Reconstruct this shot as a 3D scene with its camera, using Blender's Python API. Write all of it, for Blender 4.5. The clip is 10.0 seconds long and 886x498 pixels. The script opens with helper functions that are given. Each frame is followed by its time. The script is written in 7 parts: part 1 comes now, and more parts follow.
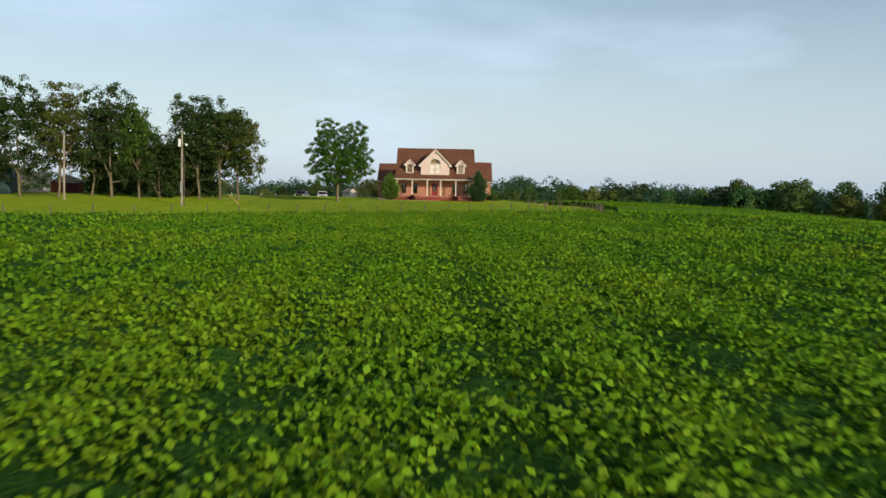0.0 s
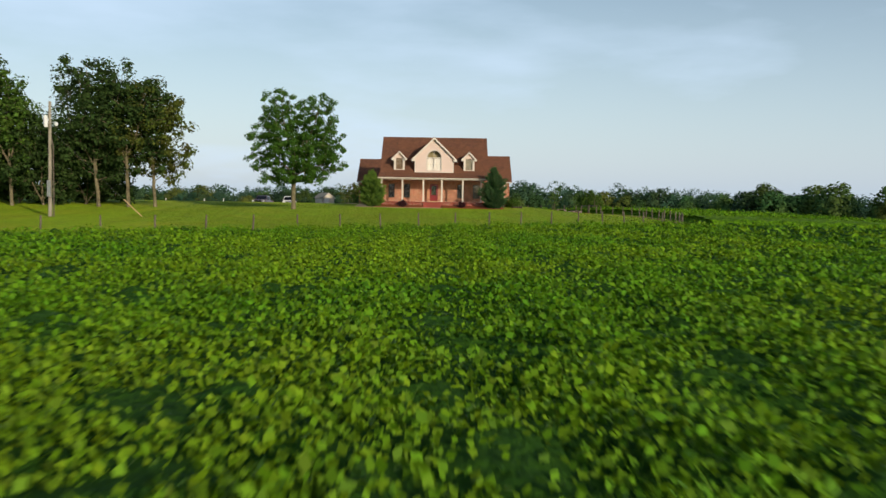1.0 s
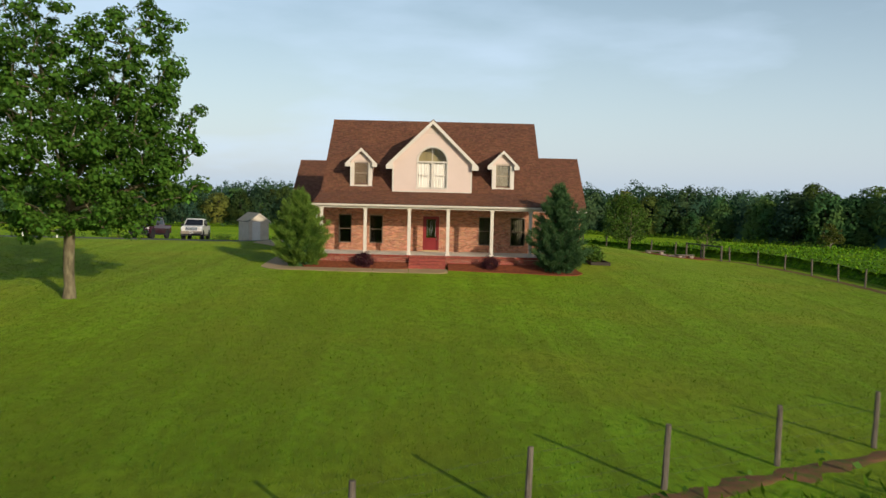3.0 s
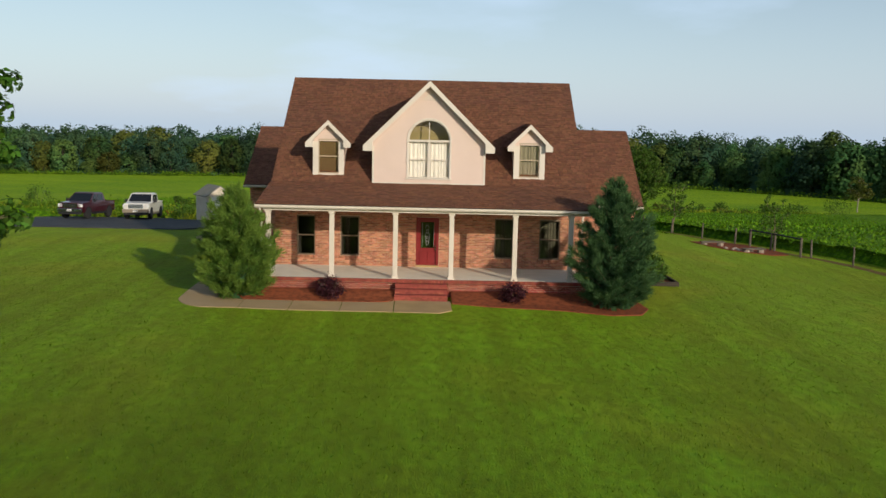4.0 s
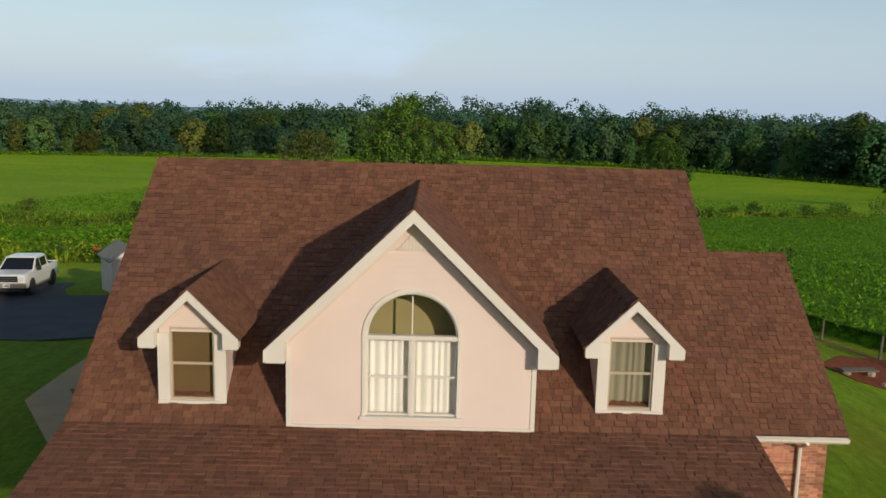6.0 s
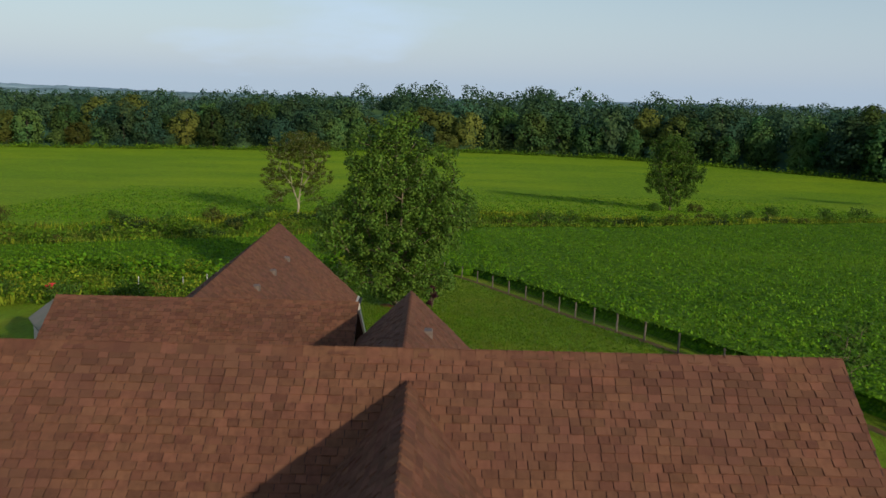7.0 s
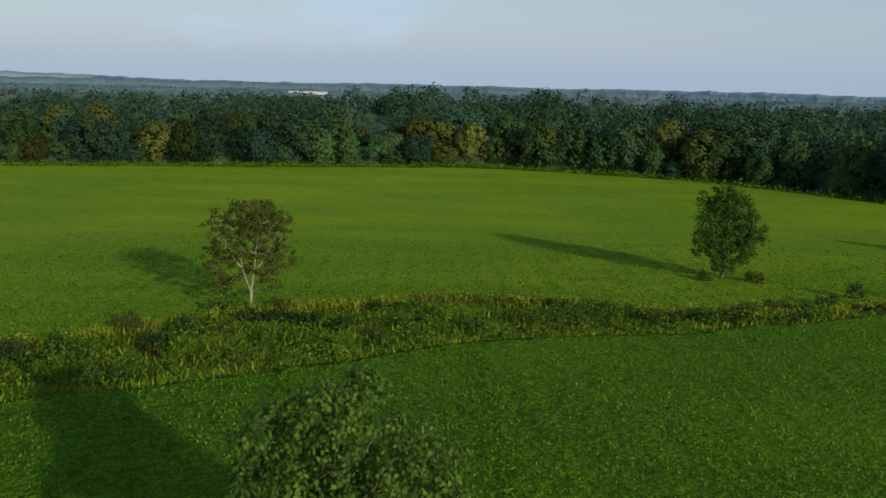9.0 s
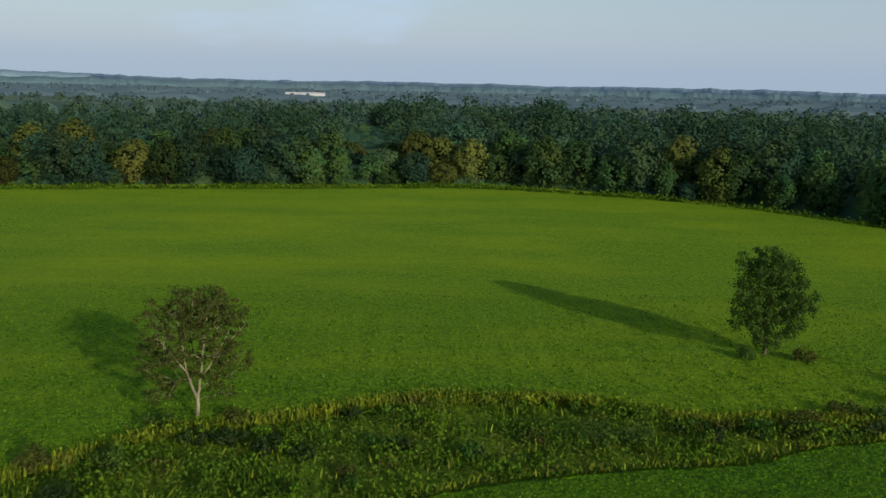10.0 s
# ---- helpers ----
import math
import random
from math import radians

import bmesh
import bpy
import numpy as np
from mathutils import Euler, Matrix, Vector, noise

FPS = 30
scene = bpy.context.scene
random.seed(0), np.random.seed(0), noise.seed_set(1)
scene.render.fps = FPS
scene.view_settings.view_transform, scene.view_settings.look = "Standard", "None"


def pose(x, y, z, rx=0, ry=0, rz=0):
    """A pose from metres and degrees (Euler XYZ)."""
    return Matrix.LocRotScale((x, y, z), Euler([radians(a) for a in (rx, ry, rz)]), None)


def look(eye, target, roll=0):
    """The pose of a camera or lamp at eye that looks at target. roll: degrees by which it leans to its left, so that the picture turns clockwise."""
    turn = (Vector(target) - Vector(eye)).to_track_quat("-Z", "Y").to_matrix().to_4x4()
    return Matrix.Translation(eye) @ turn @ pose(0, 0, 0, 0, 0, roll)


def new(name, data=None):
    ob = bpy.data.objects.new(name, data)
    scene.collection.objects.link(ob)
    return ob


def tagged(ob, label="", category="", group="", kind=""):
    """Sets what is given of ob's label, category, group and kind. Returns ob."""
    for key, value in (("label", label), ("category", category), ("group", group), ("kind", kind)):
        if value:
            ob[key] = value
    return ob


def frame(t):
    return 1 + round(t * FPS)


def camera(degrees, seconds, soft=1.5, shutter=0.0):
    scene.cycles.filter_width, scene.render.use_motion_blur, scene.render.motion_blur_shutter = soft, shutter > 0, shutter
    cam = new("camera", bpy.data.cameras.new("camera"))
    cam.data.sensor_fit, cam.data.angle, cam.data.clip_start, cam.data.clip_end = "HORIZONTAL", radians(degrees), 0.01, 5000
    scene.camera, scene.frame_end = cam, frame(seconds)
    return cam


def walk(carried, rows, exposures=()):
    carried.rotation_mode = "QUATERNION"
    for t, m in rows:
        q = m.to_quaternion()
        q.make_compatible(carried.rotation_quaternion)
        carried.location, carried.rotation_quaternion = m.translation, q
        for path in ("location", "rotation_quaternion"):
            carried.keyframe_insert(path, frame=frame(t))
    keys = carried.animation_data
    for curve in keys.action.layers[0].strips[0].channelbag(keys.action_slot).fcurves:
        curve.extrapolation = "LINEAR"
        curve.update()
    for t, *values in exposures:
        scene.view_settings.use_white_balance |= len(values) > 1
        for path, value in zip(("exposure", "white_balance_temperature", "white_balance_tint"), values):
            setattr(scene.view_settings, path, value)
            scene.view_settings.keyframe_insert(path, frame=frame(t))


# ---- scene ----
# ---------------------------------------------------------------- camera
cam = camera(53.1, 10.0, soft=1.5, shutter=0.12)
ROWS = [  # t, x, y, z, yaw, pitch, roll
    (0.0, -1.859, -137.15, 1.487, -1.30, -3.83, -1.06),
    (0.25, -1.845, -128.45, 1.33, -1.36, -3.71, -1.06),
    (0.5, -1.80, -119.48, 1.17, -1.41, -3.59, -1.03),
    (0.6, -1.76, -115.62, 1.10, -1.42, -3.55, -1.01),
    (0.7, -1.70, -111.76, 1.05, -1.43, -3.50, -0.98),
    (0.8, -1.64, -107.90, 1.01, -1.45, -3.45, -0.95),
    (0.9, -1.58, -104.04, 1.00, -1.46, -3.41, -0.92),
    (1.0, -1.52, -100.17, 1.01, -1.47, -3.36, -0.91),
    (1.1, -1.48, -96.27, 1.09, -1.49, -3.34, -0.91),
    (1.2, -1.44, -92.37, 1.22, -1.51, -3.33, -0.91),
    (1.3, -1.41, -88.47, 1.37, -1.54, -3.31, -0.92),
    (1.4, -1.38, -84.57, 1.54, -1.56, -3.30, -0.93),
    (1.5, -1.35, -80.67, 1.70, -1.58, -3.29, -0.95),
    (1.6, -1.32, -77.20, 1.85, -1.60, -3.28, -0.99),
    (1.75, -1.28, -73.60, 2.06, -1.61, -3.26, -1.05),
    (2.0, -1.198, -69.05, 2.365, -1.635, -3.24, -1.143),
    (2.5, -1.012, -59.151, 3.083, -1.658, -3.216, -1.227),
    (2.75, -0.907, -54.13, 3.50, -1.657, -3.38, -1.255),
    (3.0, -0.802, -49.107, 3.946, -1.652, -3.891, -1.279),
    (3.2, -0.709, -45.05, 4.378, -1.639, -5.05, -1.303),
    (3.5, -0.60, -40.55, 4.92, -1.637, -6.40, -1.29),
    (3.9, -0.49, -35.80, 5.60, -1.636, -7.40, -1.27),
    (4.3, -0.398, -31.465, 6.268, -1.636, -7.872, -1.264),
    (4.5, -0.348, -29.534, 6.589, -1.643, -8.043, -1.302),
    (5.0, -0.228, -24.693, 7.469, -1.628, -8.528, -1.346),
    (5.5, -0.114, -19.897, 8.454, -1.632, -9.028, -1.406),
    (6.0, 0.005, -15.116, 9.484, -1.629, -9.554, -1.443),
    (6.2, 0.052, -13.233, 9.893, -1.65, -9.708, -1.464),
    (6.75, 0.140, -8.60, 11.02, -1.665, -10.25, -1.485),
    (7.3, 0.220, -3.55, 12.38, -1.679, -10.84, -1.50),
    (7.5, 0.290, -0.75, 12.80, -1.69, -11.06, -1.50),
    (8.0, 0.512, 7.93, 14.584, -1.696, -11.278, -1.541),
    (8.5, 0.771, 17.457, 16.86, -1.71, -11.353, -1.548),
    (9.0, 1.224, 26.953, 19.206, -1.71, -11.441, -1.447),
    (9.5, 1.82, 36.381, 21.478, -1.698, -11.505, -1.394),
    (10.0, 2.543, 47.925, 24.594, -1.706, -11.665, -1.333),
]
EXPOSURE = [(0.0, -0.06, 6500, 10), (3.0, -0.06, 6500, 10), (4.5, -0.16, 6300, 10), (6.0, -0.22, 6250, 10), (7.5, -0.36, 6200, 10), (10.0, -0.45, 6100, 10)]
walk(cam, [(t, pose(x, y, z, 90 + pitch, roll, yaw)) for t, x, y, z, yaw, pitch, roll in ROWS], EXPOSURE)

# ---------------------------------------------------------------- light
SUN_TO = Vector((0.52, -0.854, 0.0)).normalized()
SUN_ELEVATION = radians(16.5)
sun_dir = Vector((SUN_TO.x * math.cos(SUN_ELEVATION), SUN_TO.y * math.cos(SUN_ELEVATION), math.sin(SUN_ELEVATION)))
sun = new("sun", bpy.data.lights.new("sun", "SUN"))
sun.data.energy, sun.data.angle, sun.data.color = 3.6, radians(0.9), (1.0, 0.88, 0.70)
sun.matrix_world = look(sun_dir * 500, (0, 0, 0))

world = bpy.data.worlds.new("world")
scene.world = world
world.use_nodes = True


def sky_nodes():
    nt = world.node_tree
    nt.nodes.clear()
    n, l = nt.nodes.new, nt.links.new
    out, bg, sky = n("ShaderNodeOutputWorld"), n("ShaderNodeBackground"), n("ShaderNodeTexSky")
    sky.sky_type, sky.sun_disc = "NISHITA", False
    sky.sun_elevation, sky.sun_rotation = SUN_ELEVATION, math.atan2(SUN_TO.x, SUN_TO.y)
    sky.air_density, sky.dust_density, sky.ozone_density = 1.1, 1.2, 1.3
    tc, mp = n("ShaderNodeTexCoord"), n("ShaderNodeMapping")
    mp.inputs["Scale"].default_value = (1.3, 1.3, 5.0)
    mp.inputs["Rotation"].default_value = (0.0, 0.12, 0.3)
    nz, nz2 = n("ShaderNodeTexNoise"), n("ShaderNodeTexNoise")
    nz.inputs["Scale"].default_value, nz.inputs["Detail"].default_value, nz.inputs["Roughness"].default_value = 2.1, 5.0, 0.5
    nz2.inputs["Scale"].default_value, nz2.inputs["Detail"].default_value = 7.0, 4.0
    ramp = n("ShaderNodeValToRGB")
    ramp.color_ramp.elements[0].position, ramp.color_ramp.elements[1].position = 0.28, 0.80
    add = n("ShaderNodeMath")
    add.operation = "MULTIPLY_ADD"
    add.inputs[1].default_value, add.inputs[2].default_value = 0.22, -0.11
    add2 = n("ShaderNodeMath")
    add2.operation = "ADD"
    sep, low = n("ShaderNodeSeparateXYZ"), n("ShaderNodeMapRange")
    low.inputs["From Min"].default_value, low.inputs["From Max"].default_value = 0.0, 0.30
    low.inputs["To Min"].default_value, low.inputs["To Max"].default_value = 0.62, 0.0
    cover = n("ShaderNodeMath")
    cover.operation = "MAXIMUM"
    mul = n("ShaderNodeMath")
    mul.operation = "MULTIPLY"
    mul.inputs[1].default_value = 0.85
    mix = n("ShaderNodeMix")
    mix.data_type = "RGBA"
    mix.inputs["B"].default_value = CLOUD
    l(tc.outputs["Generated"], mp.inputs["Vector"])
    l(mp.outputs[0], nz.inputs["Vector"]), l(mp.outputs[0], nz2.inputs["Vector"])
    l(nz2.outputs[0], add.inputs[0]), l(nz.outputs[0], add2.inputs[0]), l(add.outputs[0], add2.inputs[1])
    l(add2.outputs[0], ramp.inputs[0]), l(ramp.outputs[0], mul.inputs[0])
    l(tc.outputs["Generated"], sep.inputs[0]), l(sep.outputs["Z"], low.inputs["Value"])
    high = n("ShaderNodeMapRange")
    high.inputs["From Min"].default_value, high.inputs["From Max"].default_value = 0.25, 0.60
    high.inputs["To Min"].default_value, high.inputs["To Max"].default_value = 1.0, 0.10
    thin = n("ShaderNodeMath")
    thin.operation = "MULTIPLY"
    l(sep.outputs["Z"], high.inputs["Value"]), l(mul.outputs[0], thin.inputs[0]), l(high.outputs[0], thin.inputs[1])
    l(thin.outputs[0], cover.inputs[0]), l(low.outputs[0], cover.inputs[1])
    l(sky.outputs[0], mix.inputs["A"]), l(cover.outputs[0], mix.inputs["Factor"])
    l(mix.outputs["Result"], bg.inputs["Color"]), l(bg.outputs[0], out.inputs["Surface"])
    bg.inputs["Strength"].default_value = 0.115


CLOUD = (6.2, 7.8, 9.8, 1)
sky_nodes()


# ---------------------------------------------------------------- materials
def material(name, base, rough=0.8, vary=(), scale=4.0, bump=0.0, bump_scale=30.0, metal=0.0, island=0.0, piece=0.0, big=None, big_scale=0.15,
             translucent=0.0, spec=0.3, stretch=(1, 1, 1), bump_dist=0.02, coat=0.0, emit=None, big_lo=0.4, big_hi=0.6, sheen=None):
    """A node material: base colour, mottled with vary at scale, large patches of big, value jitter per island or per object, fine relief."""
    m = bpy.data.materials.new(name)
    m.use_nodes = True
    nt = m.node_tree
    n, l = nt.nodes.new, nt.links.new
    p = nt.nodes["Principled BSDF"]
    p.inputs["Roughness"].default_value, p.inputs["Metallic"].default_value = rough, metal
    p.inputs["Specular IOR Level"].default_value = spec
    p.inputs["Coat Weight"].default_value = coat
    if sheen:
        p.inputs["Sheen Weight"].default_value, p.inputs["Sheen Roughness"].default_value = sheen[3], 0.6
        p.inputs["Sheen Tint"].default_value = (*sheen[:3], 1)
    geo = n("ShaderNodeNewGeometry")
    mp = n("ShaderNodeMapping")
    mp.inputs["Scale"].default_value = stretch
    l(geo.outputs["Position"], mp.inputs["Vector"])
    col = n("ShaderNodeRGB")
    col.outputs[0].default_value = (*base, 1)
    cur = col.outputs[0]

    def noise_node(s, detail=4.0):
        z = n("ShaderNodeTexNoise")
        z.inputs["Scale"].default_value, z.inputs["Detail"].default_value = s, detail
        l(mp.outputs[0], z.inputs["Vector"])
        return z.outputs[0]

    def blend(a, colour, fac):
        x = n("ShaderNodeMix")
        x.data_type = "RGBA"
        x.inputs["B"].default_value = (*colour, 1)
        l(a, x.inputs["A"]), l(fac, x.inputs["Factor"])
        return x.outputs["Result"]

    def span(v, lo, hi, a=0.0, b=1.0):
        r = n("ShaderNodeMapRange")
        r.inputs["From Min"].default_value, r.inputs["From Max"].default_value = lo, hi
        r.inputs["To Min"].default_value, r.inputs["To Max"].default_value = a, b
        l(v, r.inputs["Value"])
        return r.outputs[0]

    for i, c in enumerate(vary):
        cur = blend(cur, c, span(noise_node(scale * (1 + 1.7 * i)), 0.42, 0.68, 0, 0.85))
    if big:
        cur = blend(cur, big, span(noise_node(big_scale, 3.0), big_lo, big_hi, 0, 0.8))
    for amount, socket in ((island, geo.outputs["Random Per Island"]), (piece, None)):
        if amount:
            if socket is None:
                socket = n("ShaderNodeObjectInfo").outputs["Random"]
            h = n("ShaderNodeHueSaturation")
            l(span(socket, 0, 1, 1 - amount, 1 + amount), h.inputs["Value"])
            mul = n("ShaderNodeMath")
            mul.operation = "MULTIPLY"
            mul.inputs[1].default_value = 7.31
            fr = n("ShaderNodeMath")
            fr.operation = "FRACT"
            l(socket, mul.inputs[0]), l(mul.outputs[0], fr.inputs[0])
            l(span(fr.outputs[0], 0, 1, 0.5 - 0.03 * amount, 0.5 + 0.03 * amount), h.inputs["Hue"])
            l(cur, h.inputs["Color"])
            cur = h.outputs[0]
    l(cur, p.inputs["Base Color"])
    if bump:
        b = n("ShaderNodeBump")
        b.inputs["Strength"].default_value, b.inputs["Distance"].default_value = bump, bump_dist
        l(noise_node(bump_scale, 5.0), b.inputs["Height"])
        l(b.outputs[0], p.inputs["Normal"])
    if emit:
        p.inputs["Emission Color"].default_value, p.inputs["Emission Strength"].default_value = (*emit[:3], 1), emit[3]
    if translucent:
        tr, mx = n("ShaderNodeBsdfTranslucent"), n("ShaderNodeMixShader")
        l(cur, tr.inputs["Color"])
        mx.inputs[0].default_value = translucent
        l(p.outputs[0], mx.inputs[1]), l(tr.outputs[0], mx.inputs[2])
        l(mx.outputs[0], nt.nodes["Material Output"].inputs["Surface"])
    return m


def glass_material(name, tint=(0.9, 0.95, 0.93), see=0.55, rough=0.03):
    m = bpy.data.materials.new(name)
    m.use_nodes = True
    nt = m.node_tree
    n, l = nt.nodes.new, nt.links.new
    g, t, mx = n("ShaderNodeBsdfGlossy"), n("ShaderNodeBsdfTransparent"), n("ShaderNodeMixShader")
    fr = n("ShaderNodeFresnel")
    fr.inputs["IOR"].default_value = 1.5
    g.inputs["Roughness"].default_value = rough
    t.inputs["Color"].default_value = (*[c * see for c in tint], 1)
    l(fr.outputs[0], mx.inputs[0]), l(t.outputs[0], mx.inputs[1]), l(g.outputs[0], mx.inputs[2])
    l(mx.outputs[0], nt.nodes["Material Output"].inputs["Surface"])
    nt.nodes.remove(nt.nodes["Principled BSDF"])
    return m




def lawn_material():
    """Mown grass: fine grain, mowing lines along y, and large drier patches."""
    m = material("lawn", (0.050, 0.136, 0.004), 0.9, [(0.028, 0.090, 0.004), (0.072, 0.156, 0.005)], 2.2, 0.9, 26.0, big=(0.120, 0.122, 0.010), big_scale=0.16, big_lo=0.50, big_hi=0.74,
                 spec=0.12, bump_dist=0.05, sheen=(0.72, 0.90, 0.03, 0.24))
    nt = m.node_tree
    n, l = nt.nodes.new, nt.links.new
    p = nt.nodes["Principled BSDF"]
    src = p.inputs["Base Color"].links[0].from_socket
    geo = n("ShaderNodeNewGeometry")
    for scale, lo, hi, a, b in (((1.1, 0.030, 0.5), 0.38, 0.62, 0.74, 1.20), ((0.05, 0.06, 0.05), 0.35, 0.65, 0.78, 1.12), ((0.75, 0.45, 0.75), 0.35, 0.65, 0.84, 1.13), ((4.6, 2.1, 4.0), 0.36, 0.64, 0.70, 1.26)):
        mp, z, r, h = n("ShaderNodeMapping"), n("ShaderNodeTexNoise"), n("ShaderNodeMapRange"), n("ShaderNodeHueSaturation")
        mp.inputs["Scale"].default_value = scale
        z.inputs["Scale"].default_value, z.inputs["Detail"].default_value = 1.0, 3.0
        for k, v in (("From Min", lo), ("From Max", hi), ("To Min", a), ("To Max", b)):
            r.inputs[k].default_value = v
        l(geo.outputs["Position"], mp.inputs["Vector"]), l(mp.outputs[0], z.inputs["Vector"]), l(z.outputs[0], r.inputs["Value"])
        l(r.outputs[0], h.inputs["Value"]), l(src, h.inputs["Color"])
        src = h.outputs[0]
    l(src, p.inputs["Base Color"])
    return m


LAWN = lawn_material()
BLADE = material("grass_blade", (0.076, 0.166, 0.006), 0.7, [(0.042, 0.110, 0.005), (0.115, 0.180, 0.008)], 0.6, island=0.45, translucent=0.30, spec=0.1)
# Dark sheet colour that paints in the shade between the top leaves.
CROP_FLOOR_SHADE = material("crop_floor_shade", (0.024, 0.075, 0.008), 0.9, [(0.014, 0.046, 0.006), (0.040, 0.105, 0.008)], 3.0, 1.0, 9.0, spec=0.05, bump_dist=0.15)


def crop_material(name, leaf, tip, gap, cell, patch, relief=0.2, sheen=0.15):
    """The top of a leafy crop: single plants with dark gaps between them, shade painted in, lighter leaf tips, broad
    paler patches.
    """
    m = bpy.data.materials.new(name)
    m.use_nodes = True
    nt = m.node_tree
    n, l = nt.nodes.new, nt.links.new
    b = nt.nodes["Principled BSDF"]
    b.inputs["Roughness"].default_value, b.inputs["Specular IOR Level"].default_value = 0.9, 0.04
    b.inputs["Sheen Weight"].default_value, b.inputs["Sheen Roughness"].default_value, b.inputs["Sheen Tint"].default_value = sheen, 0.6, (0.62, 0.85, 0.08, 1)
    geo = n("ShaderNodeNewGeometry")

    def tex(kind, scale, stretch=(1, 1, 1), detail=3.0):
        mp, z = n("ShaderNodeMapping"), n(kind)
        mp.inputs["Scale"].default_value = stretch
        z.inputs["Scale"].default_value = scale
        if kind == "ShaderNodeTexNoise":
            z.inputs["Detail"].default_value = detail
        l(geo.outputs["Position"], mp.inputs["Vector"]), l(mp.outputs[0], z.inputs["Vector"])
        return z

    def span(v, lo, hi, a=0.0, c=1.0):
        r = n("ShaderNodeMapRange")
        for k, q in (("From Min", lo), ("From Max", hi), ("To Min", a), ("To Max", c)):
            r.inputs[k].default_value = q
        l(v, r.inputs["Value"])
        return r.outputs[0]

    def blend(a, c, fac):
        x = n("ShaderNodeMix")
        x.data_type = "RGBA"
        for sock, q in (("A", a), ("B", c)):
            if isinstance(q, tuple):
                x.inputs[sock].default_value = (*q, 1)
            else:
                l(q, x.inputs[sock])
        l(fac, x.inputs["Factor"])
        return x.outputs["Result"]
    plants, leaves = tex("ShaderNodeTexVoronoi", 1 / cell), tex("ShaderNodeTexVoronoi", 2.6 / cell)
    # Shade between plants and between leaves, put into the base colour.
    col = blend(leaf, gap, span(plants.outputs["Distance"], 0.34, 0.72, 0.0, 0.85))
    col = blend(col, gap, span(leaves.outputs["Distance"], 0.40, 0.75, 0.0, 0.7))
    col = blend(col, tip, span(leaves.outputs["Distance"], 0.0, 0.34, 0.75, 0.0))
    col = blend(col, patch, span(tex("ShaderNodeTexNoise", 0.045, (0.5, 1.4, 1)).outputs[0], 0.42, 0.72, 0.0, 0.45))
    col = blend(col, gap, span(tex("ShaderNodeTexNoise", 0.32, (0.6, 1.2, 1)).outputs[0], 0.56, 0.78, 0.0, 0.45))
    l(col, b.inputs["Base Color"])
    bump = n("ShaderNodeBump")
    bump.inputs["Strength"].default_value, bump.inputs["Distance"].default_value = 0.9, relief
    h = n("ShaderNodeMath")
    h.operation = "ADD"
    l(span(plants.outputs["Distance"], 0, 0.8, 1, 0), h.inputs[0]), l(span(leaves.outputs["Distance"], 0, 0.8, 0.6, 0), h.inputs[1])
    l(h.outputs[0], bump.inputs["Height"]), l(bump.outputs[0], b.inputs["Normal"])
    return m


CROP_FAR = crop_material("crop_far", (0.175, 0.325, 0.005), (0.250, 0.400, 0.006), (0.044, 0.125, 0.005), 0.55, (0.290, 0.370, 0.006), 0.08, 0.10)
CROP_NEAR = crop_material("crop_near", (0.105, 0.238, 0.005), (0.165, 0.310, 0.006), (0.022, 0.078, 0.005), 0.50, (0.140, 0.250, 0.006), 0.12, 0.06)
CROP_LEAF = material("crop_leaf", (0.094, 0.214, 0.006), 0.6, [(0.050, 0.150, 0.005)], 0.35, island=0.42, big=(0.140, 0.240, 0.007), big_scale=0.09,
                     translucent=0.18, spec=0.12)
WEED = material("weed", (0.100, 0.185, 0.016), 0.8, [(0.130, 0.150, 0.022)], 0.5, island=0.45, translucent=0.25, big=(0.140, 0.112, 0.028), big_scale=0.22, big_lo=0.54, big_hi=0.66, spec=0.05)
WEED_GREEN = material("weed_green", (0.110, 0.220, 0.010), 0.7, [(0.072, 0.155, 0.010), (0.155, 0.220, 0.014)], 0.4, island=0.4, translucent=0.2, spec=0.05, big=(0.070, 0.140, 0.012), big_scale=0.2)
WEED_TIP = material("weed_tip", (0.270, 0.315, 0.022), 0.8, [(0.150, 0.230, 0.020)], 0.4, island=0.4, translucent=0.25, big=(0.190, 0.150, 0.040), big_scale=0.2, big_lo=0.58, big_hi=0.72, spec=0.05)
DIRT = material("dirt", (0.20, 0.100, 0.046), 0.95, [(0.13, 0.068, 0.034), (0.08, 0.11, 0.02)], 1.7, 0.7, 18.0, spec=0.1)
MULCH = material("mulch", (0.27, 0.078, 0.034), 0.95, [(0.13, 0.042, 0.022)], 6.0, 1.0, 40.0, spec=0.1)
ASPHALT = material("asphalt", (0.045, 0.046, 0.050), 0.85, [(0.065, 0.064, 0.064)], 0.7, 0.4, 60.0, spec=0.3)
CONCRETE = material("concrete", (0.45, 0.315, 0.150), 0.85, [(0.37, 0.255, 0.120)], 1.2, 0.25, 60.0, big=(0.40, 0.29, 0.16), big_scale=0.5)
PORCH_FLOOR = material("porch_floor", (0.79, 0.72, 0.60), 0.8, [(0.70, 0.63, 0.52)], 1.5, 0.15, 50.0)
BRICK = material("brick", (0.45, 0.200, 0.115), 0.85, [(0.34, 0.130, 0.075)], 9.0, 0.35, 70.0, island=0.38)
BRICK_PIECE = material("brick_piece", (0.45, 0.200, 0.115), 0.85, [(0.34, 0.130, 0.075)], 9.0, 0.35, 70.0, piece=0.38)
BRICK_RED = material("brick_red", (0.30, 0.075, 0.050), 0.85, [(0.22, 0.05, 0.035)], 9.0, 0.35, 70.0, island=0.3)
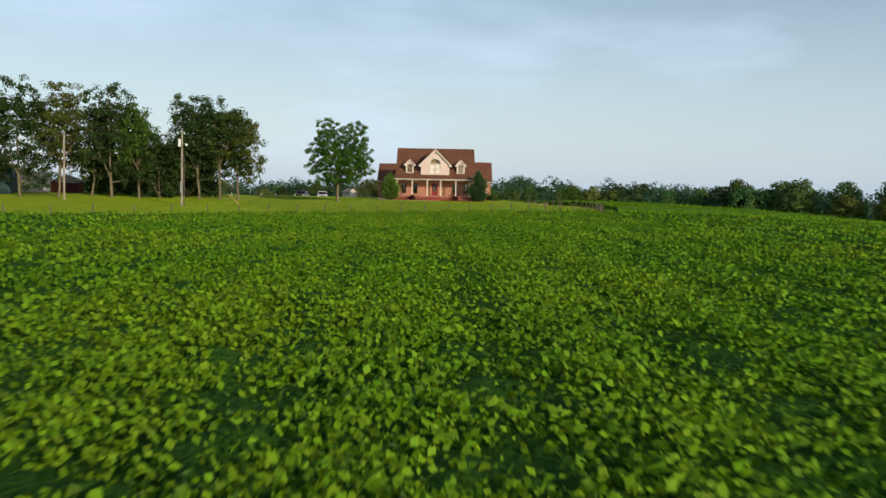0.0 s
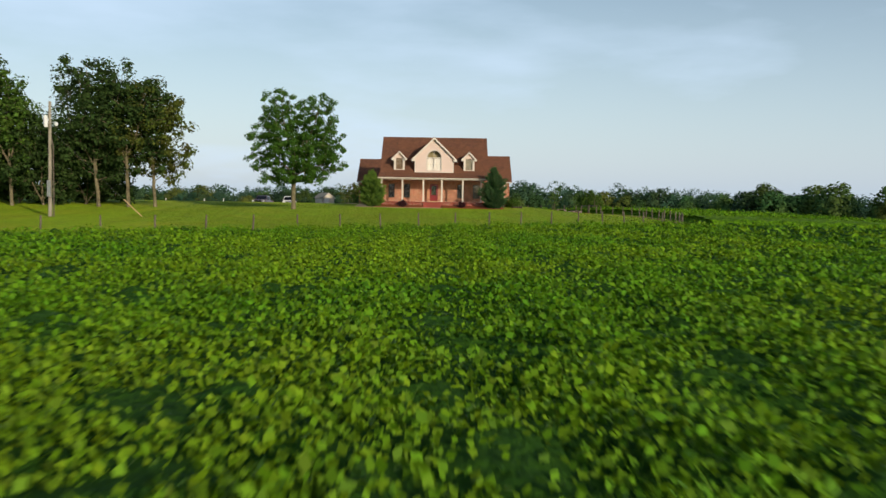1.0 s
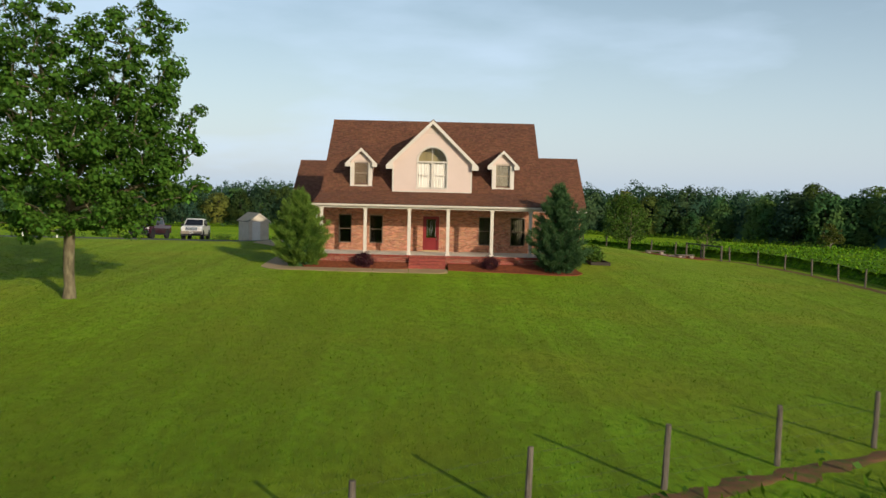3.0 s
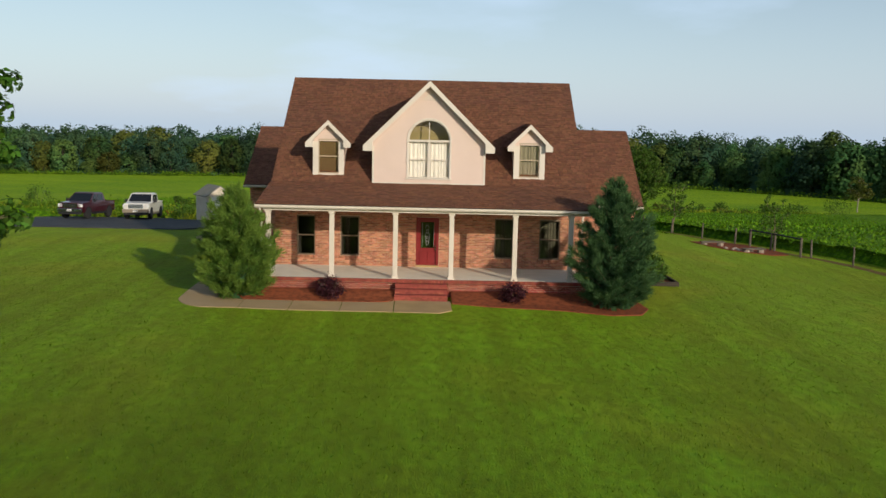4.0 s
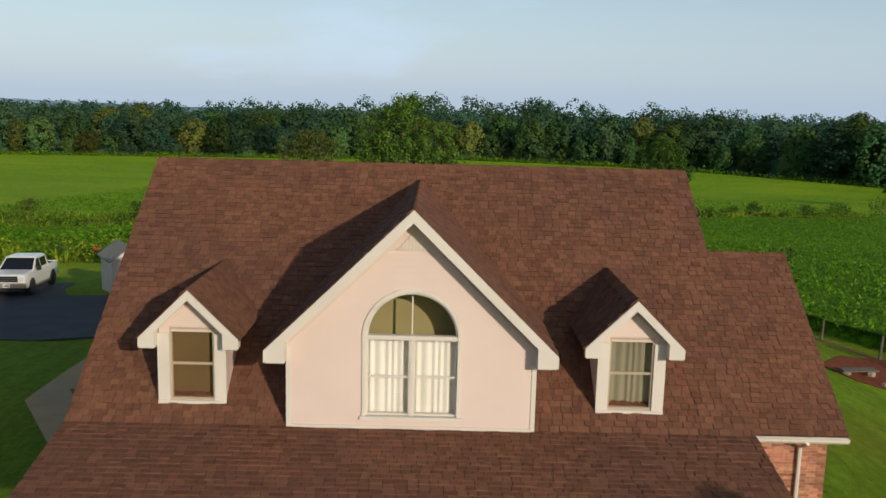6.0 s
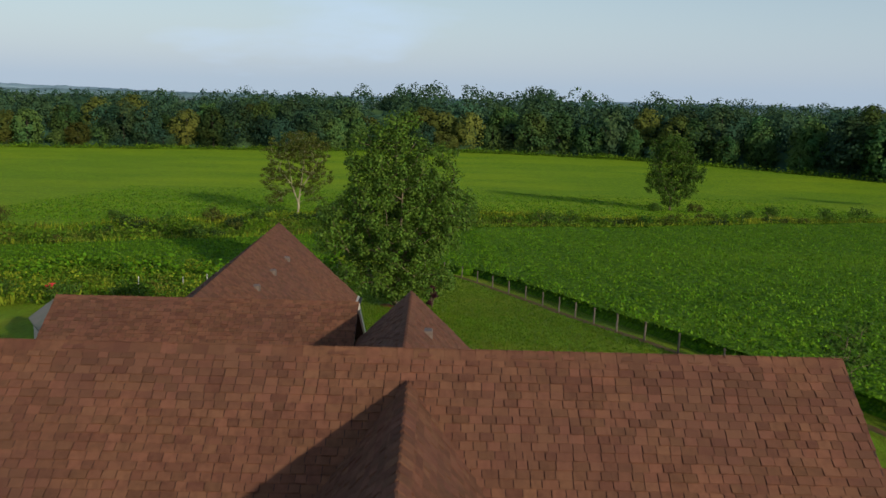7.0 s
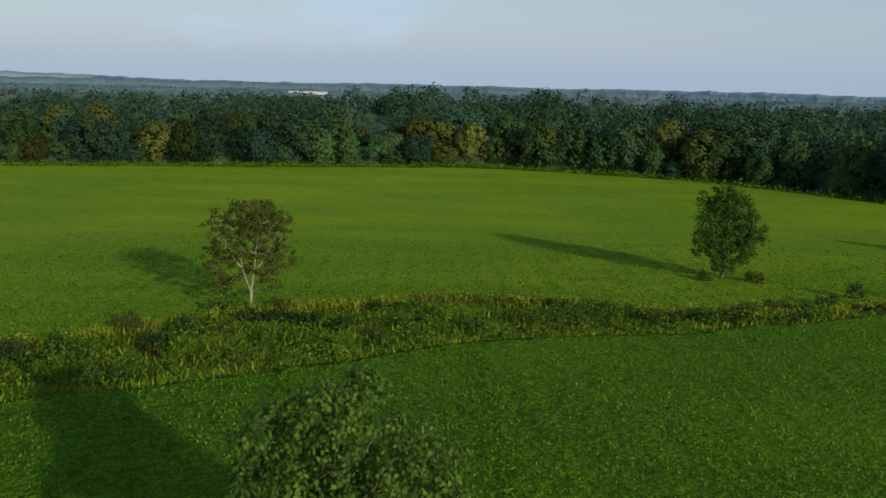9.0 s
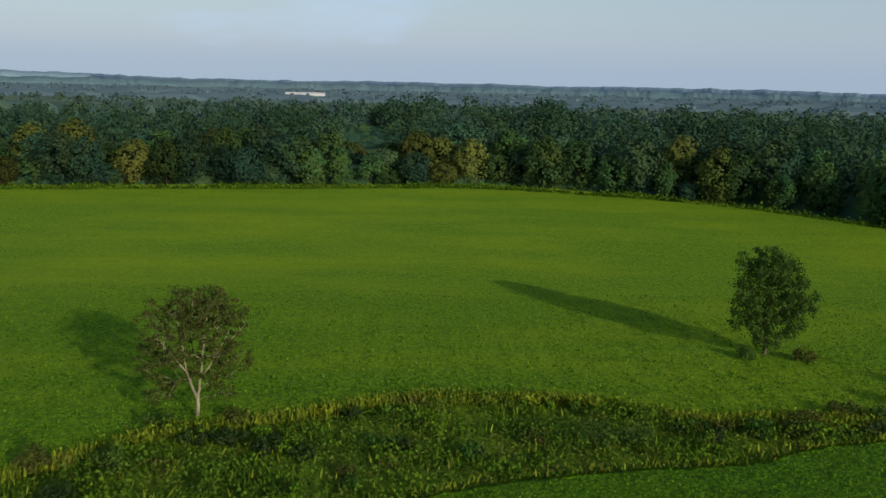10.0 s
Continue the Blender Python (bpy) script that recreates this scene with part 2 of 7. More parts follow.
BRICK_FAR = material("brick_far", (0.40, 0.18, 0.11), 0.85, [(0.30, 0.12, 0.075)], 9.0, 0.35, 70.0)
MORTAR = material("mortar", (0.48, 0.38, 0.28), 0.95, [(0.40, 0.31, 0.23)], 12.0, 0.3, 60.0)
SHINGLE = material("shingle", (0.190, 0.084, 0.046), 0.9, [(0.140, 0.060, 0.034)], 9.0, 0.5, 90.0, island=0.20, big=(0.150, 0.068, 0.042), big_scale=0.5, spec=0.2)
SHINGLE_PIECE = material("shingle_piece", (0.190, 0.084, 0.046), 0.9, [(0.140, 0.060, 0.034)], 9.0, 0.5, 90.0, piece=0.20, big=(0.150, 0.068, 0.042), big_scale=0.5, spec=0.2)
ROOF_DECK = material("roof_deck", (0.07, 0.035, 0.028), 0.95, [(0.05, 0.028, 0.022)], 6.0, 0.3, 60.0)
SIDING = material("siding", (0.67, 0.53, 0.455), 0.6, [(0.63, 0.495, 0.425)], 0.8, 0.05, 30.0)
TRIM = material("trim", (0.66, 0.60, 0.52), 0.5, [(0.61, 0.55, 0.47)], 1.0, 0.05, 30.0)
COLUMN = material("column_paint", (0.66, 0.59, 0.50), 0.5, [(0.61, 0.55, 0.46)], 1.5, 0.05, 30.0)
SASH = material("sash", (0.15, 0.105, 0.070), 0.5, [(0.12, 0.085, 0.055)], 3.0)
SASH_TAN = material("sash_tan", (0.46, 0.37, 0.26), 0.5, [(0.41, 0.33, 0.23)], 3.0)
DOOR_RED = material("door_red", (0.22, 0.018, 0.020), 0.4, [(0.18, 0.014, 0.016)], 2.0, coat=0.3)
CURTAIN = material("curtain", (0.88, 0.85, 0.82), 0.9, [(0.80, 0.77, 0.73)], 2.0)
SHEER = material("sheer", (0.30, 0.27, 0.20), 0.9, [(0.24, 0.22, 0.16)], 2.0)
BLIND = material("blind", (0.16, 0.100, 0.045), 0.8, [(0.14, 0.085, 0.038)], 2.0)
CEILING_TAN = material("room_tan", (0.34, 0.28, 0.13), 0.9, [(0.30, 0.24, 0.11)], 1.0)
ROOM_DARK = material("room_wall", (0.12, 0.11, 0.10), 0.9, [(0.10, 0.09, 0.08)], 1.0)
GLASS = glass_material("window_glass", (0.95, 0.97, 0.92), 0.62)
CLEAR = glass_material("clear_glass", (1.0, 0.99, 0.96), 0.95)
BARK = material("bark", (0.150, 0.122, 0.072), 0.95, [(0.085, 0.070, 0.045), (0.24, 0.21, 0.12)], 3.0, 1.0, 14.0, stretch=(1, 1, 0.35), bump_dist=0.05, spec=0.1)
BARK_DARK = material("bark_dark", (0.060, 0.050, 0.038), 0.95, [(0.045, 0.038, 0.030)], 3.0, spec=0.1)
BARK_PALE = material("bark_pale", (0.34, 0.30, 0.23), 0.95, [(0.20, 0.17, 0.13)], 3.0, 1.0, 14.0, stretch=(1, 1, 0.35), bump_dist=0.05, spec=0.1)
LEAF = material("leaf", (0.066, 0.152, 0.016), 0.65, [(0.044, 0.108, 0.013)], 0.5, island=0.4, translucent=0.25, spec=0.12)
LEAF_DARK = material("leaf_dark", (0.070, 0.132, 0.018), 0.7, [(0.048, 0.098, 0.015)], 0.5, island=0.4, translucent=0.2, spec=0.08)
LEAF_SHADE = material("leaf_shade", (0.096, 0.172, 0.020), 0.6, [(0.062, 0.124, 0.016)], 0.5, island=0.5, translucent=0.2, spec=0.14)
LEAF_GROVE = material("leaf_grove", (0.038, 0.070, 0.016), 0.7, [(0.028, 0.054, 0.014)], 0.5, island=0.4, translucent=0.15, spec=0.08)
LEAF_WARM = material("leaf_warm", (0.082, 0.114, 0.018), 0.7, [(0.100, 0.092, 0.022)], 0.6, island=0.4, translucent=0.25, spec=0.08)
LEAF_WOODS = material("leaf_woods", (0.050, 0.112, 0.036), 0.8, [(0.040, 0.094, 0.034)], 0.9, island=0.08, piece=0.50, spec=0.05, big=(0.078, 0.120, 0.026), big_scale=0.10, translucent=0.12)
LEAF_WOODS_WARM = material("leaf_woods_warm", (0.100, 0.130, 0.026), 0.8, [(0.078, 0.106, 0.026)], 0.9, island=0.08, piece=0.50, spec=0.05, big=(0.125, 0.135, 0.026), big_scale=0.10, translucent=0.12)
# The blue in this deep tone stands for haze over the woods.
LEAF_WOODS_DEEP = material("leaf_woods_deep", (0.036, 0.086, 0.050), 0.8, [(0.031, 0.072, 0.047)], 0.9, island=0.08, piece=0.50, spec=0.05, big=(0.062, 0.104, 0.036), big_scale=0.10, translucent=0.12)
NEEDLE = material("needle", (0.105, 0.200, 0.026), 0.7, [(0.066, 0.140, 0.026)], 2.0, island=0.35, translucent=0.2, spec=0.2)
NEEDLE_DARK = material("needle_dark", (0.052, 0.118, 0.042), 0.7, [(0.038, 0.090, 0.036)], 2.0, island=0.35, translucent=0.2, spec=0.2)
# Tip colours mix pale new growth with sunlight painted onto the frond ends.
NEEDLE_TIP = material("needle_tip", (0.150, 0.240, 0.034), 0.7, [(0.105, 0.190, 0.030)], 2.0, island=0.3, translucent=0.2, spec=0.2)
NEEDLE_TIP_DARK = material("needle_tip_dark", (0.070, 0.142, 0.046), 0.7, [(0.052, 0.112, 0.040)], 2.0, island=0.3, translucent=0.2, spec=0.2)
BARBERRY = material("barberry", (0.050, 0.010, 0.016), 0.6, [(0.035, 0.008, 0.012)], 3.0, island=0.4, translucent=0.15)
POST_WOOD = material("post_wood", (0.125, 0.105, 0.080), 0.95, [(0.080, 0.066, 0.050), (0.19, 0.16, 0.125)], 6.0, 0.8, 40.0, stretch=(1, 1, 0.2), spec=0.1)
WIRE = material("wire", (0.07, 0.065, 0.06), 0.8, metal=0.3)
STONE = material("stone", (0.34, 0.28, 0.22), 0.9, [(0.24, 0.19, 0.15)], 5.0, 0.8, 20.0, piece=0.25)
METAL = material("galvanised", (0.42, 0.42, 0.40), 0.45, [(0.34, 0.34, 0.32)], 5.0, metal=0.8)
CHROME = material("chrome", (0.62, 0.62, 0.62), 0.18, metal=1.0)
BLACK = material("black_plastic", (0.02, 0.02, 0.022), 0.6)
RUBBER = material("rubber", (0.025, 0.025, 0.026), 0.85, [(0.035, 0.034, 0.032)], 8.0)
PAINT_RED = material("paint_maroon", (0.060, 0.008, 0.014), 0.3, metal=0.2, coat=0.6)
PAINT_WHITE = material("paint_white", (0.78, 0.74, 0.66), 0.3, coat=0.6)
PAINT_TAN = material("paint_tan", (0.28, 0.23, 0.17), 0.4, metal=0.2, coat=0.4)
LAMP_GLASS = material("lamp_glass", (0.70, 0.70, 0.68), 0.15, coat=0.8)
PLATE = material("plate_white", (0.75, 0.75, 0.72), 0.5)
RED_BRIGHT = material("red_plastic", (0.70, 0.040, 0.055), 0.45)
SHED_SIDE = material("shed_siding", (0.64, 0.57, 0.46), 0.7, [(0.56, 0.49, 0.39)], 2.0)
SHED_ROOF = material("shed_roof", (0.25, 0.23, 0.19), 0.9, [(0.19, 0.20, 0.14)], 2.0, 0.4, 40.0)
WHITE = material("white_paint", (0.75, 0.74, 0.70), 0.6, [(0.68, 0.67, 0.63)], 2.0)
BARN_RED = material("barn_red", (0.26, 0.085, 0.060), 0.85, [(0.20, 0.065, 0.045)], 3.0, 0.3, 30.0)
BARN_DOOR = material("barn_door", (0.10, 0.020, 0.022), 0.7, [(0.075, 0.016, 0.018)], 3.0)
GREEN_STEEL = material("green_steel", (0.010, 0.045, 0.042), 0.6, [(0.008, 0.036, 0.034)], 2.0)
BARK_WHITE = material("bark_white", (0.40, 0.36, 0.22), 0.95, [(0.22, 0.19, 0.12)], 2.0, 1.0, 14.0, stretch=(1, 1, 0.35), bump_dist=0.05, spec=0.1)
# Aerial haze is painted into these far colours, paler and bluer.
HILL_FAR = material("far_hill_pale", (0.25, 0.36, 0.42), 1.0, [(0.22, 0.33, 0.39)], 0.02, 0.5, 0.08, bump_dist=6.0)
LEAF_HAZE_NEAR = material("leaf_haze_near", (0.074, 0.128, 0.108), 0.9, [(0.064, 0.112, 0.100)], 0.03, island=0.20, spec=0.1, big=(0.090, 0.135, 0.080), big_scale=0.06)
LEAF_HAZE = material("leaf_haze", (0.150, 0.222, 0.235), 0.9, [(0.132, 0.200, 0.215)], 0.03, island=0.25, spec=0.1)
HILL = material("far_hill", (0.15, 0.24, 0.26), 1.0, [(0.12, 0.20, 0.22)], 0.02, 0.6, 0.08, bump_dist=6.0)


# ---------------------------------------------------------------- mesh helpers
class Geo:
    """Collects vertices and faces for one mesh."""

    def __init__(self):
        self.v, self.f = [], []

    def face(self, *pts):
        k = len(self.v)
        self.v.extend(tuple(p) for p in pts)
        self.f.append(tuple(range(k, k + len(pts))))
        return self

    def solid(self, pts, faces):
        k = len(self.v)
        self.v.extend(tuple(p) for p in pts)
        self.f.extend(tuple(k + i for i in f) for f in faces)
        return self

    def box(self, x0, x1, y0, y1, z0, z1, c=0.0):
        """A box; c chamfers its upright edges and top."""
        if c <= 0:
            p = [(x, y, z) for z in (z0, z1) for x, y in ((x0, y0), (x1, y0), (x1, y1), (x0, y1))]
            return self.solid(p, [(3, 2, 1, 0), (4, 5, 6, 7), (0, 1, 5, 4), (1, 2, 6, 5), (2, 3, 7, 6), (3, 0, 4, 7)])
        ring = [(x0 + c, y0), (x1 - c, y0), (x1, y0 + c), (x1, y1 - c), (x1 - c, y1), (x0 + c, y1), (x0, y1 - c), (x0, y0 + c)]
        mx, my = (x0 + x1) / 2, (y0 + y1) / 2
        sx, sy = (x1 - x0 - 2 * c) / (x1 - x0), (y1 - y0 - 2 * c) / (y1 - y0)
        top = [(mx + (x - mx) * sx, my + (y - my) * sy) for x, y in ring]
        p = [(x, y, z0) for x, y in ring] + [(x, y, z1 - c) for x, y in ring] + [(x, y, z1) for x, y in top]
        fs = [tuple(range(7, -1, -1)), tuple(range(16, 24))]
        for i in range(8):
            j = (i + 1) % 8
            fs += [(i, j, 8 + j, 8 + i), (8 + i, 8 + j, 16 + j, 16 + i)]
        return self.solid(p, fs)

    def prism(self, ring, axis, a, b):
        """A ring of 2D points swept along axis ('x', 'y' or 'z') from a to b."""
        def at(p, t):
            return {"x": (t, p[0], p[1]), "y": (p[0], t, p[1]), "z": (p[0], p[1], t)}[axis]
        n = len(ring)
        p = [at(q, a) for q in ring] + [at(q, b) for q in ring]
        fs = [tuple(range(n - 1, -1, -1)), tuple(range(n, 2 * n))] + [(i, (i + 1) % n, n + (i + 1) % n, n + i) for i in range(n)]
        return self.solid(p, fs)

    def tube(self, pts, radii, sides=8, cap=True):
        """A tapered tube along 3D points."""
        pts = [Vector(p) for p in pts]
        k0 = len(self.v)
        ref = Vector((0.31, 0.95, 0.07))
        for i, (p, r) in enumerate(zip(pts, radii)):
            d = (pts[min(i + 1, len(pts) - 1)] - pts[max(i - 1, 0)]).normalized()
            u = d.cross(ref)
            u = u.normalized() if u.length > 1e-3 else Vector((1, 0, 0))
            w = d.cross(u)
            for s in range(sides):
                a = 2 * math.pi * s / sides
                self.v.append(tuple(p + (u * math.cos(a) + w * math.sin(a)) * r))
        for i in range(len(pts) - 1):
            for s in range(sides):
                a, b = k0 + i * sides + s, k0 + i * sides + (s + 1) % sides
                self.f.append((a, b, b + sides, a + sides))
        if cap:
            self.f.append(tuple(k0 + s for s in range(sides - 1, -1, -1)))
            e = k0 + (len(pts) - 1) * sides
            self.f.append(tuple(e + s for s in range(sides)))
        return self

    def lathe(self, cx, cy, profile, sides=16):
        """Profile of (radius, z) turned round a vertical axis."""
        k0 = len(self.v)
        for r, z in profile:
            for s in range(sides):
                a = 2 * math.pi * s / sides
                self.v.append((cx + r * math.cos(a), cy + r * math.sin(a), z))
        for i in range(len(profile) - 1):
            for s in range(sides):
                a, b = k0 + i * sides + s, k0 + i * sides + (s + 1) % sides
                self.f.append((a, b, b + sides, a + sides))
        self.f.append(tuple(k0 + s for s in range(sides - 1, -1, -1)))
        e = k0 + (len(profile) - 1) * sides
        self.f.append(tuple(e + s for s in range(sides)))
        return self

    def moved(self, m):
        self.v = [tuple(m @ Vector(p)) for p in self.v]
        return self

    def mesh(self, name, mat, smooth=False):
        me = bpy.data.meshes.new(name)
        me.from_pydata(self.v, [], self.f)
        if mat:
            me.materials.append(mat)
        if smooth:
            me.polygons.foreach_set("use_smooth", [True] * len(me.polygons))
        me.update()
        return me


def part(name, geo, mat=None, parent=None, label="", smooth=False):
    """Links a Geo (or a mesh) as one object, under parent if there is one."""
    me = geo.mesh(name, mat, smooth) if isinstance(geo, Geo) else geo
    if isinstance(geo, Geo) and not geo.f:
        me = None
    ob = new(name, me)
    if parent is not None:
        ob.parent = parent
    if label:
        ob["label"] = label
    return ob


def thing(name, label, category, group="", kind="", at=None):
    """An Empty that stands for a whole thing."""
    ob = new(name)
    ob.empty_display_size = 0.2
    if at is not None:
        ob.matrix_basis = at
    return tagged(ob, label, category, group, kind)


def quads_mesh(name, centres, a, b, mat, fold=None):
    """Many small leaf quads: centre +- a (length) and +- b (width), diamond shaped, folded upwards by fold."""
    n = len(centres)
    v = np.empty((n, 4, 3))
    lift = 0 if fold is None else fold
    v[:, 0], v[:, 1], v[:, 2], v[:, 3] = centres - a, centres + b + lift - 0.12 * a, centres + a, centres - b + lift - 0.12 * a
    me = bpy.data.meshes.new(name)
    me.vertices.add(4 * n)
    me.vertices.foreach_set("co", v.reshape(-1))
    me.loops.add(4 * n)
    me.loops.foreach_set("vertex_index", np.arange(4 * n, dtype=np.int32))
    me.polygons.add(n)
    me.polygons.foreach_set("loop_start", np.arange(0, 4 * n, 4, dtype=np.int32))
    me.polygons.foreach_set("loop_total", np.full(n, 4, dtype=np.int32))
    me.materials.append(mat)
    me.update(calc_edges=True)
    me.validate()
    return me


# ---------------------------------------------------------------- ground
KNOT_Y = np.array([-3000, -400, -137, -80, -42, -15, -4, 4, 16, 34, 54, 70, 95, 125, 160, 200, 260, 350, 480, 700, 1100, 2000, 4600], float)
KNOT_Z = np.array([-2.5, -2.5, -1.5, -1.55, -1.45, -0.6, -0.18, -0.05, 0.0, -0.8, -3.6, -5.1, -6.9, -8.6, -10.8, -13.0, -13.7, -14.0, -15.0, -19.0, -26.0, -43.0, -95.0])
KNOT_M = np.gradient(KNOT_Z, KNOT_Y)


def smooth(t):
    t = np.clip(t, 0, 1)
    return t * t * (3 - 2 * t)


def ground(x, y):
    """Height of the ground."""
    x, y = np.asarray(x, float), np.asarray(y, float)
    i = np.clip(np.searchsorted(KNOT_Y, y) - 1, 0, len(KNOT_Y) - 2)
    h = KNOT_Y[i + 1] - KNOT_Y[i]
    u = np.clip((y - KNOT_Y[i]) / h, 0, 1)
    z = ((2 * u**3 - 3 * u * u + 1) * KNOT_Z[i] + (u**3 - 2 * u * u + u) * h * KNOT_M[i]
         + (3 * u * u - 2 * u**3) * KNOT_Z[i + 1] + (u**3 - u * u) * h * KNOT_M[i + 1])
    z = z + 0.05 * smooth((-x - 8) / 28) * smooth((y + 35) / 60) * smooth((40 - y) / 30)
    z = z + 0.34 * np.exp(-((x + 14) / 8) ** 2 - ((y + 15) / 8) ** 2)
    z = z - 0.58 * smooth((-x - 9) / 6) * smooth((y - 10) / 12) * smooth((52 - y) / 16)
    z = z - 0.9 * smooth((x - 9) / 13) * smooth((y + 35) / 40) * smooth((60 - y) / 30)
    z = z - np.minimum(0.0011 * np.maximum(0, x - 24) ** 2, 10 + 0 * x) * smooth((130 - y) / 110)
    return z + 8.5 * np.exp(-((x - 20) / np.where(x < 20, 110.0, 180.0)) ** 2 - ((y - 440) / 42.0) ** 2)


def gz(x, y):
    return float(ground(x, y))
# ---------------------------------------------------------------- land
def spread(lo, hi, step, far):
    """Grid lines: even between lo and hi, then ever wider out to far."""
    mid = np.arange(lo, hi + step / 2, step)
    out, s, p = [], step, hi
    while p < far:
        s *= 1.22
        p += s
        out.append(p)
    left, s, p = [], step, lo
    while p > -far:
        s *= 1.22
        p -= s
        left.append(p)
    return np.concatenate([left[::-1], mid, out])


def grid_mesh(name, X, Y, Z, mat, smooth_faces=True):
    r, c = X.shape
    me = bpy.data.meshes.new(name)
    i = np.arange(r * c).reshape(r, c)
    f = np.stack([i[:-1, :-1], i[:-1, 1:], i[1:, 1:], i[1:, :-1]], -1).reshape(-1, 4)
    me.from_pydata(np.stack([X, Y, Z], -1).reshape(-1, 3).tolist(), [], f.tolist())
    me.materials.append(mat)
    me.polygons.foreach_set("use_smooth", [smooth_faces] * len(me.polygons))
    return me


GX, GY = np.meshgrid(spread(-70, 80, 1.5, 4500), spread(-140, 150, 1.5, 4500))
tagged(part("ground", grid_mesh("ground", GX, GY, ground(GX, GY), LAWN)), "mown green lawn and meadow, rolling gently", "ground", kind="structure")

# front fence line and the side fence as smooth curves


def front_fence(x):
    return -35.95 + 0.585 * x - 0.0075 * np.maximum(0, x) ** 2


SIDE = [(20.2, -27.3), (22.2, -19.0), (23.3, -9.5), (23.8, 0.5), (23.6, 6.0), (22.6, 12.3), (20.9, 17.3), (18.7, 23.5), (16.3, 29.4), (13.7, 34.6), (11.4, 43.5), (9.6, 53.8),
        (7.2, 62.3), (3.9, 71.3), (-1.5, 80.0)]


def curve_at(pts, s):
    """The point at arc length s of a Catmull-Rom curve through 2D points; the second value is the length."""
    dense = []
    for i in range(len(pts) - 1):
        p0, p1, p2, p3 = (Vector(pts[max(0, min(len(pts) - 1, k))]) for k in (i - 1, i, i + 1, i + 2))
        for k in range(12):
            t = k / 12
            dense.append(0.5 * ((2 * p1) + (p2 - p0) * t + (2 * p0 - 5 * p1 + 4 * p2 - p3) * t * t + (3 * p1 - p0 - 3 * p2 + p3) * t**3))
    dense.append(Vector(pts[-1]))
    acc = [0.0]
    for a, b in zip(dense, dense[1:]):
        acc.append(acc[-1] + (b - a).length)
    x = np.interp(s, acc, [p.x for p in dense])
    y = np.interp(s, acc, [p.y for p in dense])
    return x, y, acc[-1]


def strip(name, xs, ys, width, lift, mat, wobble=0.25, seed=3):
    """A narrow band of ground material along a curve, lying on the ground."""
    rng = np.random.default_rng(seed)
    xs, ys = np.asarray(xs), np.asarray(ys)
    dx, dy = np.gradient(xs), np.gradient(ys)
    n = np.hypot(dx, dy)
    nx, ny = -dy / n, dx / n
    o = np.stack([np.full(len(xs), -width / 2), np.full(len(xs), -width / 4), np.zeros(len(xs)), np.full(len(xs), width / 4), np.full(len(xs), width / 2)])
    o = o + rng.normal(0, wobble * width / 4, o.shape) * np.array([[1], [0], [0], [0], [1]])
    X, Y = xs + nx * o, ys + ny * o
    Z = ground(X, Y) + lift * np.array([[-0.5], [1], [1.2], [1], [-0.5]])
    return part(name, grid_mesh(name, X, Y, Z, mat))


fx = np.arange(-60, 20.3, 0.4)
tagged(strip("dirt_strip", fx, front_fence(fx) - 0.55, 0.62, 0.016, DIRT, 0.9), "bare reddish dirt strip under the fence", "dirt", kind="structure")
ss = np.arange(0, curve_at(SIDE, 0)[2], 0.5)
sx, sy, _ = curve_at(SIDE, ss)
tagged(strip("dirt_strip", sx, sy, 0.75, 0.016, DIRT, seed=4), "bare dirt strip under the side fence", "dirt", kind="structure")


# ---------------------------------------------------------------- crops
def canopy(name, X, Y, height, label, relief=0.09, seed=1, edge=True, mat=CROP_FAR):
    """The closed top of a crop: a sheet above the ground with rough relief, its rim brought down to the ground."""
    rng = np.random.default_rng(seed)
    Z = ground(X, Y) + height + rng.normal(0, relief, X.shape)
    if edge:
        Z[0], Z[-1], Z[:, 0], Z[:, -1] = (ground(X, Y)[k] - 0.05 for k in (0, -1, (slice(None), 0), (slice(None), -1)))
    return tagged(part(name, grid_mesh(name, X, Y, Z, mat, relief < 0.08)), label, "crop", kind="stuff")


CROP_LEAF_DEEP = material("crop_leaf_deep", (0.104, 0.218, 0.007), 0.6, [(0.060, 0.148, 0.006)], 0.35, island=0.55, translucent=0.18, spec=0.1)


def crop_leaves(name, x, y, size, height, label, mat=CROP_LEAF, seed=1, tilt=0.8, jitter=0.15, aspect=0.36, rise_up=0.0):
    """Single leaves in the top of a crop, at x, y."""
    rng = np.random.default_rng(seed)
    n = len(x)
    rise = 0.10 * np.sin(x * 1.9 + 0.6 * np.sin(y * 1.3)) + 0.09 * np.sin(y * 2.3 + 1.1 * np.sin(x * 0.9))
    z = ground(x, y) + height + rise + rng.normal(0, jitter, n) - jitter * 0.5
    heading = rng.uniform(0, 2 * np.pi, n)
    nrm = np.stack([rng.normal(0, tilt, n), rng.normal(0, tilt, n) - 0.25, np.ones(n)], 1)
    nrm /= np.linalg.norm(nrm, axis=1)[:, None]
    a = np.stack([np.cos(heading), np.sin(heading), rng.uniform(0.4, 1.6, n) * rise_up], 1)
    a -= nrm * np.sum(a * nrm, 1)[:, None]
    a /= np.linalg.norm(a, axis=1)[:, None]
    b = np.cross(nrm, a)
    s = (size * rng.uniform(0.6, 1.35, n))[:, None]
    me = quads_mesh(name, np.stack([x, y, z], 1), a * s * 0.5, b * s * aspect, mat, nrm * s * 0.10)
    return tagged(part(name, me), label, "crop", kind="stuff")


def scatter(rng, n, x0, x1, y0, y1):
    return rng.uniform(x0, x1, n), rng.uniform(y0, y1, n)


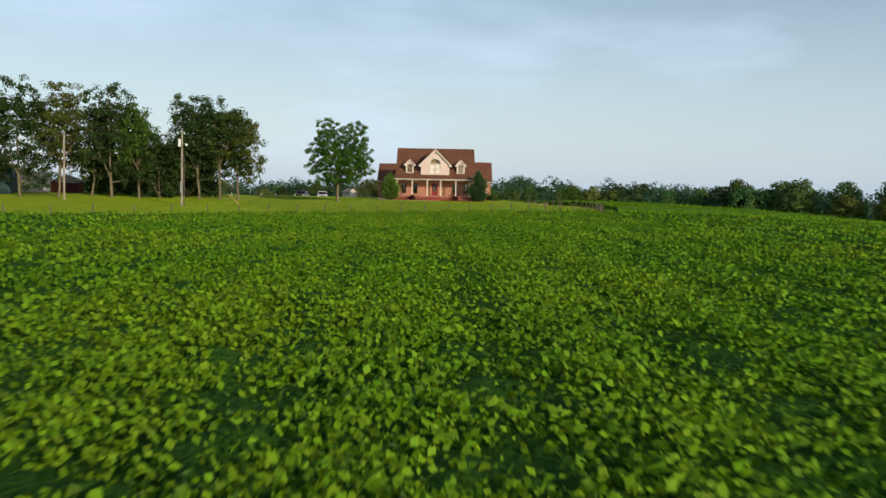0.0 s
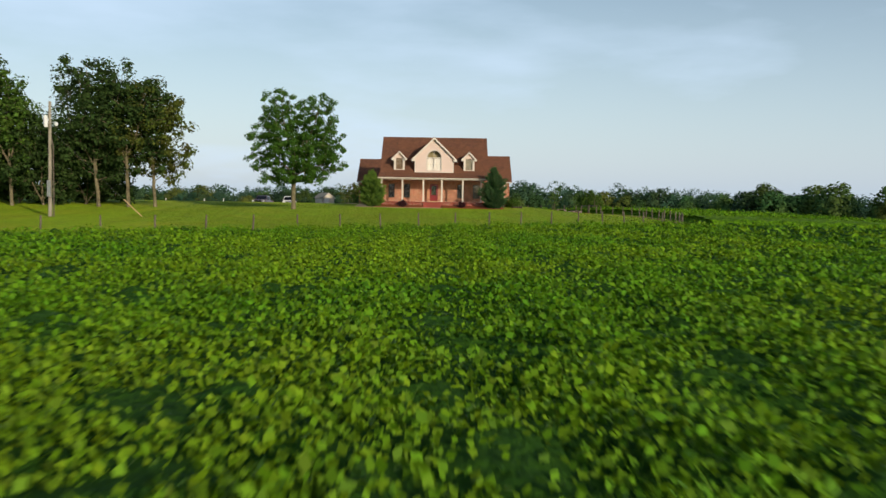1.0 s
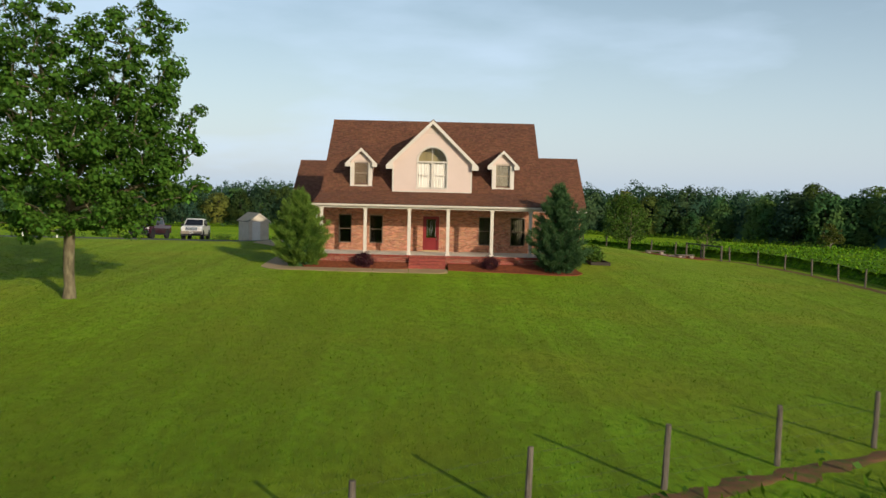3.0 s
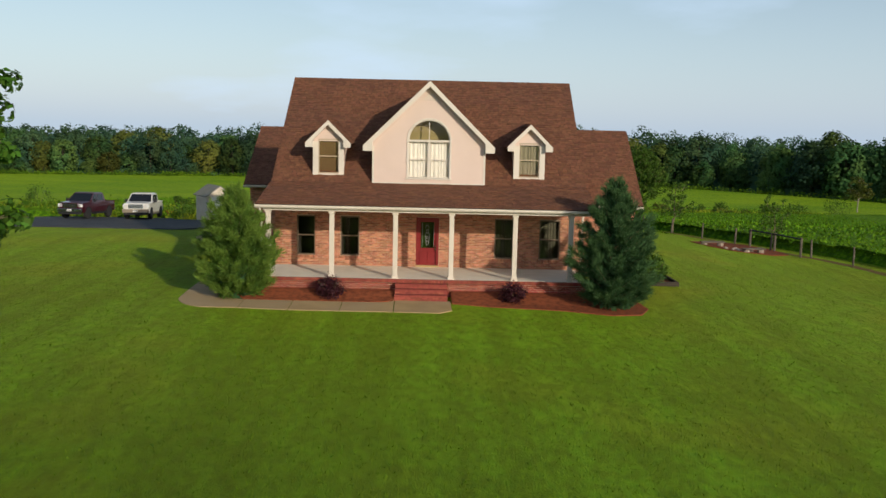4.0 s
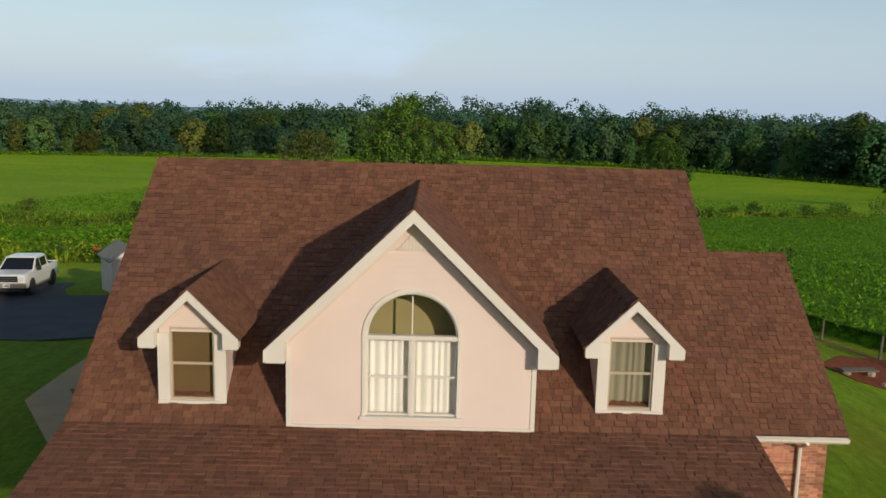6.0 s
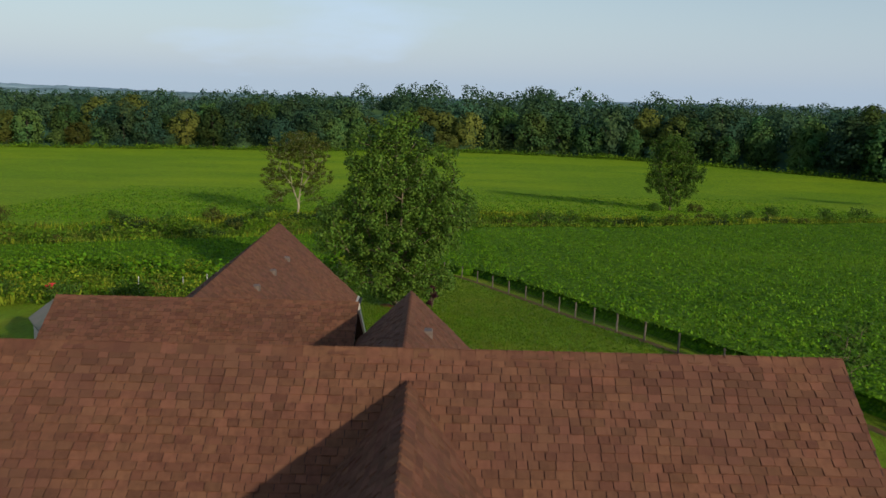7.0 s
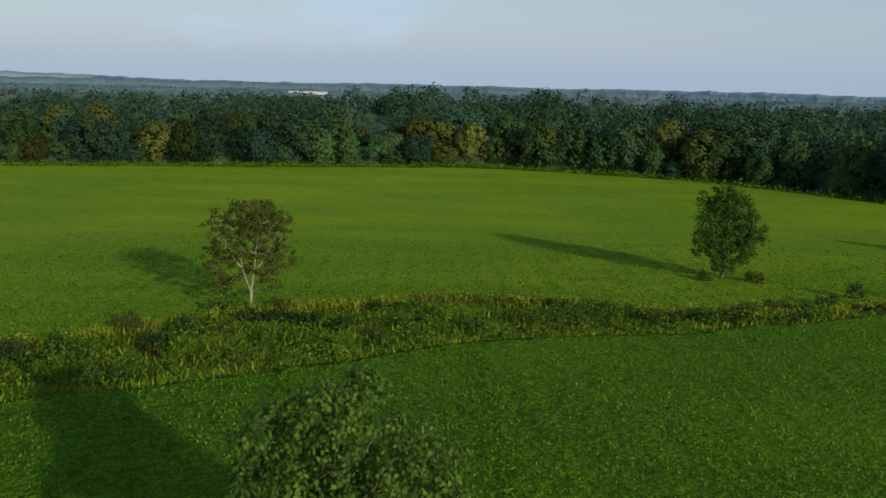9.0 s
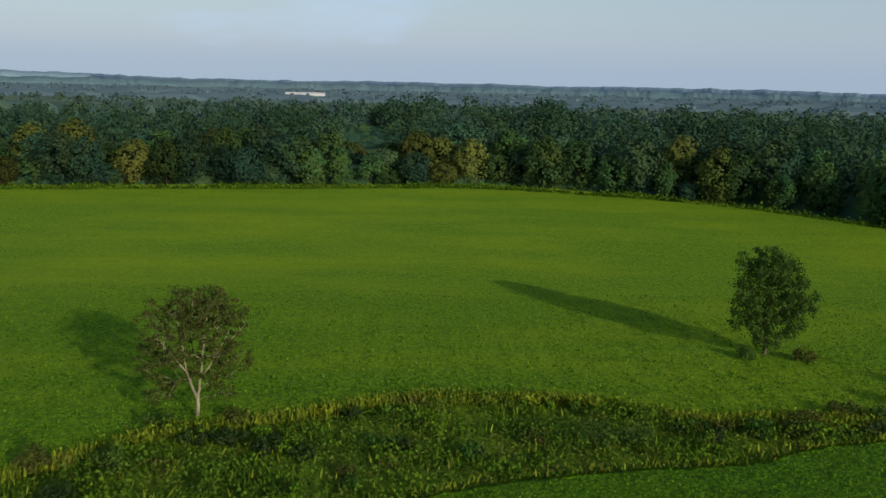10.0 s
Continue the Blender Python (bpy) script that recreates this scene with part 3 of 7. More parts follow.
rng = np.random.default_rng(11)
u = np.concatenate([np.arange(-170, -60, 3.0), np.arange(-60, 60, 0.5), np.arange(60, 171, 3.0)])
v = np.concatenate([[0, 0.004, 0.012], np.linspace(0.02, 1, 150)])


def front_edge(x):
    """Far edge of the front crop."""
    return np.where(x < 20.2, front_fence(x) - 3.7, front_fence(20.2) - 3.7)


CU, CV = np.meshgrid(u, v)
canopy("soybean_canopy", CU, front_edge(CU) - CV * (front_edge(CU) + 160), 0.34, "dense soybean canopy below the top leaves, coloured dark green for shade", seed=2, mat=CROP_FLOOR_SHADE)


def front_leaves(n, half0, half1, size, seed):
    """Leaves of the front crop in a band of distance from the path's line."""
    rng = np.random.default_rng(seed)
    x, y = scatter(rng, n, -half1 - 1.5, half1 - 1.5, -136, -20)
    keep = (np.abs(x + 1.5) >= half0) & (np.abs(x + 1.5) < half1) & (y < front_edge(x) + 0.15) & (np.abs(x + 1.5) < 0.52 * (y + 137) + 3)
    x, y = x[keep], y[keep]
    return crop_leaves("soybean_leaves", x, y, size, 0.43, "dense leafy green soybean plants in a field", seed=seed, tilt=1.15, jitter=0.11, aspect=0.37, rise_up=1.0)


front_leaves(340000, 0, 8, 0.120, 21)
front_leaves(250000, 8, 20, 0.16, 22)
front_leaves(120000, 20, 58, 0.26, 23)


# crop beyond the side fence, running back along the hedge
def side_x(y):
    o = np.argsort(sy)
    return np.interp(y, sy[o], sx[o])


v2 = np.concatenate([[0, 0.004], np.linspace(0.012, 1, 130) ** 1.5])
Y2 = np.arange(-29.3, 146, 0.9)
RV, RY = np.meshgrid(v2, Y2)


def HEDGE(x):
    """Near edge of the weedy hedge strip across the fields."""
    x = np.asarray(x, float)
    return np.interp(x, [-160, -45, -36, -24, -18, -5, 6, 12, 20, 33, 45, 55, 170], [76, 84, 88, 95.5, 98, 104.5, 111, 114.3, 115, 118, 123, 127, 160]) + 0.5 * np.sin(x / 2.7)



def HEDGE_FAR(x):
    x = np.asarray(x, float)
    return np.interp(x, [-160, -45, -36, -26, -22, -12, -5, 7, 15, 22, 33, 44, 55, 170], [96, 104, 108, 117, 121, 126.5, 130.5, 134.3, 134.5, 132, 128, 127.5, 131, 165]) + 0.7 * np.sin(x / 3.1 + 1)


r_in = np.where(RY < 71.0, side_x(RY) + 1.7, np.maximum(side_x(np.full_like(RY, 71.0)) + 1.7 - (RY - 71.0) * 0.9, -10.0))
RX = r_in + RV * (175 - r_in)
RYY = np.minimum(RY, HEDGE(RX) - 1.0)
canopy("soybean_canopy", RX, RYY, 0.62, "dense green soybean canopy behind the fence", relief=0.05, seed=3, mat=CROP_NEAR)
x, y = scatter(rng, 190000, 3, 75, -15, 126)
keep = (x > np.where(y < 71, side_x(y) + 1.6, side_x(np.full_like(y, 71.0)) + 1.6)) & (y < HEDGE(x) - 1.5) & ((y < 60) | (rng.random(len(y)) < 0.8))
crop_leaves("soybean_leaves", x[keep], y[keep], 0.21, 0.70, "green soybean plants behind the fence", mat=CROP_LEAF_DEEP, seed=31, tilt=1.5, rise_up=1.3, aspect=0.27)

# left rear crop, between the garden and the hedge
LU, LV = np.meshgrid(np.concatenate([np.arange(-160, -60, 4.0), np.arange(-60, 13.5, 0.8)]), np.linspace(0, 1, 60))
left_near = lambda x: 69.5 - 0.02 * x + 0.6 * np.sin(x / 5.0)
LYY = left_near(LU) + LV * (HEDGE(LU) - 1.5 - left_near(LU))
LYY = np.where(LU > -8, np.maximum(LYY, np.minimum(71.5 + 1.6 * np.maximum(0, 4.6 - LU), HEDGE(LU) - 2.0)), LYY)
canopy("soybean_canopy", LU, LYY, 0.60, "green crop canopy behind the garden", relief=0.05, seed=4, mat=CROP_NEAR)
x, y = scatter(rng, 72000, -60, 9, 67, 113)
keep = (y > np.maximum(left_near(x), np.where(x > -8, 71.5 + 1.6 * np.maximum(0, 4.6 - x), 0))) & (y < HEDGE(x) - 1.5)
crop_leaves("soybean_leaves", x[keep], y[keep], 0.21, 0.66, "green soybean plants behind the garden", mat=CROP_LEAF_DEEP, seed=32, tilt=1.5, rise_up=1.3, aspect=0.27)

# the far field beyond the hedge, up to the woods
WOODS = lambda x: np.where(x < 15, 331 + 0.16 * (x - 15), 331 - 0.0062 * np.maximum(0, x - 15) ** 2) + np.interp(x, [60, 95], [0.0, 9.0])
FU, FV = np.meshgrid(np.arange(-330, 240, 3.0), np.linspace(0, 1, 90))
F0 = HEDGE_FAR(FU)
FYY = F0 + FV * (np.maximum(WOODS(FU), F0 + 8) - F0)
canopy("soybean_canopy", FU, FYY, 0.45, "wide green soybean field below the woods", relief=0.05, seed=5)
x, y = scatter(rng, 110000, -62, 84, 112, 190)
keep = (y > HEDGE_FAR(x) + 0.3) & (rng.random(len(y)) < 2.6 - y / 80)
crop_leaves("soybean_leaves", x[keep], y[keep], 0.27, 0.50, "green soybean plants in the far field", seed=33, tilt=1.2, rise_up=1.0, mat=CROP_LEAF_DEEP)


# ---------------------------------------------------------------- lawn tufts
def tufts(name, x, y, size, label, mat=BLADE, seed=1, lift=0.0, lean=0.5, width=0.16):
    """Upright blades on the ground."""
    rng = np.random.default_rng(seed)
    n = len(x)
    a = np.stack([rng.normal(0, lean, n), rng.normal(0, lean, n), np.ones(n)], 1)
    s = (size * rng.uniform(0.5, 1.4, n))[:, None]
    h = rng.uniform(0, 2 * np.pi, n)
    b = np.stack([np.cos(h), np.sin(h), np.zeros(n)], 1)
    c = np.stack([x, y, ground(x, y) + lift], 1) + a * s * 0.42
    return tagged(part(name, quads_mesh(name, c, a * s * 0.5, b * s * width, mat)), label, "grass", kind="stuff")


x, y = scatter(rng, 120000, -26, 23, -44, 24)
keep = (y > front_fence(x) + 0.2) & (np.abs(x + 0.5) < 0.52 * (y + 62) + 6) & (rng.random(len(x)) < np.clip(1 - (y + 14) / 24, 0.10, 1))
keep &= ~((y > -5.95) & (np.abs(x) < 9.3)) & ~((y > 11) & (x < -8)) & (x < side_x(np.maximum(y, -27)) - 0.3)
tufts("lawn_grass", x[keep], y[keep], 0.060, "short mown green lawn grass", seed=41)
x, y = scatter(rng, 30000, -30, 20, -52, -18)
keep = np.abs(y - front_fence(x) + 2.3) < rng.normal(0.9, 0.5, len(x))
tufts("fence_weeds", x[keep], y[keep], 0.22, "rough grass and weeds along the fence", seed=42)
x, y = scatter(rng, 60000, -10, 17, 24, 72)
keep = (x < side_x(y) - 0.3) & (x > -9 - (y - 30) * 0.1)
tufts("lawn_grass", x[keep], y[keep], 0.12, "short mown green lawn grass behind the house", seed=43)
# ---------------------------------------------------------------- house
house = thing("house", "brick farmhouse with brown shingle roof, white porch and dormers", "house", at=pose(0, 0, 0, 0, 0, -1.4))
WALL_Y = -0.17
FLOOR_Z = 0.47
rngh = random.Random(5)


def pierced(u0, u1, z0, z1, holes):
    """Splits a rectangle round holes (a0, a1, b0, b1) into plain rectangles."""
    us = sorted({u0, u1, *[h[0] for h in holes], *[h[1] for h in holes]})
    out = []
    for a, b in zip(us, us[1:]):
        zs = [z0]
        for h in sorted(holes, key=lambda q: q[2]):
            if h[0] <= a + 1e-6 and h[1] >= b - 1e-6:
                zs += [h[2], h[3]]
        zs.append(z1)
        for lo, hi in zip(zs[::2], zs[1::2]):
            if hi - lo > 0.005:
                out.append((a, b, lo, hi))
    return out


def brick_boxes(u0, u1, z0, z1, holes, bl=0.185, bh=0.055, joint=0.010):
    """Running bond over a rectangle with holes: a list of (a, b, lo, hi)."""
    out, row, z = [], 0, z0
    while z + bh <= z1 + 1e-6:
        u = u0 - (bl + joint) * (0.5 if row % 2 else 0.0)
        while u < u1:
            a, b = max(u, u0), min(u + bl, u1)
            if b - a > 0.03:
                cuts = [(a, b)]
                for h in holes:
                    if h[2] < z + bh - 0.004 and h[3] > z + 0.004:
                        nxt = []
                        for p, q in cuts:
                            if h[1] <= p or h[0] >= q:
                                nxt.append((p, q))
                            else:
                                if h[0] - p > 0.03:
                                    nxt.append((p, h[0]))
                                if q - h[1] > 0.03:
                                    nxt.append((h[1], q))
                        cuts = nxt
                out += [(p, q, z, z + bh) for p, q in cuts]
            u += bl + joint
        z += bh + joint
        row += 1
    return out


def brick_wall(parent, name, axis, level, u0, u1, z0, z1, holes=(), out=-1, mat=BRICK, single=None, piece_mat=BRICK_PIECE, laid=True):
    """A brick wall: mortar core and bricks 8 mm proud. axis 'x': runs along x at y=level; 'y': along y at x=level.
    out: the side that faces out. single: bricks wholly in this (a, b, lo, hi) stretch become parts of their own."""
    core = Geo()
    t = 0.20
    for a, b, lo, hi in pierced(u0, u1, z0, z1, holes):
        p, q = sorted((level, level - out * t))
        core.box(a, b, p, q, lo, hi) if axis == "x" else core.box(p, q, a, b, lo, hi)
    wall = part(name, core, MORTAR if laid else BRICK_FAR, parent, "brick wall")
    if not laid:
        return wall
    rest = Geo()
    cache = {}
    count = 0
    for a, b, lo, hi in brick_boxes(u0, u1, z0, z1, holes):
        d = 0.008 + rngh.uniform(0, 0.004)
        p, q = sorted((level + out * d, level - out * 0.03))
        if single and a >= single[0] and b <= single[1] and lo >= single[2] and hi <= single[3] and count < 300 and axis == "x":
            key = round(b - a, 3)
            if key not in cache:
                cache[key] = Geo().box(0, b - a, 0, 0.04, 0, hi - lo).mesh("brick", piece_mat)
            ob = new("brick", cache[key])
            ob.parent = wall
            ob.location = (a, level - 0.010 if out < 0 else level - 0.03, lo)
            count += 1
            continue
        rest.box(a, b, p, q, lo, hi) if axis == "x" else rest.box(p, q, a, b, lo, hi)
    tagged(part("bricks", rest, mat, wall), kind="stuff")
    return wall


# front wall with four windows and the door
WINDOWS = [(-5.11, -4.38), (-3.40, -2.66), (2.63, 3.41), (4.38, 5.20)]
WIN_Z = (0.86, 2.42)
DOOR = (-0.44, 0.45, FLOOR_Z, 2.42)
front_holes = [(a, b, *WIN_Z) for a, b in WINDOWS] + [DOOR]
PENDING = []


def walls():
    brick_wall(house, "wall", "x", WALL_Y, -5.95, 5.95, -0.35, 2.98, front_holes, -1, single=(-2.7, 2.7, 0.5, 2.3))
    brick_wall(house, "wall", "y", -5.95, WALL_Y, 11.2, -0.6, 2.75, (), -1, laid=False)
    brick_wall(house, "wall", "y", 5.95, WALL_Y, 2.5, -0.6, 2.75, (), 1)
    brick_wall(house, "wall", "x", 2.55, 5.97, 8.7, -0.9, 2.78, (), -1)
    brick_wall(house, "wall", "y", 8.7, 2.55, 10.3, -0.9, 2.78, (), 1, laid=False)
    brick_wall(house, "wall", "y", -3.4, 21.3, 29.9, -2.2, 2.9, (), 1)
    brick_wall(house, "wall", "y", -2.0, 18.3, 21.2, -2.0, 2.75, (), 1)
    brick_wall(house, "wall", "x", 21.2, -3.4, -2.0, -2.0, 2.75, (), 1, laid=False)
    brick_wall(house, "wall", "x", 12.45, -9.6, -3.3, -1.2, 2.75, (), -1)
    brick_wall(house, "wall", "y", -9.6, 12.45, 29.9, -2.5, 2.75, (), -1, laid=False)
    brick_wall(house, "wall", "x", 11.2, -5.95, 5.95, -0.6, 2.75, (), 1, laid=False)
    brick_wall(house, "wall", "x", 29.9, -9.6, -3.4, -2.2, 2.75, (), 1, laid=False)
    brick_wall(house, "wall", "y", -2.5, 11.2, 18.3, -0.9, 2.6, (), -1, laid=False)
    brick_wall(house, "wall", "y", 2.55, 11.2, 18.3, -0.9, 2.2, (), 1, laid=False)
    brick_wall(house, "wall", "x", 18.3, -2.5, 2.55, -0.9, 2.3, (), 1, laid=False)


PENDING.append(walls)

# gable-end walls of the roofs, in siding
for x0, x1 in ((-5.95, -5.80), (5.80, 5.95)):
    part("gable_wall", Geo().prism([(WALL_Y, 2.75), (11.2, 2.75), (11.2, 3.6), (5.5, 7.75), (WALL_Y, 3.6)], "x", x0, x1), SIDING, house)
g = Geo().prism([(2.55, 2.78), (10.3, 2.78), (6.4, 5.75)], "x", 8.55, 8.7)
part("gable_wall", g, SIDING, house)
part("gable_wall", Geo().prism([(-9.7, 2.75), (-3.2, 2.75), (-6.2, 5.55)], "y", 29.75, 29.9), SIDING, house)
part("gable_wall", Geo().prism([(-2.5, 2.5), (2.6, 2.4), (-0.25, 5.0)], "y", 18.15, 18.3), SIDING, house)
part("gable_wall", Geo().prism([(12.45, 2.75), (21.4, 2.75), (16.8, 5.6)], "x", -9.6, -9.45), SIDING, house)
part("gable_wall", Geo().prism([(12.45, 2.75), (16.8, 5.6), (21.2, 2.75)], "x", -2.15, -2.0), SIDING, house)
part("rake_board", Geo().solid([(-1.72, 16.8, 5.80), (-1.72, 21.6, 2.80), (-1.72, 21.6, 2.60), (-1.72, 16.8, 5.60), (-1.67, 16.8, 5.80), (-1.67, 21.6, 2.80), (-1.67, 21.6, 2.60), (-1.67, 16.8, 5.60)],
                               [(0, 1, 2, 3), (7, 6, 5, 4), (0, 4, 5, 1), (1, 5, 6, 2), (2, 6, 7, 3), (3, 7, 4, 0)]), TRIM, house)


# ---- roofs
def roof_plane(parent, a, b, c, d, name="roof", tab=(0.18, 0.13), single=0, thick=0.10, clip=None):
    """A roof slope with its shingle tabs. a, b: the eave's ends; d, c: the ridge's ends above them (seen from outside a-b runs to the right)."""
    a, b, c, d = (Vector(p) for p in (a, b, c, d))
    nrm = (b - a).cross(d - a).normalized()
    low = [p - nrm * thick for p in (a, b, c, d)]
    deck = Geo().solid([*low, a, b, c, d], [(3, 2, 1, 0), (4, 5, 6, 7), (0, 1, 5, 4), (1, 2, 6, 5), (2, 3, 7, 6), (3, 0, 4, 7)])
    roof = part(name, deck, ROOF_DECK, parent, "brown asphalt shingle roof slope")
    rest = Geo()
    slope = ((d - a).length + (c - b).length) / 2
    rows = int(slope / tab[1])
    done = 0
    up_a, up_b = (d - a) / rows, (c - b) / rows
    cache = None
    for r in range(rows):
        l0, r0 = a + up_a * r, b + up_b * r
        l1, r1 = a + up_a * (r + 1.25), b + up_b * (r + 1.25)
        width = (r0 - l0).length
        if width < 0.06:
            continue
        u = -tab[0] * rngh.random()
        e = (r0 - l0) / width
        w1 = (r1 - l1).length if (r1 - l1).dot(e) > 0 else 0.0
        while u < width:
            wdt = tab[0] * rngh.choice((0.8, 1.0, 1.0, 1.2))
            p, q = max(u + 0.006, 0), min(u + wdt - 0.006, width)
            u += wdt
            if q - p < 0.03:
                continue
            f0, f1 = p / width, q / width
            P, Q = l0.lerp(r0, f0), l0.lerp(r0, f1)
            S, T = l1.lerp(r1, f0), l1.lerp(r1, f1)
            if clip and clip((P + Q) / 2):
                continue
            h = nrm * (0.012 + rngh.choice((0.0, 0.004, 0.018)))
            if single and done < single and abs((P + Q).x / 2) < 6.2:
                ob = part("shingle", Geo().solid([P + h - P, Q + h - P, T + nrm * 0.004 - P, S + nrm * 0.004 - P, P - P, Q - P],
                                                [(0, 1, 2, 3), (4, 5, 1, 0), (5, 2, 1), (3, 4, 0)]), SHINGLE_PIECE, roof)
                ob.location = P
                done += 1
            else:
                rest.solid([P + h, Q + h, T + nrm * 0.004, S + nrm * 0.004, P, Q], [(0, 1, 2, 3), (4, 5, 1, 0), (5, 2, 1), (3, 4, 0)])
    tagged(part("shingles", rest, SHINGLE, roof), kind="stuff")
    return roof


def ridge_caps(parent, p, q, step=0.22):
    """Overlapping cap shingles along a ridge."""
    p, q = Vector(p), Vector(q)
    d = (q - p).normalized()
    side = d.cross(Vector((0, 0, 1))).normalized()
    n = int((q - p).length / step)
    dn, up = Vector((0, 0, -0.09)), Vector((0, 0, 0.034))
    e = d * (step * 1.15)
    me = Geo().solid([side * 0.15 + dn, up, -side * 0.15 + dn, e + side * 0.15 + dn, e + up * 0.5, e - side * 0.15 + dn], [(0, 1, 4, 3), (1, 2, 5, 4), (0, 2, 1)]).mesh("ridge_cap", SHINGLE_PIECE)
    for i in range(n):
        ob = new("ridge_cap", me)
        ob.parent = parent
        ob.location = p + d * (i * step)


RX0, RX1 = -6.10, 6.14
EAVE_Y, EAVE_Z, BREAK_Z, RIDGE_Y, RIDGE_Z = -3.22, 3.10, 3.73, 5.5, 7.99


def roofs():
    def under(p):
        """Hidden under the front gable or a dormer."""
        return (abs(p.x) < 2.1 and p.y < 4.85 - 1.363 * abs(p.x)) or (abs(abs(p.x) - 3.95) < 0.5 and 0.5 < p.y < 1.8)
    roof_plane(house, (RX0, EAVE_Y, EAVE_Z), (RX1, EAVE_Y, EAVE_Z), (RX1, WALL_Y, BREAK_Z), (RX0, WALL_Y, BREAK_Z), "porch_roof")
    roof_plane(house, (RX0, WALL_Y, BREAK_Z), (RX1, WALL_Y, BREAK_Z), (RX1, RIDGE_Y, RIDGE_Z), (RX0, RIDGE_Y, RIDGE_Z), "roof", single=290, clip=under)
    roof_plane(house, (RX1, 11.35, 3.65), (RX0, 11.35, 3.65), (RX0, RIDGE_Y, RIDGE_Z), (RX1, RIDGE_Y, RIDGE_Z), "rear_roof")
    ridge_caps(house, (RX0, RIDGE_Y, RIDGE_Z), (RX1, RIDGE_Y, RIDGE_Z))
    # right wing
    roof_plane(house, (5.6, 2.2, 2.86), (8.97, 2.2, 2.86), (8.97, 6.4, 5.95), (5.6, 6.4, 5.95), "wing_roof")
    roof_plane(house, (8.97, 10.6, 2.86), (5.6, 10.6, 2.86), (5.6, 6.4, 5.95), (8.97, 6.4, 5.95), "wing_roof")
    ridge_caps(house, (5.9, 6.4, 5.95), (8.97, 6.4, 5.95))
    # rear wings
    roof_plane(house, (-9.85, 12.0, 2.80), (-1.7, 12.0, 2.80), (-1.7, 16.8, 5.82), (-9.85, 16.8, 5.82), "wing_roof")
    roof_plane(house, (-1.7, 21.6, 2.80), (-9.85, 21.6, 2.80), (-9.85, 16.8, 5.82), (-1.7, 16.8, 5.82), "wing_roof")
    ridge_caps(house, (-9.85, 16.8, 5.82), (-1.7, 16.8, 5.82))
    roof_plane(house, (-2.9, 18.0, 2.75), (-2.9, 30.2, 2.75), (-6.2, 30.2, 5.8), (-6.2, 16.6, 5.8), "garage_roof")
    roof_plane(house, (-9.9, 30.2, 2.75), (-9.9, 20.0, 2.75), (-6.2, 16.6, 5.8), (-6.2, 30.2, 5.8), "garage_roof")
    ridge_caps(house, (-6.2, 16.6, 5.8), (-6.2, 30.2, 5.8))
    # rear gable
    roof_plane(house, (2.95, 7.6, 3.26), (2.95, 16.0, 3.26), (-0.25, 16.0, 6.36), (-0.25, 7.6, 6.36), "rear_gable_roof")
    roof_plane(house, (-3.45, 16.0, 3.26), (-3.45, 7.6, 3.26), (-0.25, 7.6, 6.36), (-0.25, 16.0, 6.36), "rear_gable_roof")
    ridge_caps(house, (-0.25, 7.9, 6.36), (-0.25, 16.0, 6.36))
    part("rear_wall", Geo().prism([(-1.6, -0.3), (2.6, -0.3), (2.6, 3.40), (-0.25, 6.16), (-1.6, 4.85)], "y", 15.5, 15.65), BRICK_FAR, house)
    part("rear_wall", Geo().box(2.45, 2.6, 10.5, 15.5, -0.3, 3.40), BRICK_FAR, house)


PENDING.append(roofs)


def eave_trim(parent, x0, x1, y, z, drop=0.17):
    """Fascia with a gutter along the front of an eave, in seamed lengths."""
    part("fascia", Geo().box(x0, x1, y + 0.03, y + 0.06, z - drop, z - 0.01), TRIM, parent)
    n = max(1, round((x1 - x0) / 1.55))
    w = (x1 - x0) / n
    for i in range(n):
        a, b = x0 + i * w, x0 + (i + 1) * w - 0.012
        ring = [(y + 0.03, z - 0.15), (y - 0.045, z - 0.15), (y - 0.085, z - 0.10), (y - 0.085, z - 0.045), (y - 0.10, z - 0.03), (y - 0.085, z - 0.03),
                (y - 0.07, z - 0.04), (y - 0.06, z - 0.095), (y - 0.035, z - 0.13), (y + 0.03, z - 0.13)]
        part("gutter", Geo().prism(ring, "x", a, b), TRIM, parent)


eave_trim(house, RX0 - 0.02, RX1 + 0.02, EAVE_Y, EAVE_Z)
eave_trim(house, 6.15, 8.97, 2.2, 2.86)
eave_trim(house, -9.85, -6.0, 12.0, 2.80)
part("fascia", Geo().box(-2.92, -2.82, 21.7, 30.2, 2.56, 2.74), TRIM, house)
part("gutter", Geo().box(-2.82, -2.70, 21.8, 30.1, 2.60, 2.70), BLACK, house, "dark gutter along the garage eave")
# porch ceiling and beam
part("porch_ceiling", Geo().box(-5.95, 5.95, -3.12, WALL_Y - 0.01, 2.93, 2.96), TRIM, house)
part("porch_beam", Geo().box(-5.85, 5.85, -3.10, -2.84, 2.86, 2.95), TRIM, house)


def rake(parent, pts, y0, y1, width, name="rake_board"):
    """Barge boards along a gable's two slopes. pts: left foot, peak, right foot as (x, z)."""
    (xl, zl), (xp, zp), (xr, zr) = pts
    k = width * math.hypot(xp - xl, zp - zl) / abs(xp - xl)
    part(name, Geo().prism([(xl, zl), (xp, zp), (xp, zp - k), (xl, zl - k * 0.95)], "y", y0, y1), TRIM, parent)
    part(name, Geo().prism([(xp, zp), (xr, zr), (xr, zr - k * 0.95), (xp, zp - k)], "y", y0, y1), TRIM, parent)


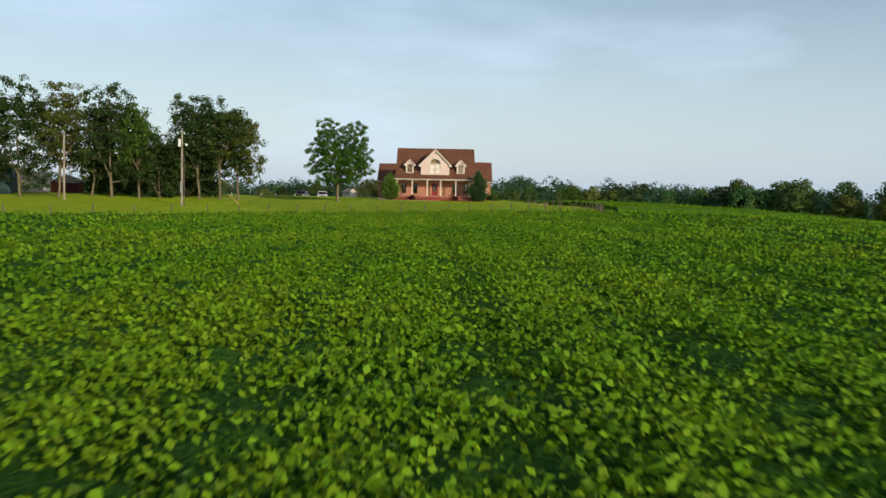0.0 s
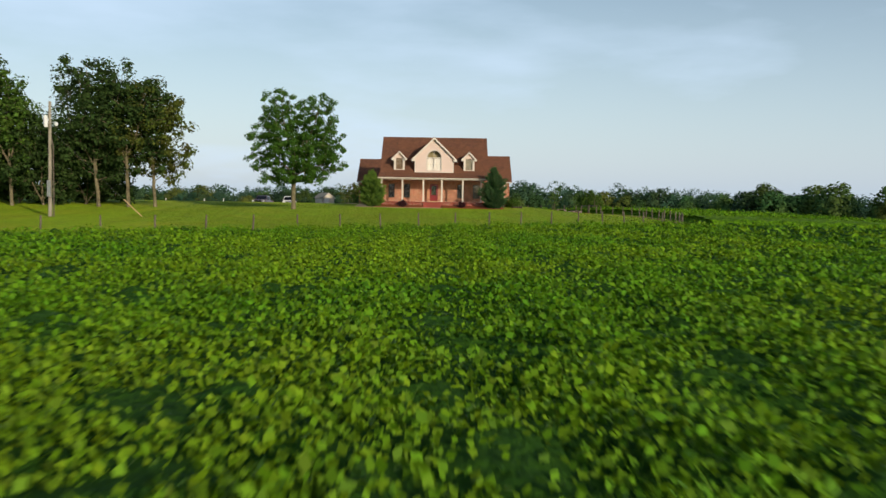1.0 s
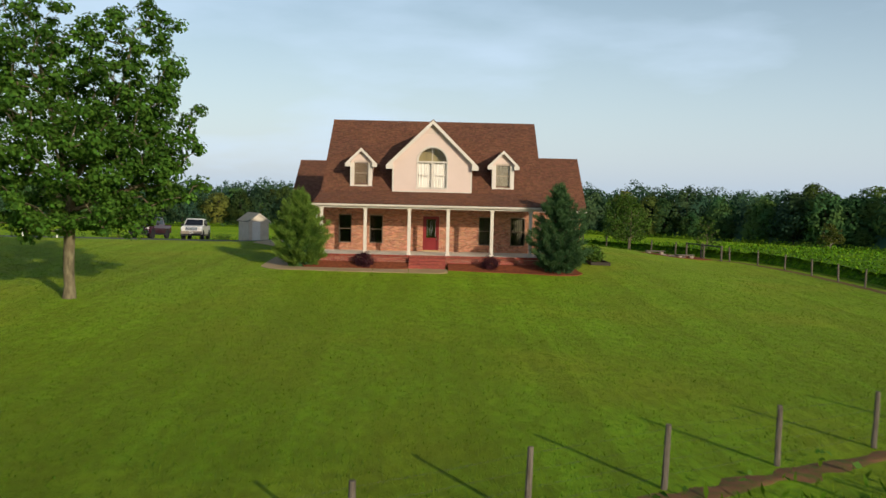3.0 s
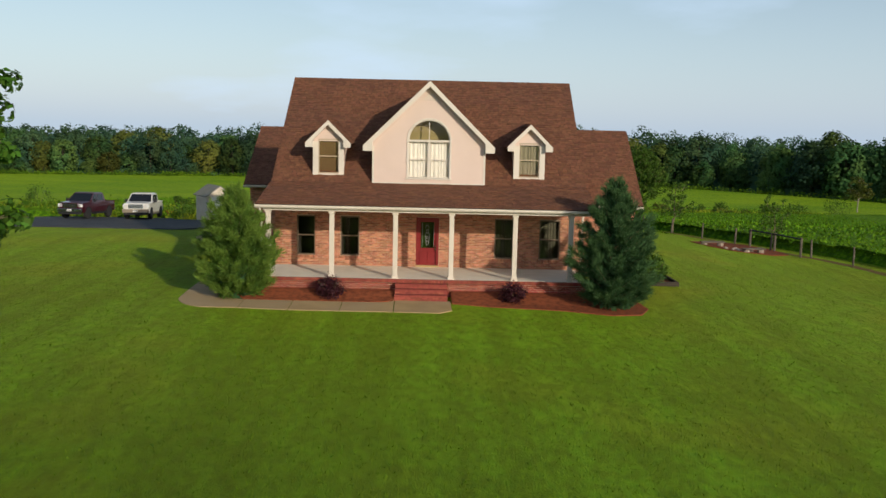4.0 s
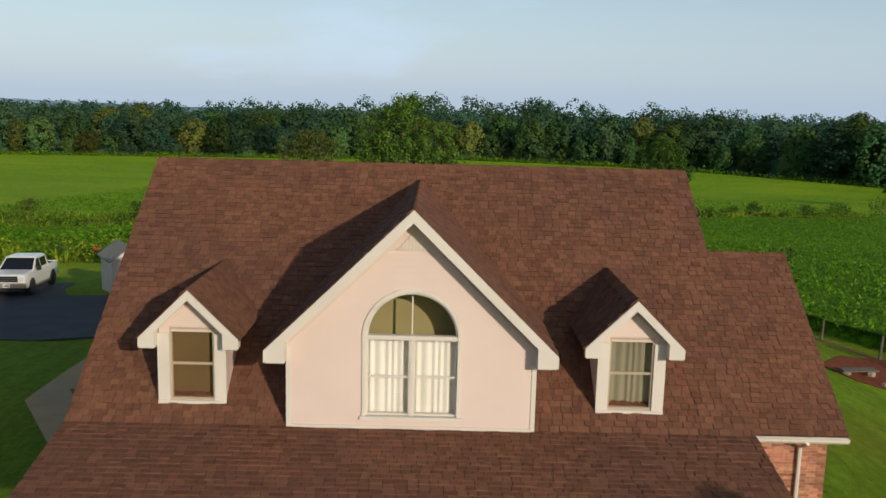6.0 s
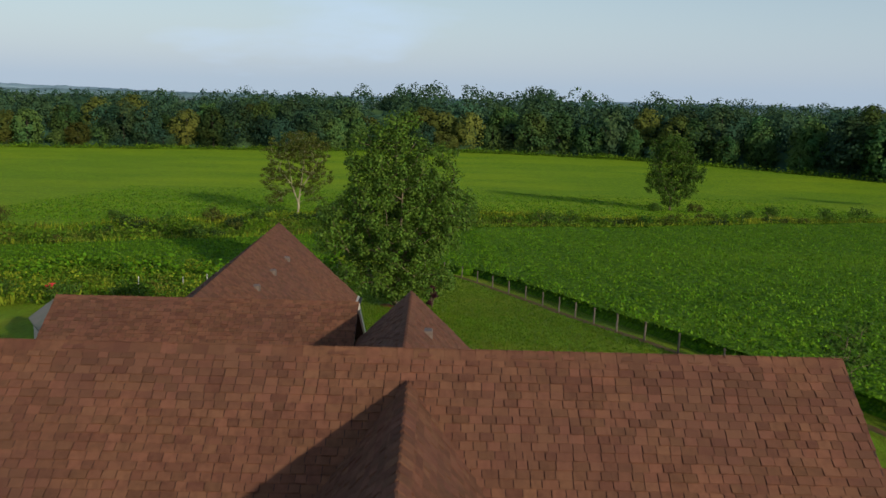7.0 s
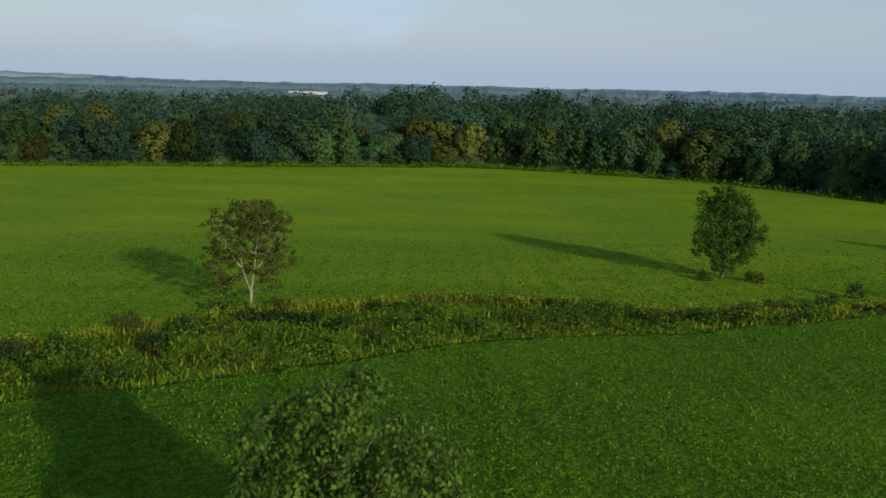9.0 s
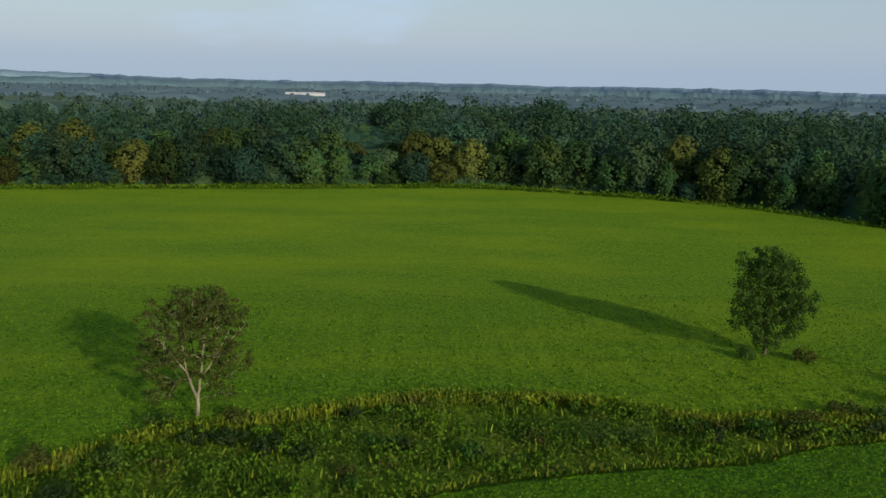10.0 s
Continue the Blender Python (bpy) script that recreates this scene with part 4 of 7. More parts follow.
def laps(parent, x0f, x1f, z0, z1, y, step=0.105, holes=lambda z: None, mat=SIDING):
    """Lap siding: one board a course, wider at its foot; x0f, x1f give its ends by height; holes gives a gap (a, b) or None."""
    z = z0
    while z < z1 - 0.02:
        h = min(step, z1 - z)
        lo0, hi0, lo1, hi1 = x0f(z), x1f(z), x0f(z + h), x1f(z + h)
        gap = holes(z + h / 2)
        spans = [((lo0, lo1), (hi0, hi1))] if not gap else [((lo0, lo1), (gap[0], gap[0])), ((gap[1], gap[1]), (hi0, hi1))]
        for (a0, a1), (b0, b1) in spans:
            if b0 - a0 > 0.02:
                b1 = max(b1, a1 + 0.005)
                g = Geo().solid([(a0, y - 0.026, z), (b0, y - 0.026, z), (b1, y - 0.006, z + h), (a1, y - 0.006, z + h), (a0, y, z), (b0, y, z), (b1, y, z + h), (a1, y, z + h)],
                                [(0, 1, 2, 3), (0, 4, 5, 1), (1, 5, 6, 2), (3, 2, 6, 7), (0, 3, 7, 4)])
                part("siding_board", g, mat, parent)
        z += h


# ---- big front gable
GW, GB, GE, GP = 2.18, 3.73, 5.17, 7.70
gable = part("front_gable", Geo().prism([(-GW, GB - 0.3), (-0.82, GB - 0.3), (-0.82, 5.40), (-0.70, 5.80), (-0.40, 6.10), (0, 6.22), (0.40, 6.10), (0.70, 5.80), (0.82, 5.40), (0.82, GB - 0.3),
                                         (GW, GB - 0.3), (GW, 5.34), (0, 7.47), (-GW, 5.34)], "y", WALL_Y, WALL_Y + 0.12), SIDING, house, "pale lap-sided front gable")
part("gable_cheek", Geo().box(-GW, -GW + 0.12, WALL_Y + 0.12, 2.4, GB - 0.2, 5.3), SIDING, gable)
part("gable_cheek", Geo().box(GW - 0.12, GW, WALL_Y + 0.12, 2.4, GB - 0.2, 5.3), SIDING, gable)


def arch_gap(z):
    if z < 3.95:
        return None
    if z < 5.40:
        return (-0.86, 0.86)
    if z < 6.24:
        r = 0.86 * math.sqrt(max(0, 1 - ((z - 5.40) / 0.86) ** 2))
        return (-r, r) if r > 0.03 else None
    return None


laps(gable, lambda z: -GW + max(0, z - 5.22) * 1.035, lambda z: GW - max(0, z - 5.22) * 1.035, GB - 0.02, 6.92, WALL_Y, holes=arch_gap)
part("corner_board", Geo().box(-GW - 0.01, -GW + 0.07, WALL_Y - 0.03, WALL_Y + 0.05, GB - 0.05, 5.15), TRIM, gable)
part("corner_board", Geo().box(GW - 0.07, GW + 0.01, WALL_Y - 0.03, WALL_Y + 0.05, GB - 0.05, 5.15), TRIM, gable)
part("skirt_board", Geo().box(-GW, GW, WALL_Y - 0.035, WALL_Y, GB - 0.02, GB + 0.05), TRIM, gable)
vent = part("gable_vent", Geo().prism([(-0.30, 6.93), (0.30, 6.93), (0, 7.25)], "y", WALL_Y - 0.02, WALL_Y), SIDING, gable)
for i in range(9):
    vx = -0.24 + i * 0.06
    part("slat", Geo().box(vx - 0.012, vx + 0.012, WALL_Y - 0.035, WALL_Y - 0.02, 6.94, 7.24 - abs(vx) * 1.05), TRIM, vent)
part("soffit", Geo().prism([(-2.48, 5.10), (0, 7.55), (2.48, 5.10), (2.48, 5.03), (0, 7.46), (-2.48, 5.03)], "y", -0.42, WALL_Y), TRIM, gable)
rake(gable, ((-2.53, 5.185), (0, 7.665), (2.53, 5.185)), -0.49, -0.42, 0.16)
for k in (-1, 1):
    ring = [(k * 2.17, 4.97), (k * 2.50, 4.97), (k * 2.50, 5.17), (k * 2.17, 5.50)]
    part("cornice_return", Geo().prism(ring if k > 0 else ring[::-1], "y", -0.485, WALL_Y), TRIM, gable)


def front_gable_roof():
    roof_plane(gable, (-2.52, 2.2, 5.20), (-2.52, -0.47, 5.20), (0, -0.47, 7.67), (0, 5.3, 7.67), "gable_roof", thick=0.06)
    roof_plane(gable, (2.52, -0.47, 5.20), (2.52, 2.2, 5.20), (0, 5.3, 7.67), (0, -0.47, 7.67), "gable_roof", thick=0.06)
    ridge_caps(gable, (0, -0.46, 7.67), (0, 5.05, 7.67))


PENDING.append(front_gable_roof)


def sash_window(parent, x0, x1, z0, z1, y, frame_mat, behind, name="window", mullions=(), drapes=True, depth=0.10):
    """A double-hung window in an opening: frame, two sashes, panes, and what hangs behind."""
    w = part(name, Geo(), frame_mat, parent)
    fw = 0.05 if frame_mat is SASH else 0.034
    for nm, b in (("frame", (x0, x0 + fw, z0, z1)), ("frame", (x1 - fw, x1, z0, z1)), ("frame", (x0 + fw, x1 - fw, z1 - fw, z1)), ("frame", (x0 + fw, x1 - fw, z0, z0 + fw))):
        part(nm, Geo().box(b[0], b[1], y + 0.01, y + depth, b[2], b[3]), frame_mat, w)
    mid = (z0 + z1) / 2
    part("meeting_rail", Geo().box(x0 + fw, x1 - fw, y + 0.03, y + 0.08, mid - 0.02, mid + 0.02), frame_mat, w)
    for m in mullions:
        part("mullion", Geo().box(m - 0.04, m + 0.04, y + 0.015, y + 0.09, z0 + fw, z1 - fw), frame_mat, w)
    for a, b in ((z0 + fw, mid - 0.025), (mid + 0.025, z1 - fw)):
        ob = part("pane", Geo().box(x0 + fw, x1 - fw, y + 0.055, y + 0.061, a, b), GLASS if frame_mat is SASH else CLEAR, w)
        ob.visible_shadow = False
    if drapes:
        g = Geo()
        n = max(8, int((x1 - x0) / 0.022))
        for i in range(n):
            a, b = x0 + (x1 - x0) * i / n, x0 + (x1 - x0) * (i + 1) / n
            ya, yb = (y + 0.16 + 0.014 * math.sin(k * 1.05 + 1.3 * math.sin(k * 0.31)) * (0 if behind is BLIND else 1) for k in (i, i + 1))
            g.face((a, ya, z0), (b, yb, z0), (b, yb, z1), (a, ya, z1))
        part("drape", g, behind, w)
    return w


# arched window in the gable: two double-hung lights under a half-round
aw = part("arch_window", Geo(), TRIM, gable, "tall arched window with white curtains")
for x0, x1 in ((-0.80, -0.02), (0.02, 0.80)):
    sash_window(gable, x0, x1, 3.97, 5.37, WALL_Y, TRIM, CURTAIN, "window")
part("mullion", Geo().box(-0.03, 0.03, WALL_Y + 0.0, WALL_Y + 0.11, 3.97, 5.37), TRIM, aw)
g = Geo()
for i in range(24):
    a0, a1 = math.pi * i / 24, math.pi * (i + 1) / 24
    for lo, hi, y0, y1 in ((0.80, 0.865, WALL_Y - 0.045, WALL_Y + 0.05), (0.765, 0.80, WALL_Y + 0.0, WALL_Y + 0.08)):
        p = [(r * math.cos(a), y, 5.40 + r * math.sin(a)) for y in (y0, y1) for r, a in ((lo, a0), (hi, a0), (hi, a1), (lo, a1))]
        g.solid(p, [(3, 2, 1, 0), (4, 5, 6, 7), (0, 1, 5, 4), (1, 2, 6, 5), (2, 3, 7, 6), (3, 0, 4, 7)])
part("arch_frame", g, TRIM, aw)
fan = Geo().face(*[(0.77 * math.cos(math.pi * i / 24), WALL_Y + 0.05, 5.40 + 0.77 * math.sin(math.pi * i / 24)) for i in range(25)])
part("arch_pane", fan, CLEAR, aw).visible_shadow = False
part("arch_bar", Geo().box(-0.012, 0.012, WALL_Y + 0.02, WALL_Y + 0.06, 5.42, 6.12), TRIM, aw)
part("arch_sill", Geo().box(-0.82, 0.82, WALL_Y - 0.03, WALL_Y + 0.09, 5.36, 5.43), TRIM, aw)
for sx2 in (-0.86, 0.80):
    part("casing", Geo().box(sx2, sx2 + 0.06, WALL_Y - 0.04, WALL_Y + 0.02, 3.93, 5.40), TRIM, aw)
part("sill", Geo().box(-0.90, 0.90, WALL_Y - 0.06, WALL_Y + 0.02, 3.90, 3.96), TRIM, aw)
# the room behind the arched window
part("room_back", Geo().box(-1.3, 1.3, 0.40, 0.44, 4.20, 6.40), CEILING_TAN, gable)


# ---- dormers
def dormer(cx, blind, flip=1, y=0.20, dz=0.0):
    """A small gabled dormer with one window; flip -1 faces the rear."""
    d = part("dormer", Geo().prism([(cx - 0.59, 3.6), (cx + 0.59, 3.6), (cx + 0.59, 5.28), (cx, 5.86), (cx - 0.59, 5.28)], "y", 0.42, 0.44), SIDING, house, "small gabled dormer with pale trim")
    part("gable_fill", Geo().prism([(cx - 0.59, 5.30), (cx + 0.59, 5.30), (cx + 0.59, 5.36), (cx, 5.95), (cx - 0.59, 5.36)], "y", 0.222, 0.26), SIDING, d)
    part("cheek", Geo().box(cx - 0.59, cx - 0.53, 0.22, 1.95, 3.75, 5.30), SIDING, d)
    part("cheek", Geo().box(cx + 0.53, cx + 0.59, 0.22, 1.95, 3.75, 5.30), SIDING, d)
    laps(d, lambda z: cx - 0.59 + max(0, z - 5.28) * 1.02, lambda z: cx + 0.59 - max(0, z - 5.28) * 1.02, 3.94, 5.78, 0.22,
         holes=lambda z: (cx - 0.40, cx + 0.40) if 4.02 < z < 5.40 else None)
    sash_window(d, cx - 0.40, cx + 0.40, 4.05, 5.38, 0.20, SASH_TAN, blind, "window")
    part("casing", Geo().box(cx - 0.61, cx - 0.40, 0.175, 0.21, 3.95, 5.28), TRIM, d)
    part("casing", Geo().box(cx + 0.40, cx + 0.61, 0.175, 0.21, 3.95, 5.28), TRIM, d)
    part("sill", Geo().box(cx - 0.61, cx + 0.61, 0.15, 0.21, 3.93, 4.04), TRIM, d)
    part("soffit", Geo().prism([(cx - 0.85, 5.16), (cx, 6.01), (cx + 0.85, 5.16), (cx + 0.85, 5.09), (cx, 5.94), (cx - 0.85, 5.09)],
                               "y", 0.02, 0.21), TRIM, d)
    rake(d, ((cx - 0.88, 5.24), (cx, 6.11), (cx + 0.88, 5.24)), -0.05, 0.02, 0.13)
    for k in (-1, 1):
        ring = [(cx + k * 0.60, 5.06), (cx + k * 0.86, 5.06), (cx + k * 0.86, 5.22), (cx + k * 0.60, 5.47)]
        part("cornice_return", Geo().prism(ring if k > 0 else ring[::-1], "y", -0.045, 0.21), TRIM, d)

    def roof():
        roof_plane(d, (cx - 0.90, 1.95, 5.22), (cx - 0.90, -0.03, 5.22), (cx, -0.03, 6.12), (cx, 3.25, 6.12), "dormer_roof", thick=0.05)
        roof_plane(d, (cx + 0.90, -0.03, 5.22), (cx + 0.90, 1.95, 5.22), (cx, 3.25, 6.12), (cx, -0.03, 6.12), "dormer_roof", thick=0.05)
        ridge_caps(d, (cx, -0.03, 6.12), (cx, 3.0, 6.12))
    PENDING.append(roof)


dormer(-3.93, BLIND)
dormer(3.93, SHEER)


def rear_dormer():
    d = part("dormer", Geo().prism([(3.5, 3.8), (4.7, 3.8), (4.7, 4.95), (4.1, 5.5), (3.5, 4.95)], "y", 10.6, 10.75), SIDING, house, "small dormer on the rear roof")
    roof_plane(d, (3.2, 10.95, 4.85), (3.2, 8.6, 4.85), (4.1, 7.6, 5.75), (4.1, 10.95, 5.75), "dormer_roof", thick=0.05)
    roof_plane(d, (5.0, 8.6, 4.85), (5.0, 10.95, 4.85), (4.1, 10.95, 5.75), (4.1, 7.6, 5.75), "dormer_roof", thick=0.05)


PENDING.append(rear_dormer)

# ---- ground floor windows and door
for i, (a, b) in enumerate(WINDOWS):
    w = sash_window(house, a, b, *WIN_Z, WALL_Y + 0.02, SASH, SHEER, "window", mullions=(), drapes=i > 1)
    if i < 2:
        part("room", Geo().box(a - 0.3, b + 0.3, 0.9, 0.95, 0.4, 2.7), ROOM_DARK, w)
    sill = part("brick_sill", Geo(), MORTAR, w)
    k = int((b - a + 0.10) / 0.062)
    for j in range(k):
        s0 = a - 0.05 + j * 0.062
        part("brick", Geo().box(s0, s0 + 0.052, WALL_Y - 0.045, WALL_Y + 0.02, WIN_Z[0] - 0.105, WIN_Z[0] - 0.005), BRICK_PIECE, sill)
part("potted_plant", Geo().tube([(-2.95, 0.12, 0.92), (-2.98, 0.10, 1.2), (-2.90, 0.08, 1.42)], [0.02, 0.015, 0.008], 5), LEAF, house)

door = part("front_door", Geo().box(-0.36, 0.36, WALL_Y + 0.06, WALL_Y + 0.10, 0.54, 1.18), DOOR_RED, house, "dark red panelled front door with leaded glass")
for b in ((-0.36, -0.26, 1.18, 2.34), (0.26, 0.36, 1.18, 2.34), (-0.26, 0.26, 2.24, 2.34), (-0.26, 0.26, 1.18, 1.22)):
    part("stile", Geo().box(b[0], b[1], WALL_Y + 0.06, WALL_Y + 0.10, b[2], b[3]), DOOR_RED, door)
for b in ((-0.44, -0.36), (0.36, 0.45)):
    part("jamb", Geo().box(b[0], b[1], WALL_Y - 0.01, WALL_Y + 0.12, FLOOR_Z + 0.05, 2.42), DOOR_RED, door)
part("head", Geo().box(-0.36, 0.36, WALL_Y - 0.01, WALL_Y + 0.12, 2.34, 2.42), DOOR_RED, door)
part("threshold", Geo().box(-0.46, 0.47, WALL_Y - 0.10, WALL_Y + 0.10, FLOOR_Z, FLOOR_Z + 0.07), CONCRETE, door)
pane = part("door_pane", Geo().box(-0.26, 0.26, WALL_Y + 0.075, WALL_Y + 0.083, 1.22, 2.24), glass_material("leaded_glass", (0.62, 0.80, 0.62), 0.80, 0.12), door)
for x0, x1 in ((-0.30, -0.02), (0.02, 0.30)):
    part("door_panel", Geo().box(x0, x1, WALL_Y + 0.045, WALL_Y + 0.06, 0.66, 1.08, 0.01), DOOR_RED, door)
lead = Geo()
for k in range(5):
    r, zc = 0.05 + 0.018 * (k % 3), 1.42 + 0.15 * k
    ring = [(r * math.cos(a), WALL_Y + 0.07, zc + 1.5 * r * math.sin(a)) for a in np.linspace(0, 2 * math.pi, 13)]
    lead.tube(ring, [0.006] * 13, 4, False)
for xx in (-0.20, 0.25):
    lead.tube([(xx, WALL_Y + 0.07, 1.26), (xx, WALL_Y + 0.07, 2.18)], [0.005] * 2, 4)
part("leading", lead, METAL, pane)
part("door_handle", Geo().tube([(0.31, WALL_Y + 0.05, 1.34), (0.31, WALL_Y - 0.01, 1.30), (0.31, WALL_Y - 0.01, 1.14), (0.31, WALL_Y + 0.05, 1.10)], [0.014] * 4, 6), CHROME, door)
part("hall", Geo().box(-0.8, 0.8, 0.40, 0.45, 0.4, 2.6), CEILING_TAN, door)

# ---- porch
part("porch_floor", Geo().box(-5.9, 5.85, -3.10, WALL_Y - 0.012, FLOOR_Z - 0.06, FLOOR_Z), PORCH_FLOOR, house, "pale painted concrete porch floor")


def porch_bricks():
    brick_wall(house, "porch_skirt", "x", -3.14, -5.85, 5.8, -0.45, FLOOR_Z - 0.13, [(-1.08, 0.80, -0.45, FLOOR_Z - 0.13)], -1, BRICK_RED, None)
    g = Geo()
    s0 = -5.88
    while s0 < 5.80:
        g.box(s0, s0 + 0.055, -3.22, -3.10, FLOOR_Z - 0.12, FLOOR_Z - 0.004)
        s0 += 0.064
    tagged(part("edging_bricks", g, BRICK_RED, house), kind="stuff")
    steps = part("porch_steps", Geo(), BRICK_RED, house, "red brick porch steps")
    for k in range(3):
        top = FLOOR_Z - 0.005 - 0.15 * (k + 1) + 0.03
        y1 = -3.20 - 0.27 * k
        part("step_core", Geo().box(-1.07, 0.79, y1 - 0.26, y1, -0.4, top - 0.06), BRICK_RED, steps)
        s0 = -1.08
        while s0 < 0.76:
            part("brick", Geo().box(s0, s0 + 0.055, y1 - 0.275, y1, top - 0.06, top), BRICK_RED, steps)
            s0 += 0.064
        t = Geo()
        for a, b, lo, hi in brick_boxes(-1.08, 0.80, -0.35, top - 0.065, []):
            t.box(a, b, y1 - 0.268, y1 - 0.24, lo, hi)
        tagged(part("bricks", t, BRICK_RED, steps), kind="stuff")


PENDING.append(porch_bricks)
for cx in (-5.69, -3.41, -1.12, 0.90, 3.19, 5.20):
    c = part("porch_column", Geo().box(cx - 0.085, cx + 0.085, -3.035, -2.865, FLOOR_Z, 2.87, 0.012), COLUMN, house, "square cream porch column")
    part("column_base", Geo().box(cx - 0.115, cx + 0.115, -3.065, -2.835, FLOOR_Z, FLOOR_Z + 0.10, 0.012), COLUMN, c)
    part("column_cap", Geo().box(cx - 0.11, cx + 0.11, -3.06, -2.84, 2.78, 2.862, 0.0), COLUMN, c)
# downspouts
for pts in ([(-5.96, -3.22, 2.95), (-5.95, -3.10, 2.80), (-5.90, -3.16, 2.62), (-5.90, -3.20, -0.1)], [(8.1, 2.12, 2.72), (8.1, 2.30, 2.62), (8.1, 2.48, 2.50), (8.1, 2.48, -0.4)],
            [(6.05, -0.28, 2.6), (6.05, -0.28, 0.0)]):
    part("downspout", Geo().tube(pts, [0.045] * len(pts), 6), TRIM, house)
# roof vents
VENT = material("vent_metal", (0.20, 0.15, 0.12), 0.6, [(0.16, 0.12, 0.10)], 5.0, metal=0.3)
for x, y in ((-5.4, 21.4), (-5.35, 24.0), (-5.3, 26.6)):
    z = 5.8 - 0.924 * (x + 6.2)
    part("roof_vent", Geo().box(x - 0.12, x + 0.12, y - 0.14, y + 0.14, z - 0.15, z + 0.11, 0.03), VENT, house, "grey metal roof vent")
for y in (11.3, 13.6):
    z = 6.36 - 0.97 * 0.44
    part("roof_vent", Geo().box(0.05, 0.33, y - 0.17, y + 0.17, z - 0.2, z + 0.08, 0.03), VENT, house, "grey metal roof vent")
dish = part("satellite_dish", Geo().lathe(0, 0, [(0.02, 0.0), (0.12, 0.015), (0.22, 0.055), (0.30, 0.11), (0.305, 0.115)], 18), VENT, house, "grey satellite dish on the rear roof")
dish.matrix_basis = pose(-3.30, 14.0, 4.66, 74, 0, 62)
part("arm", Geo().tube([(0, -0.28, 0.05), (0, -0.30, 0.25), (0, -0.05, 0.42)], [0.015] * 3, 6), METAL, dish)
part("mast", Geo().tube([(0, 0, 0), (0, -0.1, -0.15), (0, -0.42, -0.62)], [0.02] * 3, 6), METAL, dish)
# ---------------------------------------------------------------- trees
def leaf_cloud(rng, centres, radii, per, size, flat=0.75, spread_up=0.6):
    """Leaf quads round branch tips: the centres, half-lengths and half-widths."""
    n = len(centres) * per
    c = np.repeat(centres, per, 0)
    r = np.repeat(radii, per)[:, None]
    d = rng.normal(0, 1, (n, 3))
    d /= np.linalg.norm(d, axis=1)[:, None]
    d *= rng.random((n, 1)) ** 0.45
    p = c + d * r * np.array([1, 1, flat])
    nrm = d * 1.5 + rng.normal(0, 0.45, (n, 3)) + np.array([0, 0, spread_up])
    nrm /= np.linalg.norm(nrm, axis=1)[:, None]
    a = rng.normal(0, 1, (n, 3)) + d * 0.5 - np.array([0, 0, 0.25])
    a -= nrm * np.sum(a * nrm, 1)[:, None]
    a /= np.linalg.norm(a, axis=1)[:, None]
    b = np.cross(nrm, a)
    s = size * rng.uniform(0.6, 1.3, (n, 1))
    return p, a * s * 0.5, b * s * 0.36, nrm * s * 0.06


def clump_places(rng, lobes, count, gap, shell=0.38):
    """Places for leaf clumps inside a crown made of ellipsoids (x, y, z, rx, ry, rz), kept a gap apart so that sky shows between them."""
    lobes = np.array(lobes, float)
    weight = np.prod(lobes[:, 3:], 1) ** 0.8
    out = np.empty((0, 3))
    for _ in range(count * 14):
        if len(out) >= count:
            break
        q = lobes[rng.choice(len(lobes), p=weight / weight.sum())]
        d = rng.normal(0, 1, 3)
        c = q[:3] + d / np.linalg.norm(d) * q[3:] * rng.random() ** shell
        if c[2] > 0.5 and (len(out) == 0 or np.min(np.linalg.norm(out - c, axis=1)) > gap):
            out = np.vstack([out, c])
    return out


